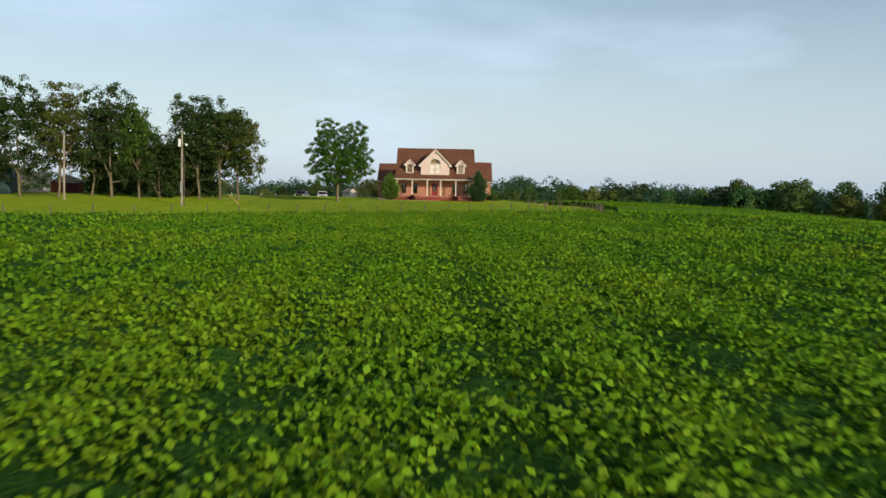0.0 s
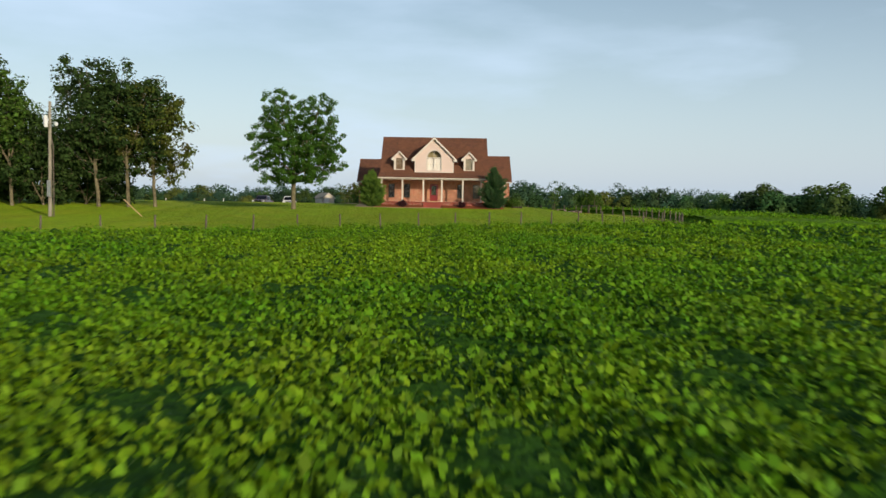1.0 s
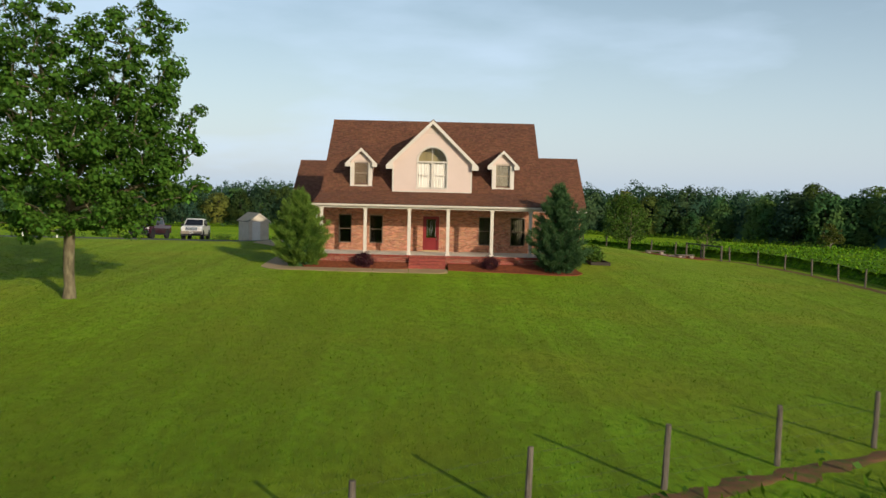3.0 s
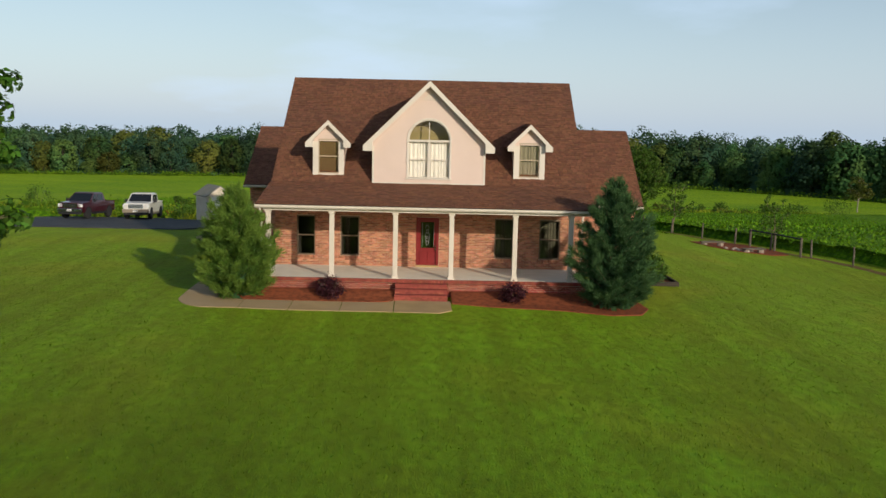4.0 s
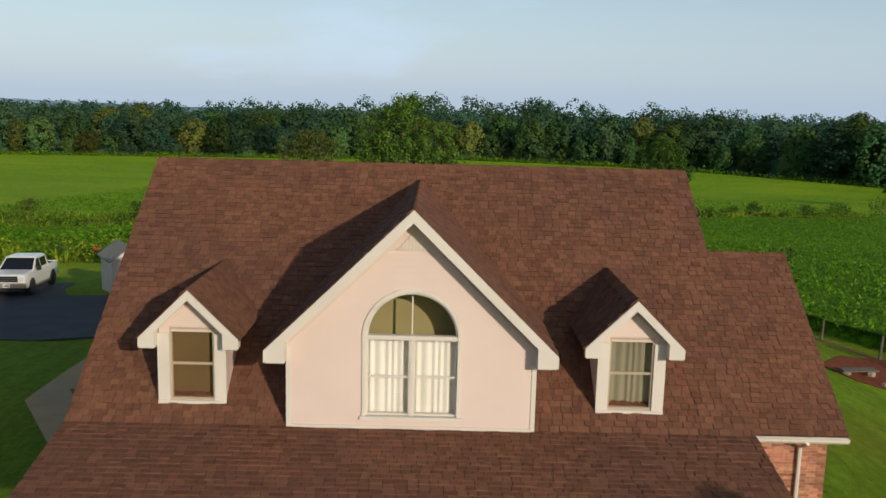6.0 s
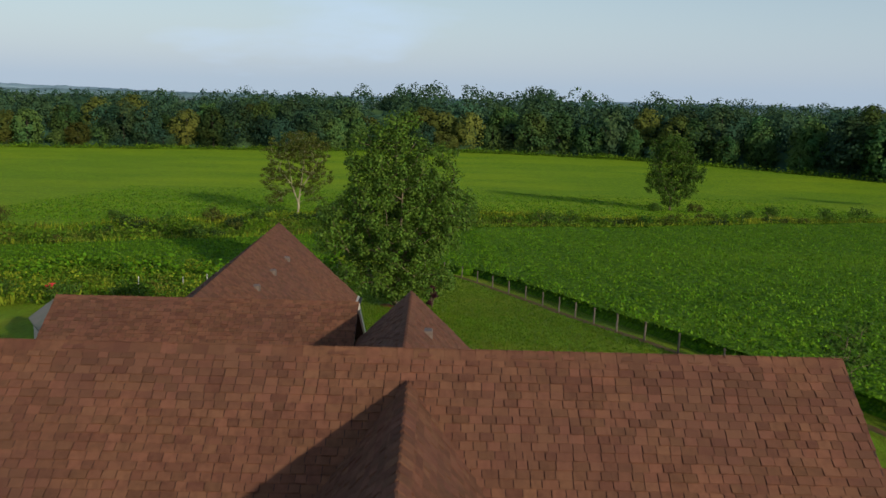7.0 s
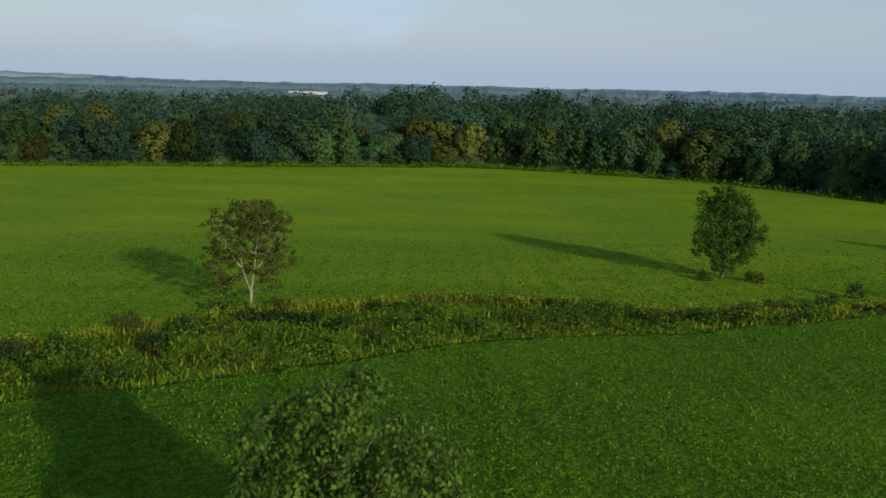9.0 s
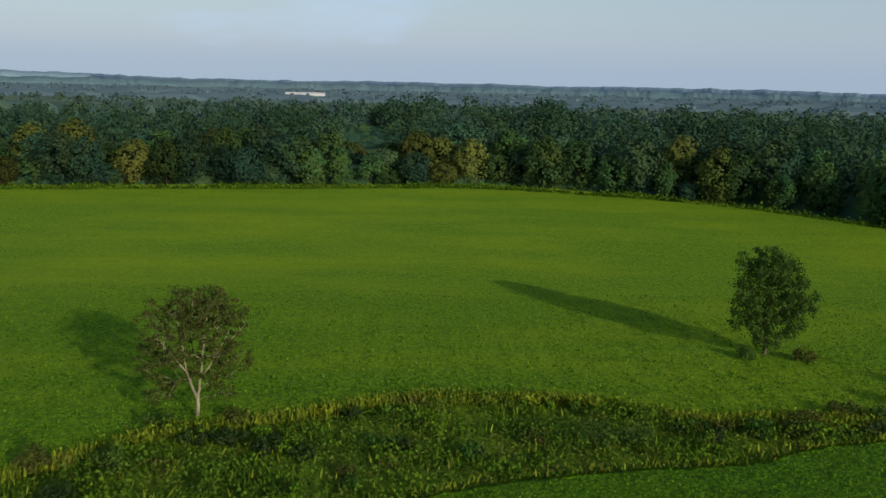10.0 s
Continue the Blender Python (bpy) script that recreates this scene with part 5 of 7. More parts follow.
def grow_limbs(rng, leaders, places, base, tip=0.018, power=0.46):
    """Limbs grown from the leaders (3D lines; the first starts at the ground) to every leaf clump; thickness follows what each limb bears."""
    pts, par, lines = [], [], []
    for ln in leaders:
        ln = [np.array(q, float) for q in ln]
        start = -1 if not pts else int(np.argmin([np.linalg.norm(q - ln[0]) for q in pts]))
        chain = [start] if start >= 0 else []
        for a, b in zip(ln, ln[1:]):
            m = max(2, int(np.linalg.norm(b - a) / 0.5))
            for k in range(m):
                pts.append(a + (b - a) * k / m + rng.normal(0, 0.025, 3) * (k > 0))
                par.append(chain[-1] if chain else -1)
                chain.append(len(pts) - 1)
        lines.append(chain)
    axis = np.array(pts)
    order = np.argsort([np.min(np.linalg.norm(axis - c, axis=1)) for c in places])
    for c in places[order]:
        P = np.array(pts)
        d = np.linalg.norm(P - c, axis=1)
        low = np.maximum(0, P[:, 2] - c[2] + 0.35 * d)
        at = int(np.argmin(d + 1.3 * low + 4.0 * (P[:, 2] < 0.12 * places[:, 2].max())))
        m = max(2, int(d[at] / 0.7))
        side = rng.normal(0, 0.07, 3) * d[at] + np.array([0, 0, 0.10 * d[at]])
        chain = [at]
        for k in range(1, m + 1):
            f = k / m
            pts.append(P[at] + (c - P[at]) * f + side * (4 * f * (1 - f)))
            par.append(chain[-1])
            chain.append(len(pts) - 1)
        lines.append(chain)
    bear = np.zeros(len(pts))
    for chain in lines[len(leaders):]:
        q = chain[-1]
        while q >= 0:
            bear[q] += 1
            q = par[q]
    rad = tip * np.maximum(bear, 1) ** power
    rad *= base / rad[0] if rad[0] > base else 1.0
    rad[0] = max(rad[0], base)
    g = Geo()
    for n, chain in enumerate(lines):
        if len(chain) > 1:
            lead = n < len(leaders)
            rr = [rad[q] for q in chain]
            if n == 0:
                rr = [max(r, base * (1 - 0.95 * i / len(chain))) * (1.3 if i == 0 else 1.0) for i, r in enumerate(rr)]
            else:
                rr[0] = min(rr[0], rr[1] * 1.25)
            g.tube([pts[q] for q in chain], rr, 9 if n == 0 else 7 if lead else 5, False)
    return g


def tree(name, label, seed, x, y, leaders, lobes, count, gap, clump, per, leaf, leaf_mat, bark=BARK, base=0.2, group="", flat=0.7, shell=0.38, scale=1.0, turn=0.0):
    """A tree whose limbs reach every clump of its crown."""
    rng = np.random.default_rng(seed)
    places = clump_places(rng, lobes, count, gap, shell)
    g = grow_limbs(rng, leaders, places, base)
    t = thing(name, label, "tree", group, at=pose(x, y, gz(x, y) - 0.05, 0, 0, turn) @ Matrix.Scale(scale, 4))
    part("trunk", g, bark, t, smooth=True)
    p, a, b, f = leaf_cloud(rng, places, clump * rng.uniform(0.65, 1.3, len(places)), per, leaf, flat)
    part("crown", quads_mesh("crown", p, a, b, leaf_mat, f), leaf_mat, t)
    return t


tree("oak_tree", "tall green oak tree standing alone on the lawn", 4, -13.4, -16.6,
     [[(0, 0, 0), (0.02, 0, 2.2), (0.05, 0.1, 4.2), (-0.5, 0.1, 6.2), (-1.0, 0, 8.4), (-1.2, 0, 10.6)], [(0.05, 0.1, 4.2), (1.0, 0.0, 5.9), (1.9, 0.1, 7.8), (2.4, 0, 10.0)],
      [(0.05, 0.05, 3.4), (-1.5, 0.4, 4.6), (-3.0, 0.6, 5.6)], [(0.05, 0.05, 3.2), (1.6, -0.3, 3.9), (3.4, -0.5, 4.4)], [(0.0, 0, 3.8), (0.3, -1.6, 5.0), (0.5, -2.8, 6.0)]],
     [(-1.2, 0, 8.8, 2.2, 2.2, 2.5), (2.3, 0.2, 8.5, 1.9, 1.9, 2.5), (-2.6, 0, 6.2, 1.7, 2.0, 2.0), (2.9, 0, 6.0, 1.9, 2.2, 2.2), (0.2, 1.6, 6.0, 2.6, 2.0, 2.4), (0.4, -1.7, 5.6, 2.8, 1.9, 2.0),
      (-2.6, 0, 4.2, 1.9, 1.8, 1.0), (3.0, -0.2, 4.2, 2.0, 1.9, 1.1), (0.3, -0.3, 3.3, 3.0, 2.6, 1.0), (-1.8, -0.6, 2.7, 1.8, 1.5, 0.5), (1.6, -0.4, 2.9, 1.5, 1.4, 0.5)],
     560, 0.40, 0.44, 84, 0.17, LEAF, base=0.20)
tree("shade_tree", "broad dark green shade tree at the lawn's end", 8, -1.1, 53.8,
     [[(0, 0, 0), (0.05, 0, 2.0), (0.0, 0.1, 6.0), (0.0, 0, 9.5), (-0.1, 0, 12.8)], [(0, 0.1, 2.6), (-1.6, -0.3, 4.6), (-2.6, -0.4, 7.6)], [(0, 0.1, 2.8), (1.6, -0.4, 5.0), (2.6, -0.5, 8.4)],
      [(0, 0.1, 3.4), (0.4, -1.6, 5.6), (0.5, -2.2, 8.8)]],
     [(0.1, 0, 11.7, 1.7, 1.7, 2.2), (-1.8, 0, 9.9, 1.8, 2.2, 2.2), (2.1, 0, 9.6, 2.0, 2.4, 2.4), (0, -0.6, 8.2, 3.2, 3.0, 2.8), (-3.6, 0, 5.6, 2.2, 2.8, 2.0), (3.3, -0.2, 6.6, 2.3, 2.8, 2.5),
      (0, -0.8, 5.0, 3.6, 3.6, 2.4), (-2.0, -0.4, 2.5, 2.5, 2.6, 1.6), (2.1, -0.5, 2.6, 2.4, 2.6, 1.7), (0.2, -1.4, 2.0, 1.8, 1.6, 1.2)],
     400, 0.62, 0.66, 130, 0.190, LEAF_SHADE, BARK, base=0.26, flat=0.88, shell=0.34)
tree("field_tree", "thin-crowned tree with brownish leaves by the hedge", 12, -17.4, 126.8,
     [[(0, 0, 0), (0.1, 0, 2.4), (0.5, 0, 5.0), (0.9, 0, 8.4), (1.4, 0, 12.0)], [(0.1, 0, 2.2), (-0.9, 0.1, 5.0), (-1.3, 0.2, 8.4), (-1.9, 0, 11.8)], [(0.4, 0, 4.4), (1.9, -0.4, 6.6), (3.4, -0.6, 9.4)],
      [(-0.9, 0.1, 5.0), (-2.5, -0.2, 7.2), (-3.9, 0, 9.0)]],
     [(-0.2, 0, 9.8, 5.0, 4.6, 3.5), (0.4, 0, 11.2, 3.2, 3.2, 2.2), (-3.7, 0, 6.2, 2.0, 2.2, 2.2), (3.3, 0, 6.4, 1.9, 2.0, 2.0), (-3.0, 0, 3.6, 2.0, 1.9, 1.6), (2.4, -0.3, 3.6, 1.7, 1.7, 1.2), (0, 1.0, 5.2, 2.4, 2.0, 1.6)],
     330, 0.55, 0.60, 44, 0.25, LEAF_WARM, BARK_WHITE, base=0.17, flat=0.7)
tree("field_tree", "dark green tree by the hedge in the field", 13, 46.9, 153.2,
     [[(0, 0, 0), (0.1, 0, 3.0), (-0.1, 0, 7.0), (0.2, 0, 10.5), (0.1, 0, 13.8)], [(0.1, 0, 3.4), (1.6, 0, 6.0), (2.4, 0, 9.4)], [(0.1, 0, 3.0), (-1.6, 0, 5.4), (-2.6, 0, 8.4)]],
     [(-0.6, 0, 11.6, 3.6, 3.6, 2.6), (1.6, 0, 10.6, 2.6, 2.6, 2.4), (-1.6, 0, 8.2, 3.6, 3.6, 2.8), (2.8, 0, 7.6, 3.4, 3.2, 2.4), (-1.4, 0, 5.0, 3.4, 3.4, 2.0), (1.6, 0, 4.6, 3.0, 3.0, 1.8), (0, 0, 2.2, 2.0, 2.0, 1.2)],
     300, 0.70, 0.80, 56, 0.32, LEAF_DARK, base=0.24, flat=0.85)


tree("field_tree", "small pale green tree standing out in the far field", 14, 104.0, 172.0, [[(0, 0, 0), (0.1, 0, 3.0), (0, 0, 6.0), (0.1, 0, 8.4)]],
     [(0, 0, 6.8, 2.6, 2.6, 2.0), (0.6, 0, 5.0, 3.2, 3.0, 1.5), (-1.0, 0, 4.6, 2.6, 2.6, 1.2)], 90, 0.6, 0.7, 40, 0.36, LEAF_WARM, BARK_PALE, base=0.14)


def grove_tree(i, x, y, h, r, mat, bare):
    """A tall farmyard tree: bare leaning stem, loose domed crown."""
    rg = np.random.default_rng(60 + i)
    lx, ly = rg.normal(0, 0.05, 2) * h
    b = bare * 0.9 * h
    crown = h - b
    stem = [(0, 0, 0), (lx * 0.3, ly * 0.3, b), (lx * 0.6, ly * 0.6, b + crown * 0.45), (lx, ly, h * 0.93)]
    fork = [stem[1], (lx - r * 0.4, ly, b + crown * 0.35), (lx - r * 0.55, ly + 0.4, b + crown * 0.7)]
    fork2 = [stem[1], (lx + r * 0.4, ly, b + crown * 0.3), (lx + r * 0.6, ly - 0.3, b + crown * 0.6)]
    lobes = [(lx, ly, h - crown * 0.30, r * 0.80, r * 0.80, crown * 0.30)]
    for k in range(7):
        a = k * 1.26 + rg.uniform(0, 1)
        lobes.append((lx * 0.7 + math.cos(a) * r * 0.55, ly * 0.7 + math.sin(a) * r * 0.5, b + crown * (0.10 + 0.085 * k), r * rg.uniform(0.45, 0.66), r * 0.55, crown * rg.uniform(0.20, 0.30)))
    tree("grove_tree", "tall loose-crowned farmyard tree", 60 + i, x, y, [stem, fork, fork2], lobes, int(56 * r), 0.50, 0.80, 46, 0.32, mat, BARK, base=0.010 * h + 0.03, group="farmyard grove", flat=0.7)


for i, (x, y, h, r, m, bare) in enumerate([(-27.9, -11.0, 12.8, 3.9, LEAF_WARM, 0.36), (-30.2, -12.0, 14.2, 3.8, LEAF_GROVE, 0.36), (-33.1, -12.0, 14.8, 3.9, LEAF_GROVE, 0.30), (-35.8, -8.5, 9.0, 4.2, LEAF_GROVE, 0.02),
                                           (-38.9, -11.0, 9.2, 3.6, LEAF_GROVE, 0.04), (-41.3, -12.5, 13.2, 2.8, LEAF_DARK, 0.34), (-42.6, -8.0, 9.4, 4.2, LEAF_GROVE, 0.02), (-45.3, -12.0, 16.6, 4.6, LEAF_GROVE, 0.18),
                                           (-49.2, -9.0, 13.0, 4.0, LEAF_GROVE, 0.22), (-52.2, -13.0, 16.2, 4.0, LEAF_WARM, 0.30), (-57.1, -14.0, 16.6, 4.8, LEAF_GROVE, 0.20), (-62.5, -15.0, 18.0, 5.0, LEAF_GROVE, 0.20),
                                           (-47.6, -5.0, 6.8, 3.6, LEAF_GROVE, 0.0), (-51.6, 4.0, 3.6, 3.0, LEAF_DARK, 0.0), (-36.6, -3.0, 6.5, 3.8, LEAF_GROVE, 0.0)]):
    grove_tree(i, x, y, h, r, m, bare)


# ---- woods round the far field
def crown_leaves(rng, h, r, clumps, per, leaf, low=0.04, kind=0):
    """Leaf quads of one woodland crown: rounded clumps on a tall dome, the leaves lying on the clumps' outer sides."""
    n = clumps
    u = ((np.arange(n) + rng.random(n)) / n) ** 0.85
    ang = np.arange(n) * 2.4 + rng.normal(0, 0.4, n)
    wide = (0.42, 0.55, 0.34)[kind % 3]
    prof = np.where(u < wide, 0.62 + 0.38 * np.sin(u / wide * np.pi / 2), np.sqrt(np.maximum(0.0, 1 - ((u - wide) / (1.03 - wide)) ** 2)))
    size = r * rng.uniform(0.34, 0.50, n) * (1.0 - 0.28 * u)
    rad = np.maximum(0, r * prof - size * 0.7) * rng.uniform(0.70, 1.05, n)
    c = np.stack([np.cos(ang) * rad, np.sin(ang) * rad, h * low + 0.3 * size + u * (h * (1 - low) - 1.2 * size)], 1)
    e = rng.normal(0, 0.75, (n, per, 3)) + (np.stack([np.cos(ang), np.sin(ang), 0.15 + 0.6 * u], 1) * 0.30)[:, None, :]
    e /= np.linalg.norm(e, axis=2)[..., None]
    p = (c[:, None, :] + e * (size[:, None] * rng.uniform(0.25, 1.03, (n, per)) ** 0.6)[..., None] * np.array([1, 1, 0.82])).reshape(-1, 3)
    p[:, 2] = np.maximum(p[:, 2], 0.1)
    e = e.reshape(-1, 3)
    dome = p - np.array([0, 0, h * 0.45])
    nrm = 0.45 * e + 0.70 * dome / np.linalg.norm(dome, axis=1)[:, None] + rng.normal(0, 0.34, e.shape)
    nrm /= np.linalg.norm(nrm, axis=1)[:, None]
    a = np.cross(nrm, rng.normal(0, 1, e.shape))
    a /= np.linalg.norm(a, axis=1)[:, None]
    s = leaf * rng.uniform(0.55, 1.35, (len(e), 1))
    return p, a * s * 0.5, np.cross(nrm, a) * s * 0.42, c


def wood_meshes():
    """Woodland trees: trunk with limbs and a crown of leaf clumps reaching nearly to the ground."""
    kinds = []
    mats = (LEAF_WOODS, LEAF_WOODS_DEEP, LEAF_WOODS, LEAF_WOODS_WARM, LEAF_WOODS_DEEP, LEAF_WOODS, LEAF_WOODS_DEEP, LEAF_WOODS_WARM, LEAF_WOODS, LEAF_WOODS_DEEP)
    for k in range(10):
        rng = np.random.default_rng(200 + k)
        h, r = (17.0, 19.0, 14.5, 18.0, 13.0)[k % 5], (6.4, 7.6, 6.0, 6.8, 6.6)[k % 5]
        p, a, b, c = crown_leaves(rng, h, r, 36, 66, 0.84, 0.03, k)
        g = Geo().tube([(0, 0, -0.4), (0.1, 0, h * 0.4), (0, 0.1, h * 0.8)], [0.24, 0.18, 0.05], 6)
        for q in c[::5]:
            g.tube([(0.05, 0.03, max(0.5, q[2] * 0.7 - 0.6)), tuple(q * np.array([0.5, 0.5, 0.88])), tuple(q)], [0.10, 0.07, 0.03], 4, False)
        kinds.append((g.mesh("trunk", BARK_DARK), quads_mesh("crown", p, a, b, mats[k])))
    return kinds


WOOD = wood_meshes()


def wood_tree(k, x, y, s, wide, turn):
    t = thing("wood_tree", "dense green woodland tree at the field's edge", "tree", "woods along the field", at=pose(x, y, gz(x, y) - 0.3, 0, 0, turn) @ Matrix.Diagonal((wide, wide, s, 1)))
    part("trunk", WOOD[k][0], None, t)
    part("crown", WOOD[k][1], None, t)


rngw = random.Random(77)
for row in range(3):
    x = -225.0
    while x < 215:
        py = float(WOODS(np.float64(x))) + 10 + row * 11.0 + rngw.uniform(-3.0, 3.5)
        s = rngw.choice(((0.42, 0.58, 0.75, 0.90, 1.0), (0.80, 0.92, 1.0, 1.08), (0.88, 1.0, 1.1, 1.18))[row])
        s *= 1.0 + 0.10 * min(1, max(0, (x - 30) / 50)) + 0.12 * min(1, max(0, (x - 90) / 60)) - 0.06 * min(1, max(0, (-x - 30) / 40))
        wood_tree(rngw.randrange(10), x, py, s, max(0.7, s) * rngw.uniform(0.95, 1.25), rngw.uniform(0, 360))
        x += (rngw.uniform(5.5, 11.0), rngw.uniform(8.0, 13.0), rngw.uniform(9.0, 15.0))[row]


def far_woods(name, label, n, x0, x1, y0, y1, seed, h=16.0, clumps=16, per=14, leaf=1.7, mat=None, near=38):
    """Many far trees as one mass of crowns."""
    rng = np.random.default_rng(seed)
    tx, ty = scatter(rng, n, x0, x1, y0, y1)
    keep = (ty > WOODS(tx) + near) & ~clearing(tx, ty)
    tx, ty = tx[keep], ty[keep]
    P, A, B = [], [], []
    for k in range(len(tx)):
        th = h * rng.uniform(0.80, 1.12)
        p, a, b, _ = crown_leaves(rng, th, th * rng.uniform(0.36, 0.48), clumps, per, leaf, 0.15, k)
        P.append(p + np.array([tx[k], ty[k], gz(tx[k], ty[k]) - 0.3])), A.append(a), B.append(b)
    return tagged(part(name, quads_mesh(name, np.concatenate(P), np.concatenate(A), np.concatenate(B), mat or LEAF_WOODS)), label, "woods", kind="stuff")


def clearing(x, y):
    """Open fields beyond the first woods."""
    return ((y > 560) & (y < 700) & (x < -120) & (x > -330)) | ((y > 900) & (y < 1040) & (x < -60)) | ((y > 700) & (y < 800) & (x > 130) & (x < 420))


def undergrowth(label, x0, x1, dx, back, y1, rows, lift, mat, seed):
    """The closed, uneven mass of young growth under the woods, a sheet added so the gaps stay dark."""
    rng = np.random.default_rng(seed)
    X, V = np.meshgrid(np.arange(x0, x1, dx), np.linspace(0, 1, rows))
    near = WOODS(X) + 11 if back is None else np.full_like(X, back)
    Y = near + V * (y1 - near)
    Z = ground(X, Y) + lift * rng.uniform(0.4, 1.3, X.shape)
    Z = np.where(clearing(X, Y), ground(X, Y) - 1.0, Z)
    Z[0] = ground(X[0], Y[0]) - 0.2
    tagged(part("undergrowth", grid_mesh("undergrowth", X, Y, Z, mat, False)), label, "woods", kind="stuff")


def edge_brush(n, seed):
    """Low bright brush where the field meets the woods."""
    rng = np.random.default_rng(seed)
    P, A, B = [], [], []
    for x in np.sort(rng.uniform(-215, 82, n)):
        y = float(WOODS(np.float64(x))) + rng.uniform(-2.6, 1.0)
        bh = rng.uniform(0.7, 1.6) * (1.0 + 0.75 * max(0.0, math.sin(x * 0.11) + 0.5 * math.sin(x * 0.31)))
        p, a, b, _ = crown_leaves(rng, bh, bh * rng.uniform(0.6, 1.1), 7, 16, 0.34, 0.05, 1)
        P.append(p + np.array([x, y, gz(x, y)])), A.append(a), B.append(b)
    return tagged(part("brush", quads_mesh("brush", np.concatenate(P), np.concatenate(A), np.concatenate(B), WEED_GREEN)), "low yellow-green brush between the field and the woods", "brush", kind="stuff")


edge_brush(420, 315)
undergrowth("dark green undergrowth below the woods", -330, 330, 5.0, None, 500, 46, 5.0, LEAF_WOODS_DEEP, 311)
# Lifted high so the hazy woods show few dark gaps; haze is in the colour.
undergrowth("undergrowth of the distant woods, tinted blue-green for haze", -600, 600, 12.0, 500, 900, 34, 9.5, LEAF_HAZE_NEAR, 312)
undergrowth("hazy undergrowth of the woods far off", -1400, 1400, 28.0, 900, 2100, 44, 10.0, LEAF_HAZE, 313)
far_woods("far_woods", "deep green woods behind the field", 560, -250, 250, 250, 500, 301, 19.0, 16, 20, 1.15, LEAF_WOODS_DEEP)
far_woods("far_woods", "distant woods tinted blue-green for haze", 560, -560, 560, 500, 900, 302, 16.0, 9, 14, 2.3, LEAF_HAZE_NEAR)
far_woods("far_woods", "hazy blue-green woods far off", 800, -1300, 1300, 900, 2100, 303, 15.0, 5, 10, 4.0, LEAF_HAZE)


def far_ridge(name, dist, base, amp, seed, mat, left=0.0):
    """A distant wooded ridge."""
    rng = np.random.default_rng(seed)
    ang = np.linspace(-60, 60, 1400)
    ph = rng.uniform(0, 6.28, 6)
    h = base + amp * (0.5 * np.sin(ang * 0.11 + ph[0]) + 0.3 * np.sin(ang * 0.27 + ph[1]) + 0.16 * np.sin(ang * 0.8 + ph[2]) + 0.05 * np.sin(ang * 2.9 + ph[3]))
    h = h + np.convolve(rng.normal(0, 6.5, len(ang)), np.ones(8) / 8, "same") + left * np.exp(-((ang + 27) / 9.0) ** 2)
    X = np.sin(np.radians(ang)) * dist
    Y = np.cos(np.radians(ang)) * dist
    XX, YY = np.stack([X, X, X * 1.08]), np.stack([Y, Y, Y * 1.08])
    ZZ = np.stack([np.full(len(ang), -60.0), h, h * 0.6])
    return tagged(part(name, grid_mesh(name, XX, YY, ZZ, mat)), "hazy blue-green wooded hills on the horizon", "hills", kind="structure")


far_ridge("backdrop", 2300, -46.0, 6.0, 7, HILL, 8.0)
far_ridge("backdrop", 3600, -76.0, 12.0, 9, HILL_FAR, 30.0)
# ---------------------------------------------------------------- yard: paths and beds
def slab(name, ring, lift, mat, label, kind="structure", category="path", thick=0.12, step=0.6, mound=None):
    """A flat paved or planted area that follows the ground: ring is its outline as (x, y), convex or nearly so."""
    bm = bmesh.new()
    vs = [bm.verts.new((x, y, 0)) for x, y in ring]
    f = bm.faces.new(vs)
    bmesh.ops.triangulate(bm, faces=[f])
    for _ in range(9):
        long = [e for e in bm.edges if e.calc_length() > step * 2.2]
        if not long:
            break
        bmesh.ops.subdivide_edges(bm, edges=long, cuts=1)
        bmesh.ops.triangulate(bm, faces=bm.faces[:])
    for q in bm.verts:
        q.co.z = gz(q.co.x, q.co.y) + lift + (0 if mound is None else mound[2] * float(smooth((q.co.y - mound[0]) / (mound[1] - mound[0]))))
    g = bmesh.ops.extrude_face_region(bm, geom=bm.faces[:])
    for q in g["geom"]:
        if isinstance(q, bmesh.types.BMVert):
            q.co.z -= thick
    bmesh.ops.recalc_face_normals(bm, faces=bm.faces[:])
    me = bpy.data.meshes.new(name)
    bm.to_mesh(me)
    bm.free()
    me.materials.append(mat)
    return tagged(part(name, me), label, category, kind=kind)


def arc(cx, cy, r, a0, a1, n=8):
    return [(cx + r * math.cos(radians(a0 + (a1 - a0) * i / n)), cy + r * math.sin(radians(a0 + (a1 - a0) * i / n))) for i in range(n + 1)]


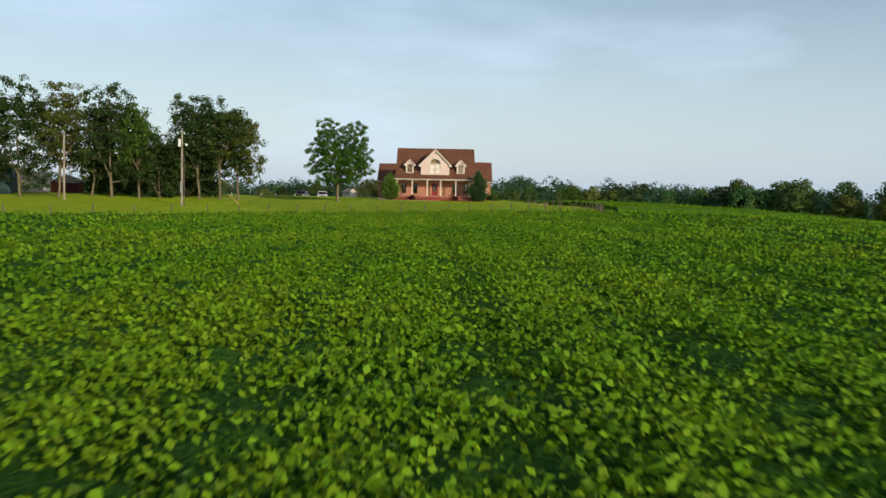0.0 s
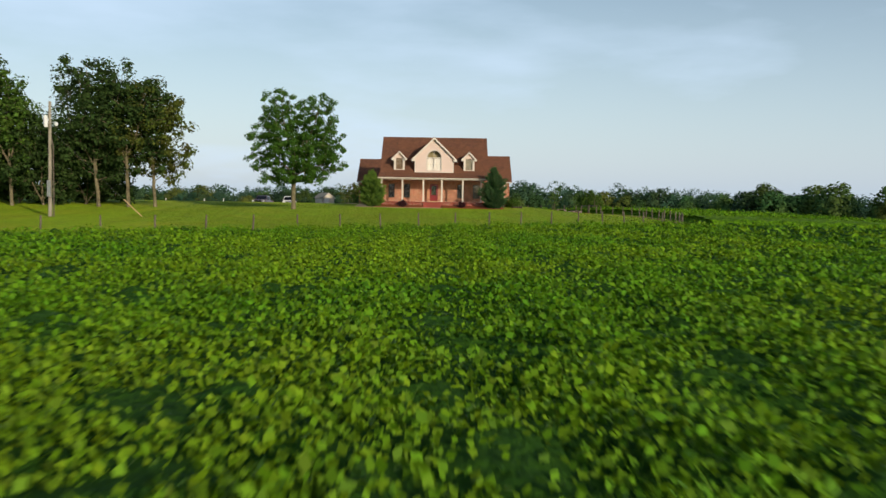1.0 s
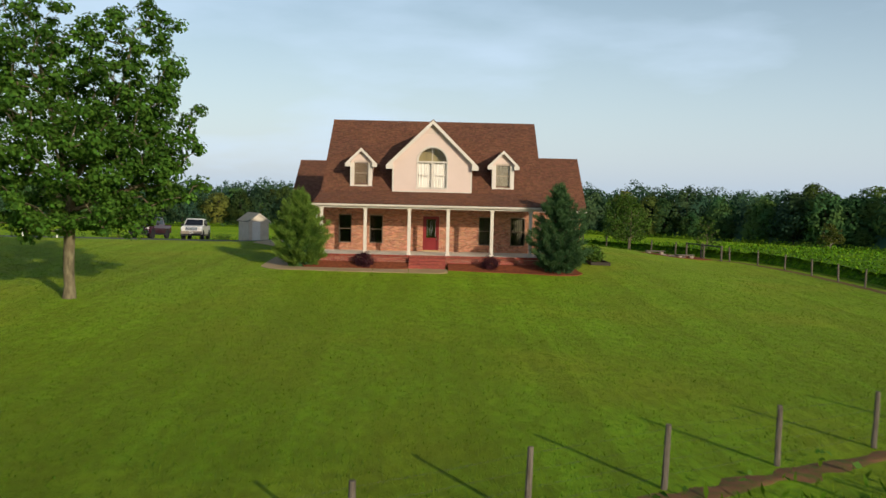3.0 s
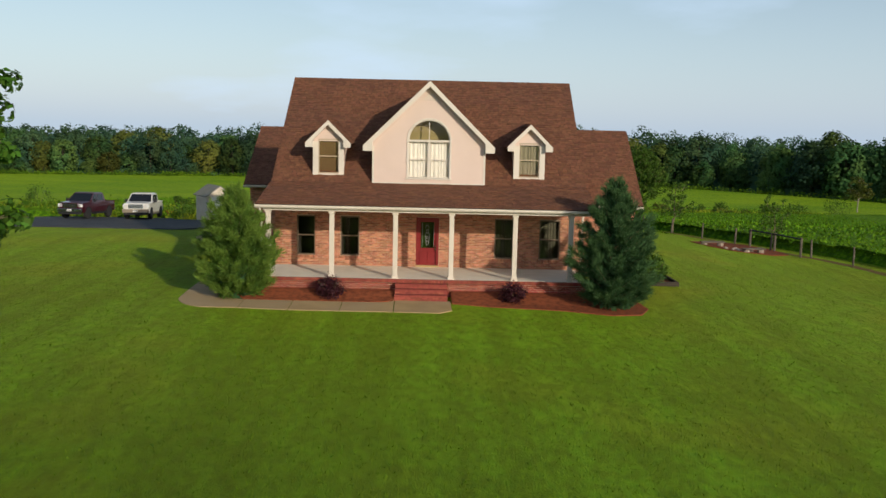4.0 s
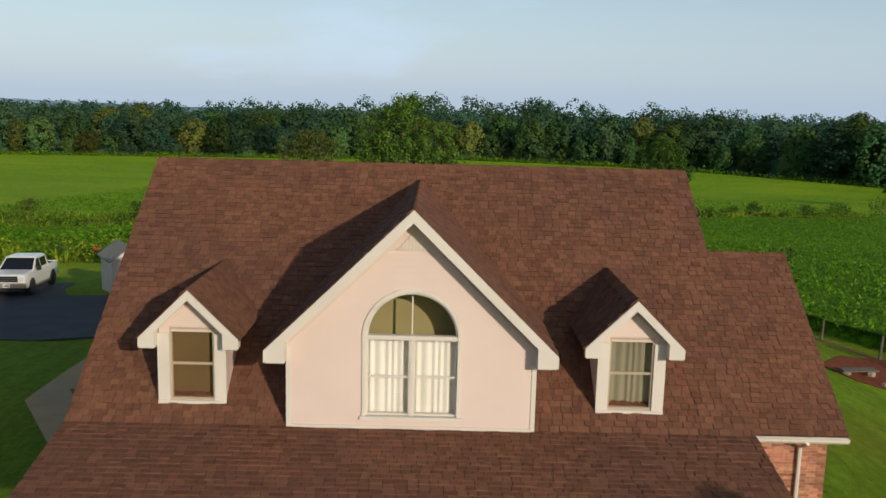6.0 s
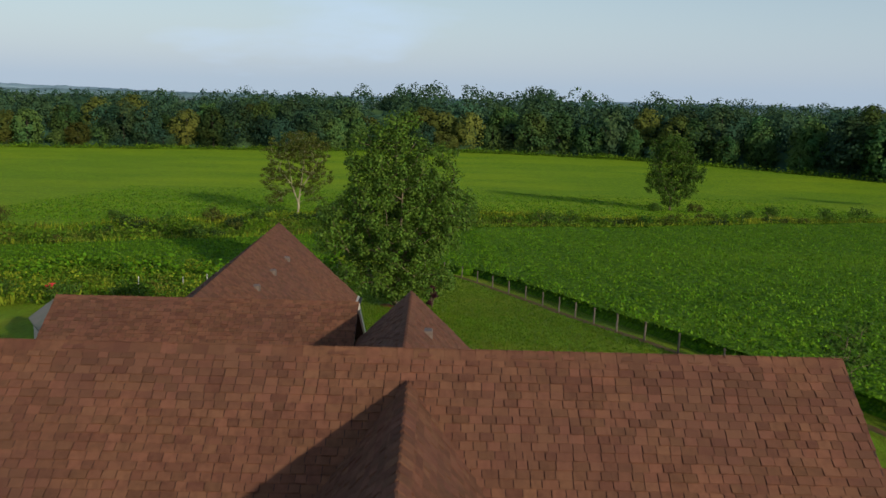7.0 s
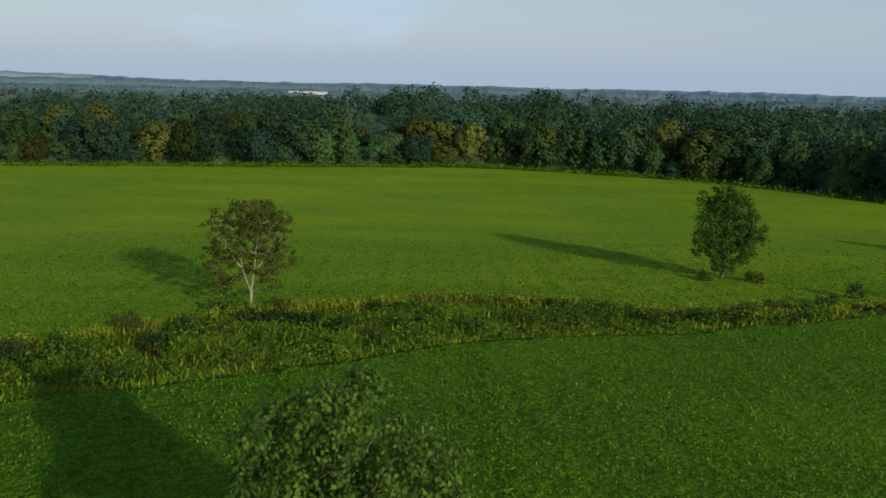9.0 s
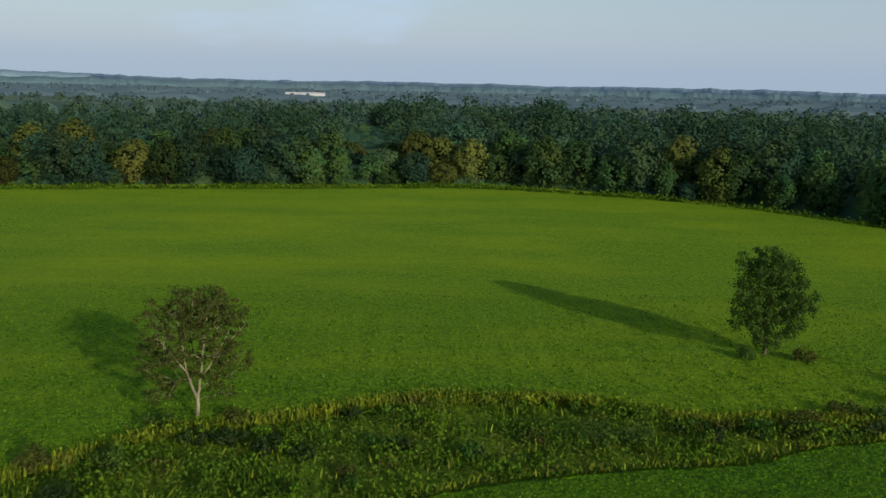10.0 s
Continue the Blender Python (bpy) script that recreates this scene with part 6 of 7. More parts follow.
# walkway in cast slabs with open joints
walk_path = thing("walkway", "tan concrete walkway in cast slabs", "walkway", kind="structure")
for ring in ([(-1.15, -5.72), (0.40, -5.78), (0.80, -5.40), (0.80, -3.98), (-1.15, -3.98)],
             [(-2.95, -5.72), (-1.18, -5.72), (-1.18, -3.98), (-1.35, -4.22), (-1.75, -4.35), (-2.95, -4.33)],
             [(-4.65, -5.70), (-2.98, -5.72), (-2.98, -4.33), (-4.65, -4.30)], [(-6.35, -5.55), (-4.68, -5.70), (-4.68, -4.30), (-6.35, -4.25)],
             [*arc(-7.0, -4.05, 1.62, 248, 180, 7), (-8.65, -2.6), (-7.35, -2.6), (-7.35, -3.5), (-7.0, -4.05), (-6.38, -4.25), (-6.38, -5.55)],
             [(-8.65, -2.57), (-8.65, 1.5), (-7.35, 1.5), (-7.35, -2.57)], [(-8.75, 1.53), (-8.9, 6.5), (-7.6, 6.5), (-7.35, 1.53)], [(-8.9, 6.53), (-11.9, 11.4), (-11.0, 12.6), (-7.6, 6.53)],
             [(-11.9, 11.43), (-11.9, 18.6), (-10.0, 17.0), (-10.0, 12.4), (-11.0, 12.63)]):
    ob = slab("slab", ring, 0.022, CONCRETE, "", "", "")
    ob.parent = walk_path
    for key in ("kind", "category", "label"):
        if key in ob:
            del ob[key]
slab("mulch_bed", [(-6.9, -3.25), (-6.95, -3.9), (-6.3, -4.22), (-4.6, -4.27), (-1.8, -4.30), (-1.4, -4.18), (-1.2, -3.95), (-1.12, -3.2), (-5.9, -3.2)], 0.035, MULCH, "red-brown mulch bed along the porch", category="flower bed", step=0.22, mound=(-4.3, -3.25, 0.22))
slab("mulch_bed", [(0.84, -3.2), (0.84, -4.35), (2.2, -4.75), (4.6, -5.15), (6.2, -5.75), (7.2, -5.6), (7.65, -4.7), (7.3, -3.6), (6.3, -3.2)], 0.035, MULCH, "red-brown mulch bed along the porch", category="flower bed", step=0.25, mound=(-4.7, -3.25, 0.20))
slab("driveway", [(-70, 18.0), (-24, 20.2), (-12.3, 20.4), (-9.9, 18.4), (-9.9, 31.2), (-15.2, 31.2), (-18.0, 30.6), (-19.2, 33.2), (-19.6, 35.8), (-27.0, 36.0), (-28.5, 28.0), (-70, 25.0)], 0.05, ASPHALT,
     "dark asphalt driveway", category="driveway", thick=0.2, step=2.0)
slab("patio", [(-2.7, 22.5), (0.4, 22.5), (0.4, 29.6), (-2.7, 29.6)], 0.05, CONCRETE, "pale concrete patio by the garage wing", category="patio")


# ---------------------------------------------------------------- fences
rngf = random.Random(9)
POST_MESH = []
for k in range(4):
    r = random.Random(k)
    pts = [(r.uniform(-0.004, 0.004) * i, r.uniform(-0.004, 0.004) * i, -0.25 + 0.325 * i) for i in range(5)]
    POST_MESH.append(Geo().tube(pts, [0.062, 0.060, 0.058, 0.056, 0.050], 8).mesh("post", POST_WOOD, False))


def wire_fence(label, places, strands=4, height=1.0, sag=0.015, tall=1.0):
    f = thing("fence", label, "fence", kind="structure")
    tops = []
    for x, y in places:
        ob = new("post", POST_MESH[rngf.randrange(4)])
        ob.parent = f
        ob.matrix_basis = pose(x, y, gz(x, y), rngf.uniform(-2.5, 2.5), rngf.uniform(-2.5, 2.5), rngf.uniform(0, 360)) @ Matrix.Diagonal((1, 1, tall, 1))
        tops.append((x, y, gz(x, y)))
    for k in range(strands):
        h = height * (0.22 + 0.76 * k / (strands - 1))
        g = Geo()
        pts = []
        for p, q in zip(tops, tops[1:]):
            pts += [Vector(p) + Vector((0, 0, h)), (Vector(p) + Vector(q)) / 2 + Vector((0, 0, h - sag))]
        pts.append(Vector(tops[-1]) + Vector((0, 0, h)))
        g.tube(pts, [0.0022] * len(pts), 3, False)
        part("wire", g, WIRE, f)
    return f


wire_fence("weathered wooden fence posts with wire across the lawn", [(x, float(front_fence(x))) for x in (-42, -38.6, -35.3, -32.2, -29, -26, -23, -20.2, -17.5, -14.85, -12.2, -9.55, -6.9, -4.25, -1.6, 1.05, 3.65, 6.2, 8.7, 11.0,
                                                                                                        13.1, 15.0, 16.7, 18.4, 20.2)], tall=1.12, height=1.1)
side_len = curve_at(SIDE, 0)[2]
side_posts = [curve_at(SIDE, s)[:2] for s in np.arange(0, side_len, 3.25)]
wire_fence("weathered wooden fence posts with wire along the field", [(float(a), float(b)) for a, b in side_posts])

# dark top rail over the garden bed by the side fence
rail = thing("fence_rail", "dark wooden rail between fence posts above a bed", "fence")
rail_pts = [(20.3, 19.4), (20.95, 17.2), (21.4, 14.6)]
for (x0, y0), (x1, y1) in zip(rail_pts, rail_pts[1:]):
    a, b = Vector((x0, y0, gz(x0, y0) + 1.04)), Vector((x1, y1, gz(x1, y1) + 1.04))
    part("rail", Geo().tube([a, b], [0.05, 0.05], 6), BLACK, rail)
for x0, y0 in rail_pts:
    part("post", Geo().tube([(x0, y0, gz(x0, y0) - 0.2), (x0, y0, gz(x0, y0) + 1.12)], [0.07, 0.065], 8), POST_WOOD, rail)
slab("mulch_bed", [(16.3, 18.6), (16.8, 16.6), (17.8, 15.2), (19.8, 14.6), (21.0, 15.2), (21.2, 18.0), (20.3, 20.6), (18.0, 20.6)], 0.03, MULCH, "brown mulch bed beside the fence", category="flower bed")


def plank_bench(x, y, turn):
    """Weathered boards laid over flat stones."""
    b = thing("plank_bench", "weathered planks laid over stones beside the bed", "bench", "plank benches", at=pose(x, y, gz(x, y), 0, 0, turn))
    for k, dy in enumerate((-0.14, 0.0, 0.14)):
        part("plank", Geo().box(-0.72, 0.72, dy - 0.065, dy + 0.065, 0.20 + 0.01 * k, 0.26 + 0.01 * k, 0.01), POST_WOOD, b)
    for sx3 in (-0.5, 0.5):
        part("stone", Geo().lathe(sx3, 0, [(0.16, -0.05), (0.20, 0.05), (0.18, 0.16), (0.10, 0.20)], 7), STONE, b)


plank_bench(17.3, 17.5, 4)
plank_bench(19.0, 15.4, 18)
for i in range(9):
    r = random.Random(40 + i)
    x, y = 17.6 + r.uniform(0, 1.6), 15.3 + r.uniform(0, 1.3)
    tagged(part("stone", Geo().lathe(x, y, [(0.11, gz(x, y) - 0.03), (0.15, gz(x, y) + 0.05), (0.10, gz(x, y) + 0.12), (0.02, gz(x, y) + 0.14)], 6), STONE), "small tan field stone in the bed", "stone", "bed stones")


# ---------------------------------------------------------------- shrubs
def cedar(x, y, h, r, seed, mat, tip_mat, label, shape_r, plumes=150):
    """A cedar of many upswept plumes of short fronds round a trunk."""
    rng = np.random.default_rng(seed)
    t = thing("cedar", label, "shrub", at=pose(x, y, gz(x, y) - 0.03))
    trunk = Geo().tube([(0, 0, -0.05), (0.02, 0.01, h * 0.5), (0, 0, h * 0.9)], [0.09, 0.06, 0.015], 7)
    P, A, B, F = [], [], [], []
    for k in range(plumes):
        u = ((k + rng.random()) / plumes) ** 1.1
        ang = k * 2.4 + rng.normal(0, 0.3)
        reach = r * float(np.interp(u, [0, 0.06, 0.22, 0.45, 0.68, 0.85, 0.95, 1], shape_r)) * rng.uniform(0.66, 1.22) + 0.08
        z0 = u * h * 0.86
        rise = reach * rng.uniform(0.15, 0.55) + 0.28 * u * h * rng.uniform(0.25, 0.6)
        root = np.array([0, 0, max(0.08, z0 - 0.25 * reach)])
        tip = np.array([math.cos(ang) * reach, math.sin(ang) * reach, z0 + rise])
        trunk.tube([tuple(root), tuple(root + (tip - root) * 0.5), tuple(tip)], [0.022, 0.014, 0.004], 4, False)
        n = int(48 + 100 * reach)
        f = rng.uniform(0.30, 1.0, n) ** 0.8
        axis = (tip - root) / np.linalg.norm(tip - root)
        thick = 0.12 * (1.12 - f)[:, None] + 0.02
        base = root + (tip - root) * f[:, None] + rng.normal(0, 1, (n, 3)) * thick
        d = axis + rng.normal(0, 0.34, (n, 3)) + np.array([0, 0, 0.22])
        d /= np.linalg.norm(d, axis=1)[:, None]
        ln = rng.uniform(0.13, 0.28, n) * (1.15 - 0.40 * f) * np.where(f > 0.9, 1.45, 1.0)
        for q in range(4):
            s = 1 if q % 2 else -1
            w0 = np.cross(d, rng.normal(0, 1, (n, 3)))
            w0 /= np.linalg.norm(w0, axis=1)[:, None]
            dq = d + w0 * s * (0.55 if q < 3 else 0.1)
            dq /= np.linalg.norm(dq, axis=1)[:, None]
            half = (ln * (0.52 - 0.08 * q))[:, None]
            F.append(f)
            P.append(base + d * (ln * 0.22 * q)[:, None] + dq * half)
            A.append(dq * half)
            w = np.cross(dq, rng.normal(0, 1, (n, 3)))
            w /= np.linalg.norm(w, axis=1)[:, None]
            B.append(w * half * 0.10)
    part("trunk", trunk, BARK, t)
    P = np.concatenate(P)
    P[:, 2] = np.maximum(P[:, 2], 0.06)
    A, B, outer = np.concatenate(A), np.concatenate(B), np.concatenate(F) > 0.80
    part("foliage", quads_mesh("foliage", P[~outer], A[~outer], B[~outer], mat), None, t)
    part("outer_foliage", quads_mesh("outer_foliage", P[outer], A[outer], B[outer], tip_mat), None, t, "lighter outer fronds, new growth with sunlit tone painted in")
    m = 420
    u, ang = rng.random(m) ** 1.1, rng.uniform(0, 2 * np.pi, m)
    rad = 0.55 * r * np.interp(u, [0, 0.22, 0.6, 1], [0.9, 1.0, 0.75, 0.05]) * rng.random(m) ** 0.4
    c = np.stack([np.cos(ang) * rad, np.sin(ang) * rad, u * h * 0.85 + 0.05], 1)
    p, a, b, f = leaf_cloud(rng, c, np.full(m, 0.12), 3, 0.30, 1.0, 0.3)
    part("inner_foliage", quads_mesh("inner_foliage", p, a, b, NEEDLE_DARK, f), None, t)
    return t


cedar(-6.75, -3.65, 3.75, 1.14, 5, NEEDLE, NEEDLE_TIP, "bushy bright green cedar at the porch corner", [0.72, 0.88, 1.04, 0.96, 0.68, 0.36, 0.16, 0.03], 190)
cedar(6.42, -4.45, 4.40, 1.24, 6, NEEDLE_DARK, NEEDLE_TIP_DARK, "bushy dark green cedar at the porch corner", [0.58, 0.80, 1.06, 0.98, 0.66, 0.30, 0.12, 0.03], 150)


def bush(name, label, x, y, r, h, seed, mat, n=700, leaf=0.09, category="shrub", group=""):
    """A round leafy shrub with stems."""
    rng = np.random.default_rng(seed)
    t = thing(name, label, category, group, at=pose(x, y, gz(x, y) - 0.02))
    st = Geo()
    for k in range(6):
        a = k * 1.05 + rng.uniform(0, 0.5)
        st.tube([(0, 0, 0), (math.cos(a) * r * 0.3, math.sin(a) * r * 0.3, h * 0.45), (math.cos(a) * r * 0.65, math.sin(a) * r * 0.65, h * 0.8)], [0.02, 0.014, 0.005], 4, False)
    part("stems", st, BARK, t)
    k = max(10, int(n / 40))
    d = rng.normal(0, 1, (k, 3))
    d /= np.linalg.norm(d, axis=1)[:, None]
    c = np.array([0, 0, h * 0.5]) + d * np.array([r * 0.72, r * 0.72, h * 0.42]) * rng.uniform(0.6, 1.05, (k, 1))
    p, a, b, f = leaf_cloud(rng, c, np.full(k, 0.36 * min(r, h)) * rng.uniform(0.8, 1.3, k), n // k, leaf, 0.9, 0.3)
    p[:, 2] = np.maximum(p[:, 2], 0.03)
    part("foliage", quads_mesh("foliage", p, a, b, mat, f), None, t)
    return t


bush("barberry", "round dark purple barberry bush in mulch", -3.47, -3.85, 0.62, 0.86, 1, BARBERRY, 2600, 0.07)
bush("barberry", "round dark purple barberry bush in mulch", 3.0, -4.15, 0.56, 0.76, 2, BARBERRY, 2200, 0.07)
bush("foundation_shrub", "low green shrub in a timber-edged bed", 9.2, 0.9, 0.85, 1.0, 3, LEAF_DARK, 1800, 0.12)
bush("foundation_shrub", "low green shrub in a timber-edged bed", 8.6, 1.9, 0.7, 0.9, 13, LEAF_DARK, 1200, 0.12)
box = thing("planter_edging", "low dark timber edging round a bed", "edging")
for b in ((8.9, 10.0, -0.35, -0.25), (9.9, 10.0, -0.25, 2.2), (8.9, 9.0, -0.25, 2.2)):
    part("timber", Geo().box(b[0], b[1], b[2], b[3], -0.3, 0.06, 0.01), BARK_DARK, box)
slab("mulch_bed", [(9.0, -0.25), (9.9, -0.25), (9.9, 2.2), (9.0, 2.2)], 0.05, MULCH, "dark mulch bed at the house corner", category="flower bed")

# bushes along the hedge and by the garden
for i, (x, y, r, h, m) in enumerate([(-28.6, 97.5, 1.9, 3.0, WEED_GREEN), (-25.6, 97.8, 1.6, 1.5, LEAF_DARK), (-24.2, 99.0, 1.3, 1.2, LEAF_DARK), (-30.5, 105.5, 2.4, 2.6, LEAF), (-27.5, 114.5, 1.8, 2.6, LEAF_WARM), (-38.4, 108.0, 1.2, 2.6, LEAF_DARK), (-21.4, 114.5, 1.8, 2.2, LEAF_DARK),
                                     (19.2, 121.5, 2.2, 2.6, LEAF_DARK), (23.0, 122.5, 2.0, 2.3, LEAF_DARK), (59.5, 138.0, 1.7, 2.8, LEAF_DARK), (40.8, 127.0, 1.8, 1.8, LEAF_WARM),
                                     (45.5, 129.5, 2.4, 2.0, LEAF_WARM), (50.5, 150.0, 1.8, 2.2, LEAF_WARM), (43.8, 151.0, 1.6, 1.8, LEAF_DARK), (68.3, 137.0, 2.2, 2.4, LEAF_DARK),
                                     (-62.0, 112.0, 3.0, 3.6, LEAF_DARK), (-54.5, 109.0, 3.0, 2.6, LEAF_WARM), (48.0, 129.0, 1.8, 1.9, LEAF_DARK), (35.0, 124.5, 1.7, 1.7, LEAF),
                                     (-13.5, 126.0, 1.8, 1.9, LEAF_WARM), (-20.5, 124.5, 1.9, 1.9, LEAF_DARK), (53.5, 133.0, 2.0, 2.2, LEAF_DARK), (75.5, 140.0, 2.6, 2.6, LEAF_DARK),
                                     (84.5, 141.0, 3.4, 3.8, LEAF_DARK), (8.0, 118.5, 1.5, 1.4, LEAF),
                                     (-34.8, 104.0, 2.2, 2.4, LEAF_GROVE), (-23.1, 108.2, 1.7, 1.9, LEAF_GROVE), (-20.1, 106.8, 1.7, 1.8, WEED_GREEN), (-16.4, 121.5, 2.0, 1.2, LEAF_GROVE), (-13.2, 121.4, 2.1, 1.3, LEAF_GROVE),
                                     (-9.6, 119.6, 1.9, 1.3, LEAF_GROVE), (-6.4, 118.2, 1.6, 1.2, LEAF_GROVE), (38.7, 124.9, 1.9, 1.6, LEAF_WARM), (30.2, 122.9, 1.6, 1.3, LEAF_GROVE), (1.6, 120.4, 1.8, 1.0, LEAF_GROVE), (13.5, 122.8, 1.9, 1.2, LEAF_WARM)]):
    bush("hedge_bush", "leafy bush in the weedy hedge strip", x, y, r, h, 300 + i, m, 700, 0.26, group="hedge bushes")
rngb = random.Random(31)
for i in range(46):
    x = rngb.uniform(-42, 62)
    y = float(HEDGE(x)) + rngb.uniform(0.08, 0.92) * float(HEDGE_FAR(x) - HEDGE(x))
    r = rngb.uniform(0.8, 1.7)
    bush("weed_shrub", "low leafy wild shrub in the hedge strip", x, y, r, r * rngb.uniform(0.75, 1.15), 400 + i, rngb.choice((WEED_GREEN, CROP_LEAF_DEEP, LEAF_GROVE, LEAF_GROVE, LEAF_WARM, LEAF)), 360, 0.24, group="wild shrubs")
for i, (x, y, r, h, m) in enumerate([(-10.9, 31.5, 1.1, 2.0, LEAF), (-16.5, 35.0, 1.0, 1.6, LEAF), (-12.0, 48.5, 1.6, 1.8, LEAF_DARK), (-18.5, 50.0, 1.8, 1.7, LEAF_DARK), (-22.5, 50.5, 1.7, 1.6, LEAF_DARK),
                                     (-27.5, 52.0, 1.8, 1.5, LEAF_DARK), (1.5, 52.2, 0.5, 1.8, BARBERRY), (2.6, 24.5, 0.8, 0.8, LEAF_WARM), (1.6, 22.2, 0.7, 0.8, LEAF)]):
    bush("garden_bush", "leafy garden bush behind the house", x, y, r, h, 340 + i, m, 800, 0.16, group="garden bushes")
for k, (x, y, sc) in enumerate([(22.3, 20.8, 1.0), (17.9, 27.8, 1.22)]):
    tree("young_tree", "slender young tree behind the side fence", 21 + k, x, y, [[(0, 0, 0), (0.05, 0, 1.0), (0, 0.05, 2.0), (0.05, 0, 3.1)]],
         [(0, 0, 2.5, 0.85, 0.85, 0.9), (0.1, 0, 1.6, 1.05, 1.05, 0.8)], 42, 0.22, 0.26, 26, 0.12, LEAF_DARK, base=0.045, scale=sc)


slab("mulch_ring", [(-1.1 + 1.0 * math.cos(i * 0.571), 53.5 + 0.9 * math.sin(i * 0.571)) for i in range(11)], 0.03, MULCH, "worn reddish soil round the shade tree's foot", category="flower bed")
z = gz(-0.9, 52.9)
tagged(part("garden_stone", Geo().lathe(-0.75, 52.9, [(0.14, z - 0.03), (0.19, z + 0.08), (0.17, z + 0.24), (0.10, z + 0.34), (0.02, z + 0.37)], 9), PORCH_FLOOR), "pale yellowish stone at the shade tree's foot", "stone")


# ---------------------------------------------------------------- weeds
def weeds(name, label, x, y, size, mat, seed, lean=0.35, width=0.075):
    return tufts(name, x, y, size, label, mat, seed, 0.0, lean, width)


def leafy(name, label, x, y, size, height, mat, seed):
    return crop_leaves(name, x, y, size, height, label, mat, seed, 0.9, height * 0.42)


rngd = np.random.default_rng(52)
x, y = scatter(rngd, 100000, -70, 80, 80, 145)
inside = (y > HEDGE(x) - 0.8) & (y < HEDGE_FAR(x) + 0.8)
x, y = x[inside], y[inside]
lumps = np.sin(x * 0.55 + 1.3 * np.sin(y * 0.4)) + np.sin(y * 0.7 + x * 0.23)
mound = np.clip(0.45 + 0.38 * np.sin(x * 0.31 + 2.1 * np.sin(y * 0.17)) + 0.28 * np.sin(y * 0.62 + 1.6 * np.sin(x * 0.21)), 0.05, 1.1)
leafy("hedge_weeds", "tangled green and brown weeds in the hedge strip", x, y, 0.30, 0.12 + 0.72 * mound, WEED, 53)
k = lumps > 0.1
leafy("hedge_weeds", "taller green weeds in the hedge strip", x[k], y[k] + 0.2, 0.34, (0.35 + 0.95 * mound)[k], WEED_GREEN, 54)
edge = (np.abs(y - HEDGE_FAR(x)) < 1.7) | (np.abs(y - HEDGE(x)) < 0.7)
edge &= rngd.random(len(x)) < 0.75
edge |= rngd.random(len(x)) < 0.04
weeds("hedge_grass", "tall yellow-green grass along the hedge strip", x[edge], y[edge], 0.95, WEED_TIP, 55)
cx, co = scatter(rngd, 5200, -40, 62, -1.3, 1.1)
weeds("hedge_crest", "yellow-green grass crest along the hedge's far side", cx, HEDGE_FAR(cx) + co, 1.05, WEED_TIP, 157, 0.3, 0.10)
leafy("hedge_crest", "leafy yellow-green weeds along the hedge's far side", cx[::2], (HEDGE_FAR(cx) + co)[::2], 0.30, 0.85, WEED_TIP, 158)
k = (rngd.random(len(x)) < 0.30) & (lumps > -0.1)
weeds("hedge_stalks", "upright green weed stalks in the hedge strip", x[k], y[k], 0.85, WEED_GREEN, 155)
x, y = scatter(rngd, 26000, -35, -5, 44, 74)
keep = (y > 50.0 + 0.5 * np.sin(x) + 0.12 * (x + 20)) & (y < left_near(x) + 0.5)
x, y = x[keep], y[keep]
leafy("garden_weeds", "tangled flowers and weeds in the garden", x, y, 0.24, 0.70, WEED_GREEN, 56)
k = np.sin(x * 1.1) * np.sin(y * 0.7 + 1) > 0.45
leafy("garden_flowers", "yellow-green flower heads in the garden", x[k], y[k], 0.22, 0.85, WEED_TIP, 156)
k = (np.sin(x * 0.8) + np.sin(y * 0.6 + x * 0.3) > 0.1) & (y > 60)
leafy("garden_plants", "broad-leaved green vegetable plants in rows", x[k], y[k], 0.36, 1.05, CROP_LEAF_DEEP, 57)
k = (np.sin(x * 1.7 + 2) * np.sin(y * 0.9) > 0.35) & (y < 62)
weeds("garden_flowers", "yellow and rust coloured flower stalks", x[k], y[k], 0.9, WEED_TIP, 58)
x, off = scatter(rngd, 9000, -200, 165, -3.8, 2.5)
keep = off < 0.6 + 2.2 * np.sin(x * 0.21 + 1.7 * np.sin(x * 0.053))
x, y = x[keep], (WOODS(x) + off)[keep]
leafy("wood_edge_weeds", "tall yellow-green weeds at the foot of the woods", x, y, 0.7, 1.3, WEED_GREEN, 59)
weeds("wood_edge_grass", "tall yellow-green grass at the foot of the woods", x, y, 1.1, WEED_GREEN, 159)
x, y = scatter(rngd, 2600, -32, 24, -42, -20)
keep = np.abs(y - front_fence(x) + 0.7) < 0.6
leafy("fence_weeds", "leafy weeds at the foot of the fence", x[keep], y[keep], 0.16, 0.25, LEAF, 61)
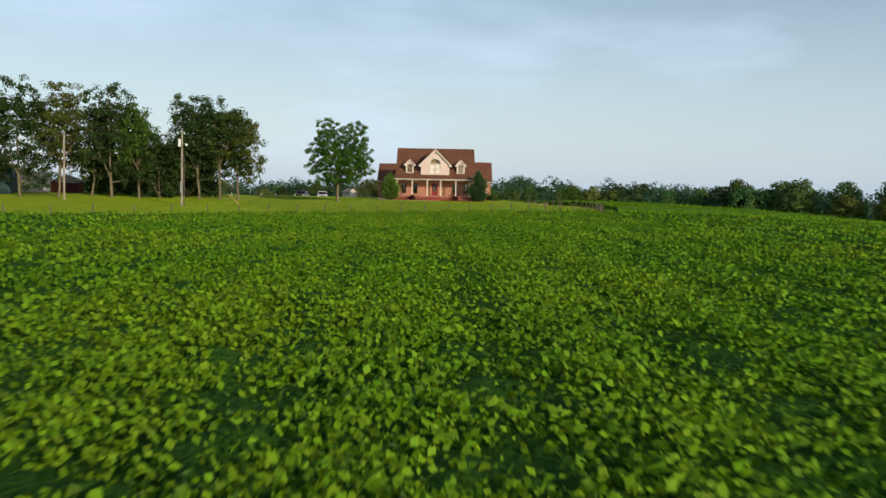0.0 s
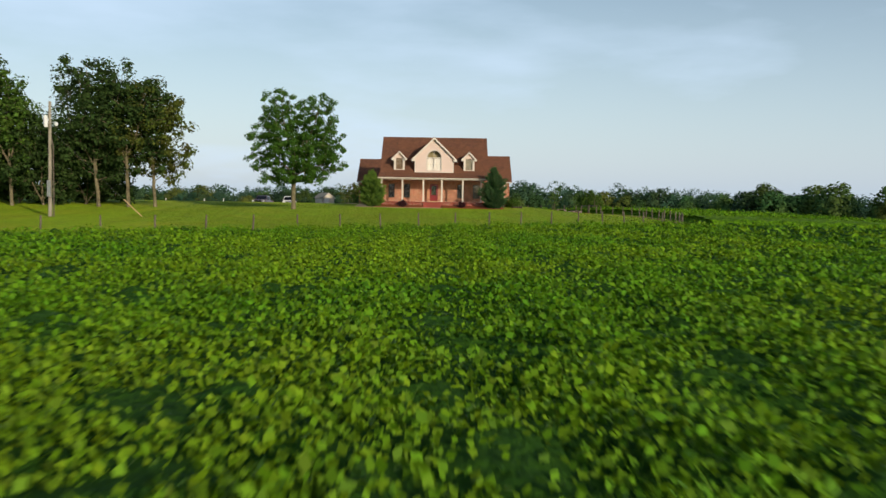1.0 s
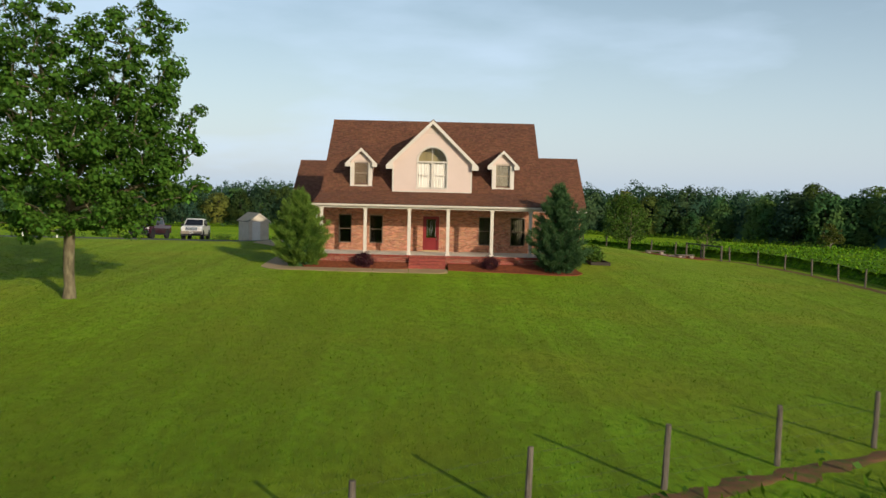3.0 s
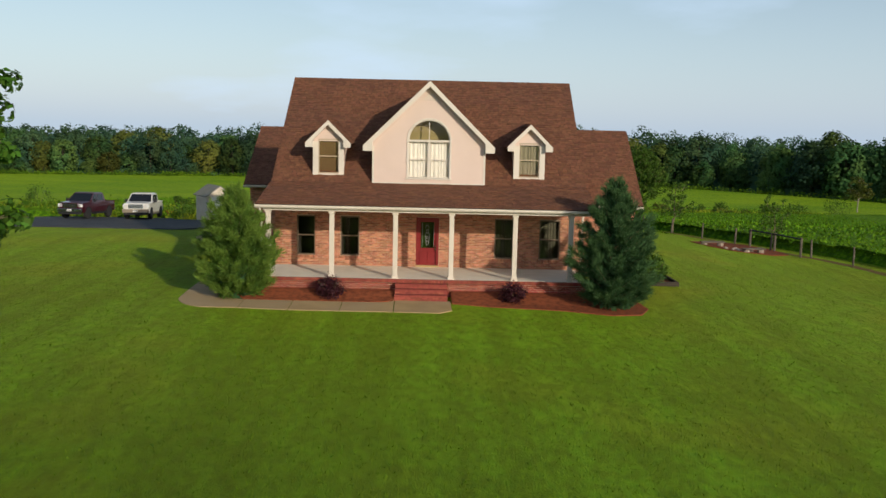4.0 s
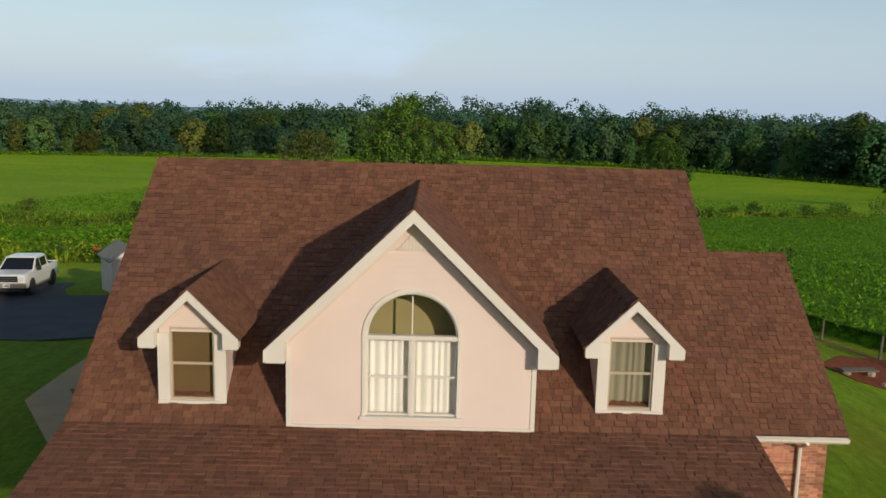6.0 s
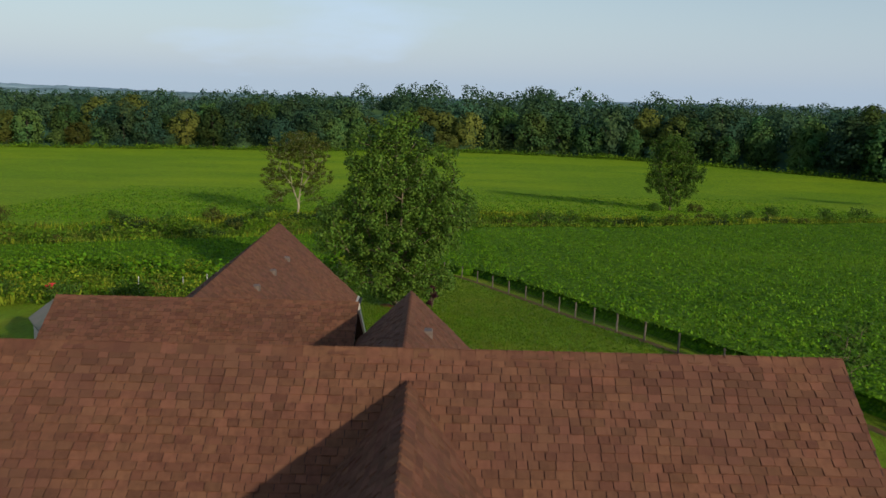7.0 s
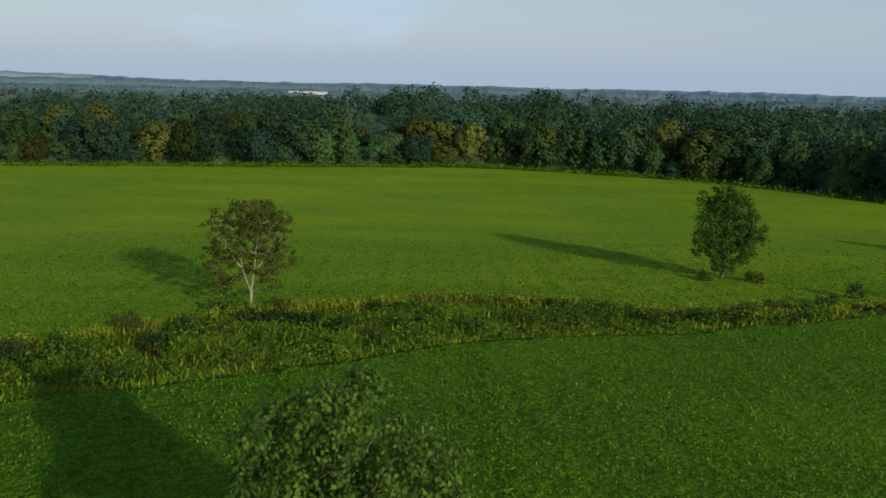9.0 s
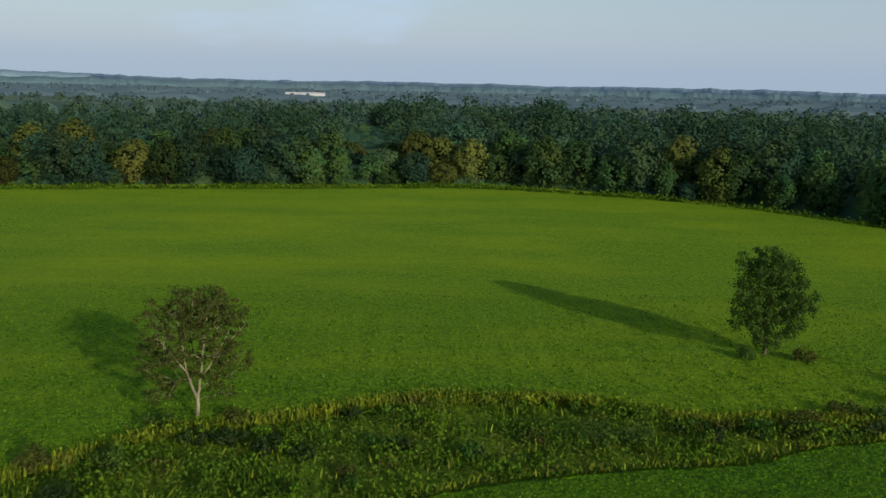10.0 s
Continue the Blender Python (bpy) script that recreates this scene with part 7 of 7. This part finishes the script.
# ---------------------------------------------------------------- vehicles
def pickup(label, m, paint, lower, plate_front=True):
    """A crew-cab pickup truck, its front towards -y. 1.66 m wide, 4.9 m long."""
    t = thing("pickup_truck", label, "truck", "parked pickup trucks", at=m)
    w = 0.83
    wheel_y = (-1.55, 1.50)

    def arch(yc):
        return [(yc + 0.42 * math.cos(a), 0.36 + 0.42 * math.sin(a)) for a in np.linspace(math.pi, 0, 9)]
    body = Geo()
    stations = [(-2.44, 0.70, 0.52, 0.94), (-2.40, 0.78, 0.46, 1.02), (-2.05, 0.83, 0.40, 1.07), (-1.25, 0.84, 0.36, 1.12), (0.95, 0.84, 0.36, 1.12), (0.97, 0.83, 0.36, 1.10), (2.30, 0.82, 0.46, 1.11), (2.42, 0.79, 0.50, 1.08)]
    rings = []
    for yy, hw, zb, zt in stations:
        zm = zb + (zt - zb) * 0.62
        rings.append([(-hw + 0.04, yy, zb), (hw - 0.04, yy, zb), (hw, yy, zb + 0.10), (hw, yy, zm), (hw - 0.03, yy, zt - 0.03), (hw - 0.08, yy, zt), (-hw + 0.08, yy, zt), (-hw + 0.03, yy, zt - 0.03),
                      (-hw, yy, zm), (-hw, yy, zb + 0.10)])
    n = len(rings[0])
    body.solid([p for rg in rings for p in rg], [tuple(range(n)), tuple(range(len(rings) * n - 1, (len(rings) - 1) * n - 1, -1))]
               + [(i * n + (j + 1) % n, i * n + j, (i + 1) * n + j, (i + 1) * n + (j + 1) % n) for i in range(len(rings) - 1) for j in range(n)])
    body = part("body", body, paint, t)
    for yc in wheel_y:
        for s in (-1, 1):
            rg = [(yc + 0.44 * math.cos(a), 0.37 + 0.44 * math.sin(a)) for a in np.linspace(math.pi, 0, 13)]
            part("wheel_arch", Geo().prism(rg, "x", *sorted((s * 0.70, s * 0.848))), BLACK, body)
    part("hood", Geo().solid([(-w + 0.04, -2.38, 1.00), (w - 0.04, -2.38, 1.00), (w - 0.02, -1.22, 1.10), (-w + 0.02, -1.22, 1.10),
                              (-w + 0.14, -2.30, 1.06), (w - 0.14, -2.30, 1.06), (w - 0.12, -1.25, 1.16), (-w + 0.12, -1.25, 1.16)],
                             [(4, 5, 6, 7), (0, 1, 5, 4), (1, 2, 6, 5), (2, 3, 7, 6), (3, 0, 4, 7)]), paint, body)
    cab = Geo().solid([(-w + 0.03, -1.28, 1.10), (w - 0.03, -1.28, 1.10), (w - 0.03, 0.98, 1.10), (-w + 0.03, 0.98, 1.10),
                       (-w + 0.14, -0.50, 1.66), (w - 0.14, -0.50, 1.66), (w - 0.14, 0.82, 1.66), (-w + 0.14, 0.82, 1.66),
                       (-w + 0.24, -0.34, 1.72), (w - 0.24, -0.34, 1.72), (w - 0.24, 0.70, 1.72), (-w + 0.24, 0.70, 1.72)],
                      [(0, 1, 5, 4), (1, 2, 6, 5), (2, 3, 7, 6), (3, 0, 4, 7), (4, 5, 9, 8), (5, 6, 10, 9), (6, 7, 11, 10), (7, 4, 8, 11), (8, 9, 10, 11)])
    cabin = part("cab", cab, paint, t)

    def glass(a, b, c, d, n):
        p = [Vector(q) for q in (a, b, c, d)]
        nv = Vector(n) * 0.008
        part("window", Geo().solid([*[q + nv for q in p], *p], [(0, 1, 2, 3), (0, 4, 5, 1), (1, 5, 6, 2), (2, 6, 7, 3), (3, 7, 4, 0)]), CAR_GLASS, cabin)
    f = lambda u, s: (s * (w - 0.09 - 0.105 * u), -1.245 + 0.70 * u, 1.125 + 0.50 * u)
    glass(f(0, -1), f(0, 1), f(1, 1), f(1, -1), (0, -0.6, 0.8))
    for s in (-1, 1):
        def q(y, u, ylean=0.0):
            return (s * (w - 0.03 - 0.11 * u), y + ylean * u, 1.10 + 0.56 * u)
        for y0, y1, l0 in ((-1.02, -0.20, 0.55), (-0.12, 0.70, 0.0)):
            pts = [q(y0, 0.14, l0), q(y1, 0.14), q(y1, 0.88), q(y0, 0.88, l0)]
            glass(*(pts if s > 0 else pts[::-1]), (s, 0, 0.2))
    glass((w - 0.16, 0.935, 1.17), (-w + 0.16, 0.935, 1.17), (-w + 0.24, 0.82, 1.54), (w - 0.24, 0.82, 1.54), (0, 1, 0.2))
    bed = part("bed", Geo().box(-w + 0.06, w - 0.06, 1.02, 2.34, 1.085, 1.11), BLACK, t)
    for s in (-1, 1):
        part("bed_rail", Geo().box(s * w - 0.05 if s > 0 else -w, w if s > 0 else -w + 0.05, 0.96, 2.42, 1.10, 1.15), paint, bed)
    part("tailgate", Geo().box(-w + 0.05, w - 0.05, 2.37, 2.43, 0.60, 1.14), paint, bed)
    grille = part("grille", Geo().box(-0.48, 0.48, -2.445, -2.40, 0.72, 1.0), CHROME, t)
    for k in range(3):
        part("grille_bar", Geo().box(-0.44, 0.44, -2.455, -2.445, 0.75 + 0.085 * k, 0.79 + 0.085 * k), BLACK, grille)
    for s in (-1, 1):
        part("headlight", Geo().box(*sorted((s * 0.50, s * 0.82)), -2.44, -2.34, 0.78, 0.98, 0.02), LAMP_GLASS, t)
        part("tail_light", Geo().box(*sorted((s * 0.66, s * 0.775)), 2.38, 2.445, 0.75, 1.02), RED_BRIGHT, t)
        part("mirror", Geo().box(*sorted((s * 0.85, s * 1.04)), -0.95, -0.83, 1.10, 1.30, 0.02), BLACK, t)
        part("running_board", Geo().box(*sorted((s * 0.80, s * 0.90)), -1.0, 0.95, 0.30, 0.36), BLACK, t)
        part("lower_trim", Geo().box(*sorted((s * 0.826, s * 0.838)), -1.05, 1.02, 0.36, 0.56), lower, t)
    part("bumper", Geo().box(-0.84, 0.84, -2.54, -2.40, 0.46, 0.68, 0.03), CHROME if lower is not PAINT_TAN else lower, t)
    part("valance", Geo().box(-0.78, 0.78, -2.48, -2.40, 0.30, 0.46, 0.02), BLACK, t)
    part("rear_bumper", Geo().box(-0.80, 0.80, 2.42, 2.54, 0.45, 0.62, 0.02), CHROME, t)
    plate = part("plate", Geo().box(-0.15, 0.15, -2.56, -2.54, 0.50, 0.64), PLATE, t)
    part("plate_bar", Geo().box(-0.11, 0.11, -2.566, -2.56, 0.545, 0.595), BLACK, plate)
    for yc in wheel_y:
        for s in (-1, 1):
            tyre = Geo().lathe(0, 0, [(0.22, -0.12), (0.34, -0.12), (0.365, -0.08), (0.365, 0.08), (0.34, 0.12), (0.22, 0.12)], 20)
            wh = part("wheel", tyre, RUBBER, t)
            wh.matrix_basis = pose(s * 0.74, yc, 0.36, 0, 90, 0)
            part("rim", Geo().lathe(0, 0, [(0.235, -0.10), (0.235, 0.10), (0.20, 0.105), (0.17, 0.07), (0.06, 0.085), (0.05, 0.10)] if s > 0 else
                                    [(0.05, -0.10), (0.06, -0.085), (0.17, -0.07), (0.20, -0.105), (0.235, -0.10), (0.235, 0.10)], 14), CHROME, wh)
    return t


CAR_GLASS = material("car_glass", (0.012, 0.014, 0.018), 0.12, spec=0.35)
pickup("white and tan crew-cab pickup truck on the driveway", pose(-20.9, 32.3, gz(-20.9, 32.3) + 0.07, -3.0, 0, 5) @ Matrix.Scale(1.10, 4), PAINT_WHITE, PAINT_TAN)
pickup("dark maroon crew-cab pickup truck on the driveway", pose(-24.6, 31.0, gz(-24.6, 31.0) + 0.07, -3.0, 0, -6) @ Matrix.Scale(1.08, 4), PAINT_RED, BLACK)


# ---------------------------------------------------------------- shed and farm buildings
def garden_shed():
    s = thing("garden_shed", "small tan sided garden shed with white door", "shed", at=pose(-15.8, 33.0, gz(-15.8, 33.0) - 0.05, 0, 0, 32) @ Matrix.Scale(1.1, 4))
    hw, d, e, p = 0.86, 1.15, 1.82, 2.42
    part("wall", Geo().prism([(-hw, -0.1), (hw, -0.1), (hw, e), (0, p - 0.05), (-hw, e)], "y", -d, -d + 0.06), SHED_SIDE, s)
    part("wall", Geo().prism([(-hw, -0.1), (hw, -0.1), (hw, e), (0, p - 0.05), (-hw, e)], "y", d - 0.06, d), SHED_SIDE, s)
    for a in (-hw, hw - 0.06):
        part("wall", Geo().box(a, a + 0.06, -d + 0.06, d - 0.06, -0.1, e), SHED_SIDE, s)
    z = 0.02
    while z < e:
        part("siding_board", Geo().solid([(-hw, -d - 0.016, z), (hw, -d - 0.016, z), (hw, -d - 0.003, z + 0.12), (-hw, -d - 0.003, z + 0.12)], [(0, 1, 2, 3)]), SHED_SIDE, s)
        part("siding_board", Geo().solid([(-hw - 0.016, d, z), (-hw - 0.016, -d, z), (-hw - 0.003, -d, z + 0.12), (-hw - 0.003, d, z + 0.12)], [(0, 1, 2, 3)]), SHED_SIDE, s)
        z += 0.12
    for k in (-1, 1):
        a, b = (k * (hw + 0.16), e - 0.10), (0, p)
        ring = [a, b, (b[0], b[1] + 0.06), (a[0], a[1] + 0.06)]
        part("roof", Geo().prism(ring if k < 0 else ring[::-1], "y", -d - 0.14, d + 0.14), SHED_ROOF, s)
        ring = [(a[0], a[1] - 0.08), (b[0], b[1] - 0.08), b, a]
        part("fascia", Geo().prism(ring if k < 0 else ring[::-1], "y", -d - 0.15, -d - 0.12), TRIM, s)
    dr = part("door", Geo().box(-0.60, 0.10, -d - 0.05, -d - 0.02, 0.03, 1.74), WHITE, s)
    part("door_handle", Geo().box(-0.02, 0.02, -d - 0.08, -d - 0.05, 0.80, 0.86), METAL, dr)
    return s


garden_shed()


def barn(name, label, x, y, hw, d, e, p, wall_mat, roof_mat, door_mat=None, turn=0, ground_z=None):
    """A simple gabled farm building facing the field."""
    b = thing(name, label, "barn", at=pose(x, y, gz(x, y) if ground_z is None else ground_z, 0, 0, turn))
    part("wall", Geo().prism([(-hw, -0.3), (hw, -0.3), (hw, e), (0, p - 0.05), (-hw, e)], "y", -d, -d + 0.12), wall_mat, b)
    part("wall", Geo().prism([(-hw, -0.3), (hw, -0.3), (hw, e), (0, p - 0.05), (-hw, e)], "y", d - 0.12, d), wall_mat, b)
    for a in (-hw, hw - 0.12):
        part("wall", Geo().box(a, a + 0.12, -d + 0.12, d - 0.12, -0.3, e), wall_mat, b)
    for k in (-1, 1):
        a, c = (k * (hw + 0.25), e - 0.10), (0, p)
        ring = [a, c, (c[0], c[1] + 0.08), (a[0], a[1] + 0.08)]
        part("roof", Geo().prism(ring if k < 0 else ring[::-1], "y", -d - 0.25, d + 0.25), roof_mat, b)
        ring = [(a[0], a[1] - 0.16), (c[0], c[1] - 0.16), c, a]
        part("fascia", Geo().prism(ring if k < 0 else ring[::-1], "y", -d - 0.28, -d - 0.25), WHITE, b)
    if door_mat:
        part("gable", Geo().prism([(-hw * 0.96, e + 0.02), (hw * 0.96, e + 0.02), (0, p - 0.10)], "y", -d - 0.03, -d - 0.004), SHED_SIDE, b)
        part("door", Geo().box(-hw * 0.62, hw * 0.62, -d - 0.06, -d - 0.01, 0.0, e * 0.86), door_mat, b)
        part("lintel", Geo().box(-hw * 0.70, hw * 0.70, -d - 0.08, -d - 0.01, e * 0.86, e * 0.95), WHITE, b)
    return b


barn("garage_barn", "small red gabled garage with white trim and dark doors", -58.75, 6.76, 2.4, 4.0, 1.72, 2.72, BARN_RED, SHED_ROOF, BARN_DOOR, 20)
barn("white_barn", "long low white metal farm building", -63.87, 4.9, 2.95, 4.0, 3.05, 3.2, WHITE, WHITE, None, 20)
barn("green_barn", "dark green metal farm building", -65.6, -4.4, 3.2, 5.0, 4.25, 4.6, GREEN_STEEL, GREEN_STEEL, None, 20)

barn("far_barn", "long white-roofed farm building far beyond the woods", -150.0, 1300.0, 6.0, 27.0, 3.0, 5.0, WHITE, WHITE, None, 90, -20.5)


# ---------------------------------------------------------------- poles and wires
def utility_pole(x, y, h, lamp):
    z = gz(x, y)
    t = thing("utility_pole", "weathered wooden utility pole with transformer" if lamp else "weathered wooden utility pole in the grove", "pole", at=pose(x, y, z))
    part("pole", Geo().tube([(0, 0, -0.3), (0.02, 0, h * 0.5), (0.05, 0.02, h)], [0.15, 0.13, 0.10], 10), BARK_PALE, t)
    if lamp:
        part("transformer", Geo().lathe(-0.26, -0.05, [(0.02, h - 2.05), (0.15, h - 2.03), (0.16, h - 1.20), (0.12, h - 1.12), (0.03, h - 1.06)], 14), PLATE, t)
        part("conduit", Geo().tube([(0.30, 0, -0.2), (0.29, 0, h * 0.62), (0.10, 0, h * 0.70)], [0.05, 0.05, 0.04], 6), POST_WOOD, t)
        part("lamp_arm", Geo().tube([(0.05, 0, h - 1.75), (0.35, -0.1, h - 1.62), (0.60, -0.2, h - 1.66)], [0.03] * 3, 6), METAL, t)
        part("lamp_head", Geo().lathe(0.62, -0.2, [(0.06, h - 1.66), (0.14, h - 1.70), (0.15, h - 1.86), (0.10, h - 1.95)], 12), PLATE, t)
        part("meter_box", Geo().box(-0.14, 0.14, -0.28, -0.12, 1.6, 2.9, 0.02), METAL, t)
    else:
        part("crossarm", Geo().tube([(-0.9, 0, h - 0.5), (0.9, 0.1, h - 0.5)], [0.05, 0.05], 6), POST_WOOD, t)
    return t


utility_pole(-31.3, -27.9, 9.2, True)
utility_pole(-48.7, -20.0, 8.9, False)
g = Geo()
a, b = Vector((-31.25, -27.9, gz(-31.3, -27.9) + 8.8)), Vector((-48.6, -20.0, gz(-48.7, -20) + 8.4))
g.tube([a.lerp(b, i / 10) - Vector((0, 0, 0.5 * math.sin(math.pi * i / 10))) for i in range(11)], [0.012] * 11, 4, False)
tagged(part("power_line", g, WIRE), "thin dark power line between the poles", "cable")
guy = thing("guy_wire", "slanting guy wire with a pale guard", "cable")
p0, p1 = Vector((-24.45, -26.2, gz(-24.45, -26.2) - 0.05)), Vector((-31.2, -27.8, gz(-31.3, -27.9) + 6.9))
part("wire", Geo().tube([p0, p1], [0.010, 0.010], 4), WIRE, guy)
part("guard", Geo().tube([p0, p0.lerp(p1, 0.21)], [0.045, 0.045], 8), CONCRETE, guy)


# ---------------------------------------------------------------- garden clutter
def wheelbarrow(x, y, turn):
    w = thing("wheelbarrow", "bright red wheelbarrow standing among garden weeds", "wheelbarrow", at=pose(x, y, gz(x, y) + 0.42, 0, 0, turn) @ Matrix.Scale(0.68, 4))
    part("tray", Geo().solid([(-0.34, -0.4, 0.42), (0.34, -0.4, 0.42), (0.30, 0.35, 0.42), (-0.30, 0.35, 0.42), (-0.46, -0.55, 0.78), (0.46, -0.55, 0.78), (0.42, 0.6, 0.74), (-0.42, 0.6, 0.74)],
                             [(3, 2, 1, 0), (0, 1, 5, 4), (1, 2, 6, 5), (2, 3, 7, 6), (3, 0, 4, 7)]), RED_BRIGHT, w)
    for s in (-1, 1):
        part("handle", Geo().tube([(s * 0.10, 0.75, 0.25), (s * 0.24, 0.2, 0.40), (s * 0.30, -0.95, 0.62)], [0.02] * 3, 6), POST_WOOD, w)
        part("leg", Geo().tube([(s * 0.26, -0.35, 0.44), (s * 0.28, -0.45, -0.58)], [0.018] * 2, 6), METAL, w)
    wh = part("wheel", Geo().lathe(0, 0, [(0.05, -0.05), (0.17, -0.045), (0.19, 0.0), (0.17, 0.045), (0.05, 0.05)], 14), RUBBER, w)
    wh.matrix_basis = pose(0, 0.78, 0.18, 0, 90, 0)


for x in (-27.3, -29.8, -34.8):
    m = thing("marker_post", "short white marker post beside the driveway", "post", "driveway markers", at=pose(x, 17.0, gz(x, 17.0)))
    part("post", Geo().tube([(0, 0, -0.15), (0, 0, 0.62), (0.01, 0, 0.66)], [0.06, 0.058, 0.035], 8), WHITE, m)
wheelbarrow(-25.1, 54.6, 10)
for i, (x, y) in enumerate([(-19.9, 57.5), (-16.8, 58.0), (-13.7, 60.8), (-7.2, 62.8), (-5.8, 62.6), (-15.5, 60.0)]):
    m = thing("garden_stake", "short white garden stake", "stake", "garden stakes", at=pose(x, y, gz(x, y)))
    part("stake", Geo().tube([(0, 0, -0.1), (0, 0, 1.25)], [0.035, 0.03], 6), WHITE, m)
# ---------------------------------------------------------------- pieces of walls and roofs
for build in PENDING:
    build()
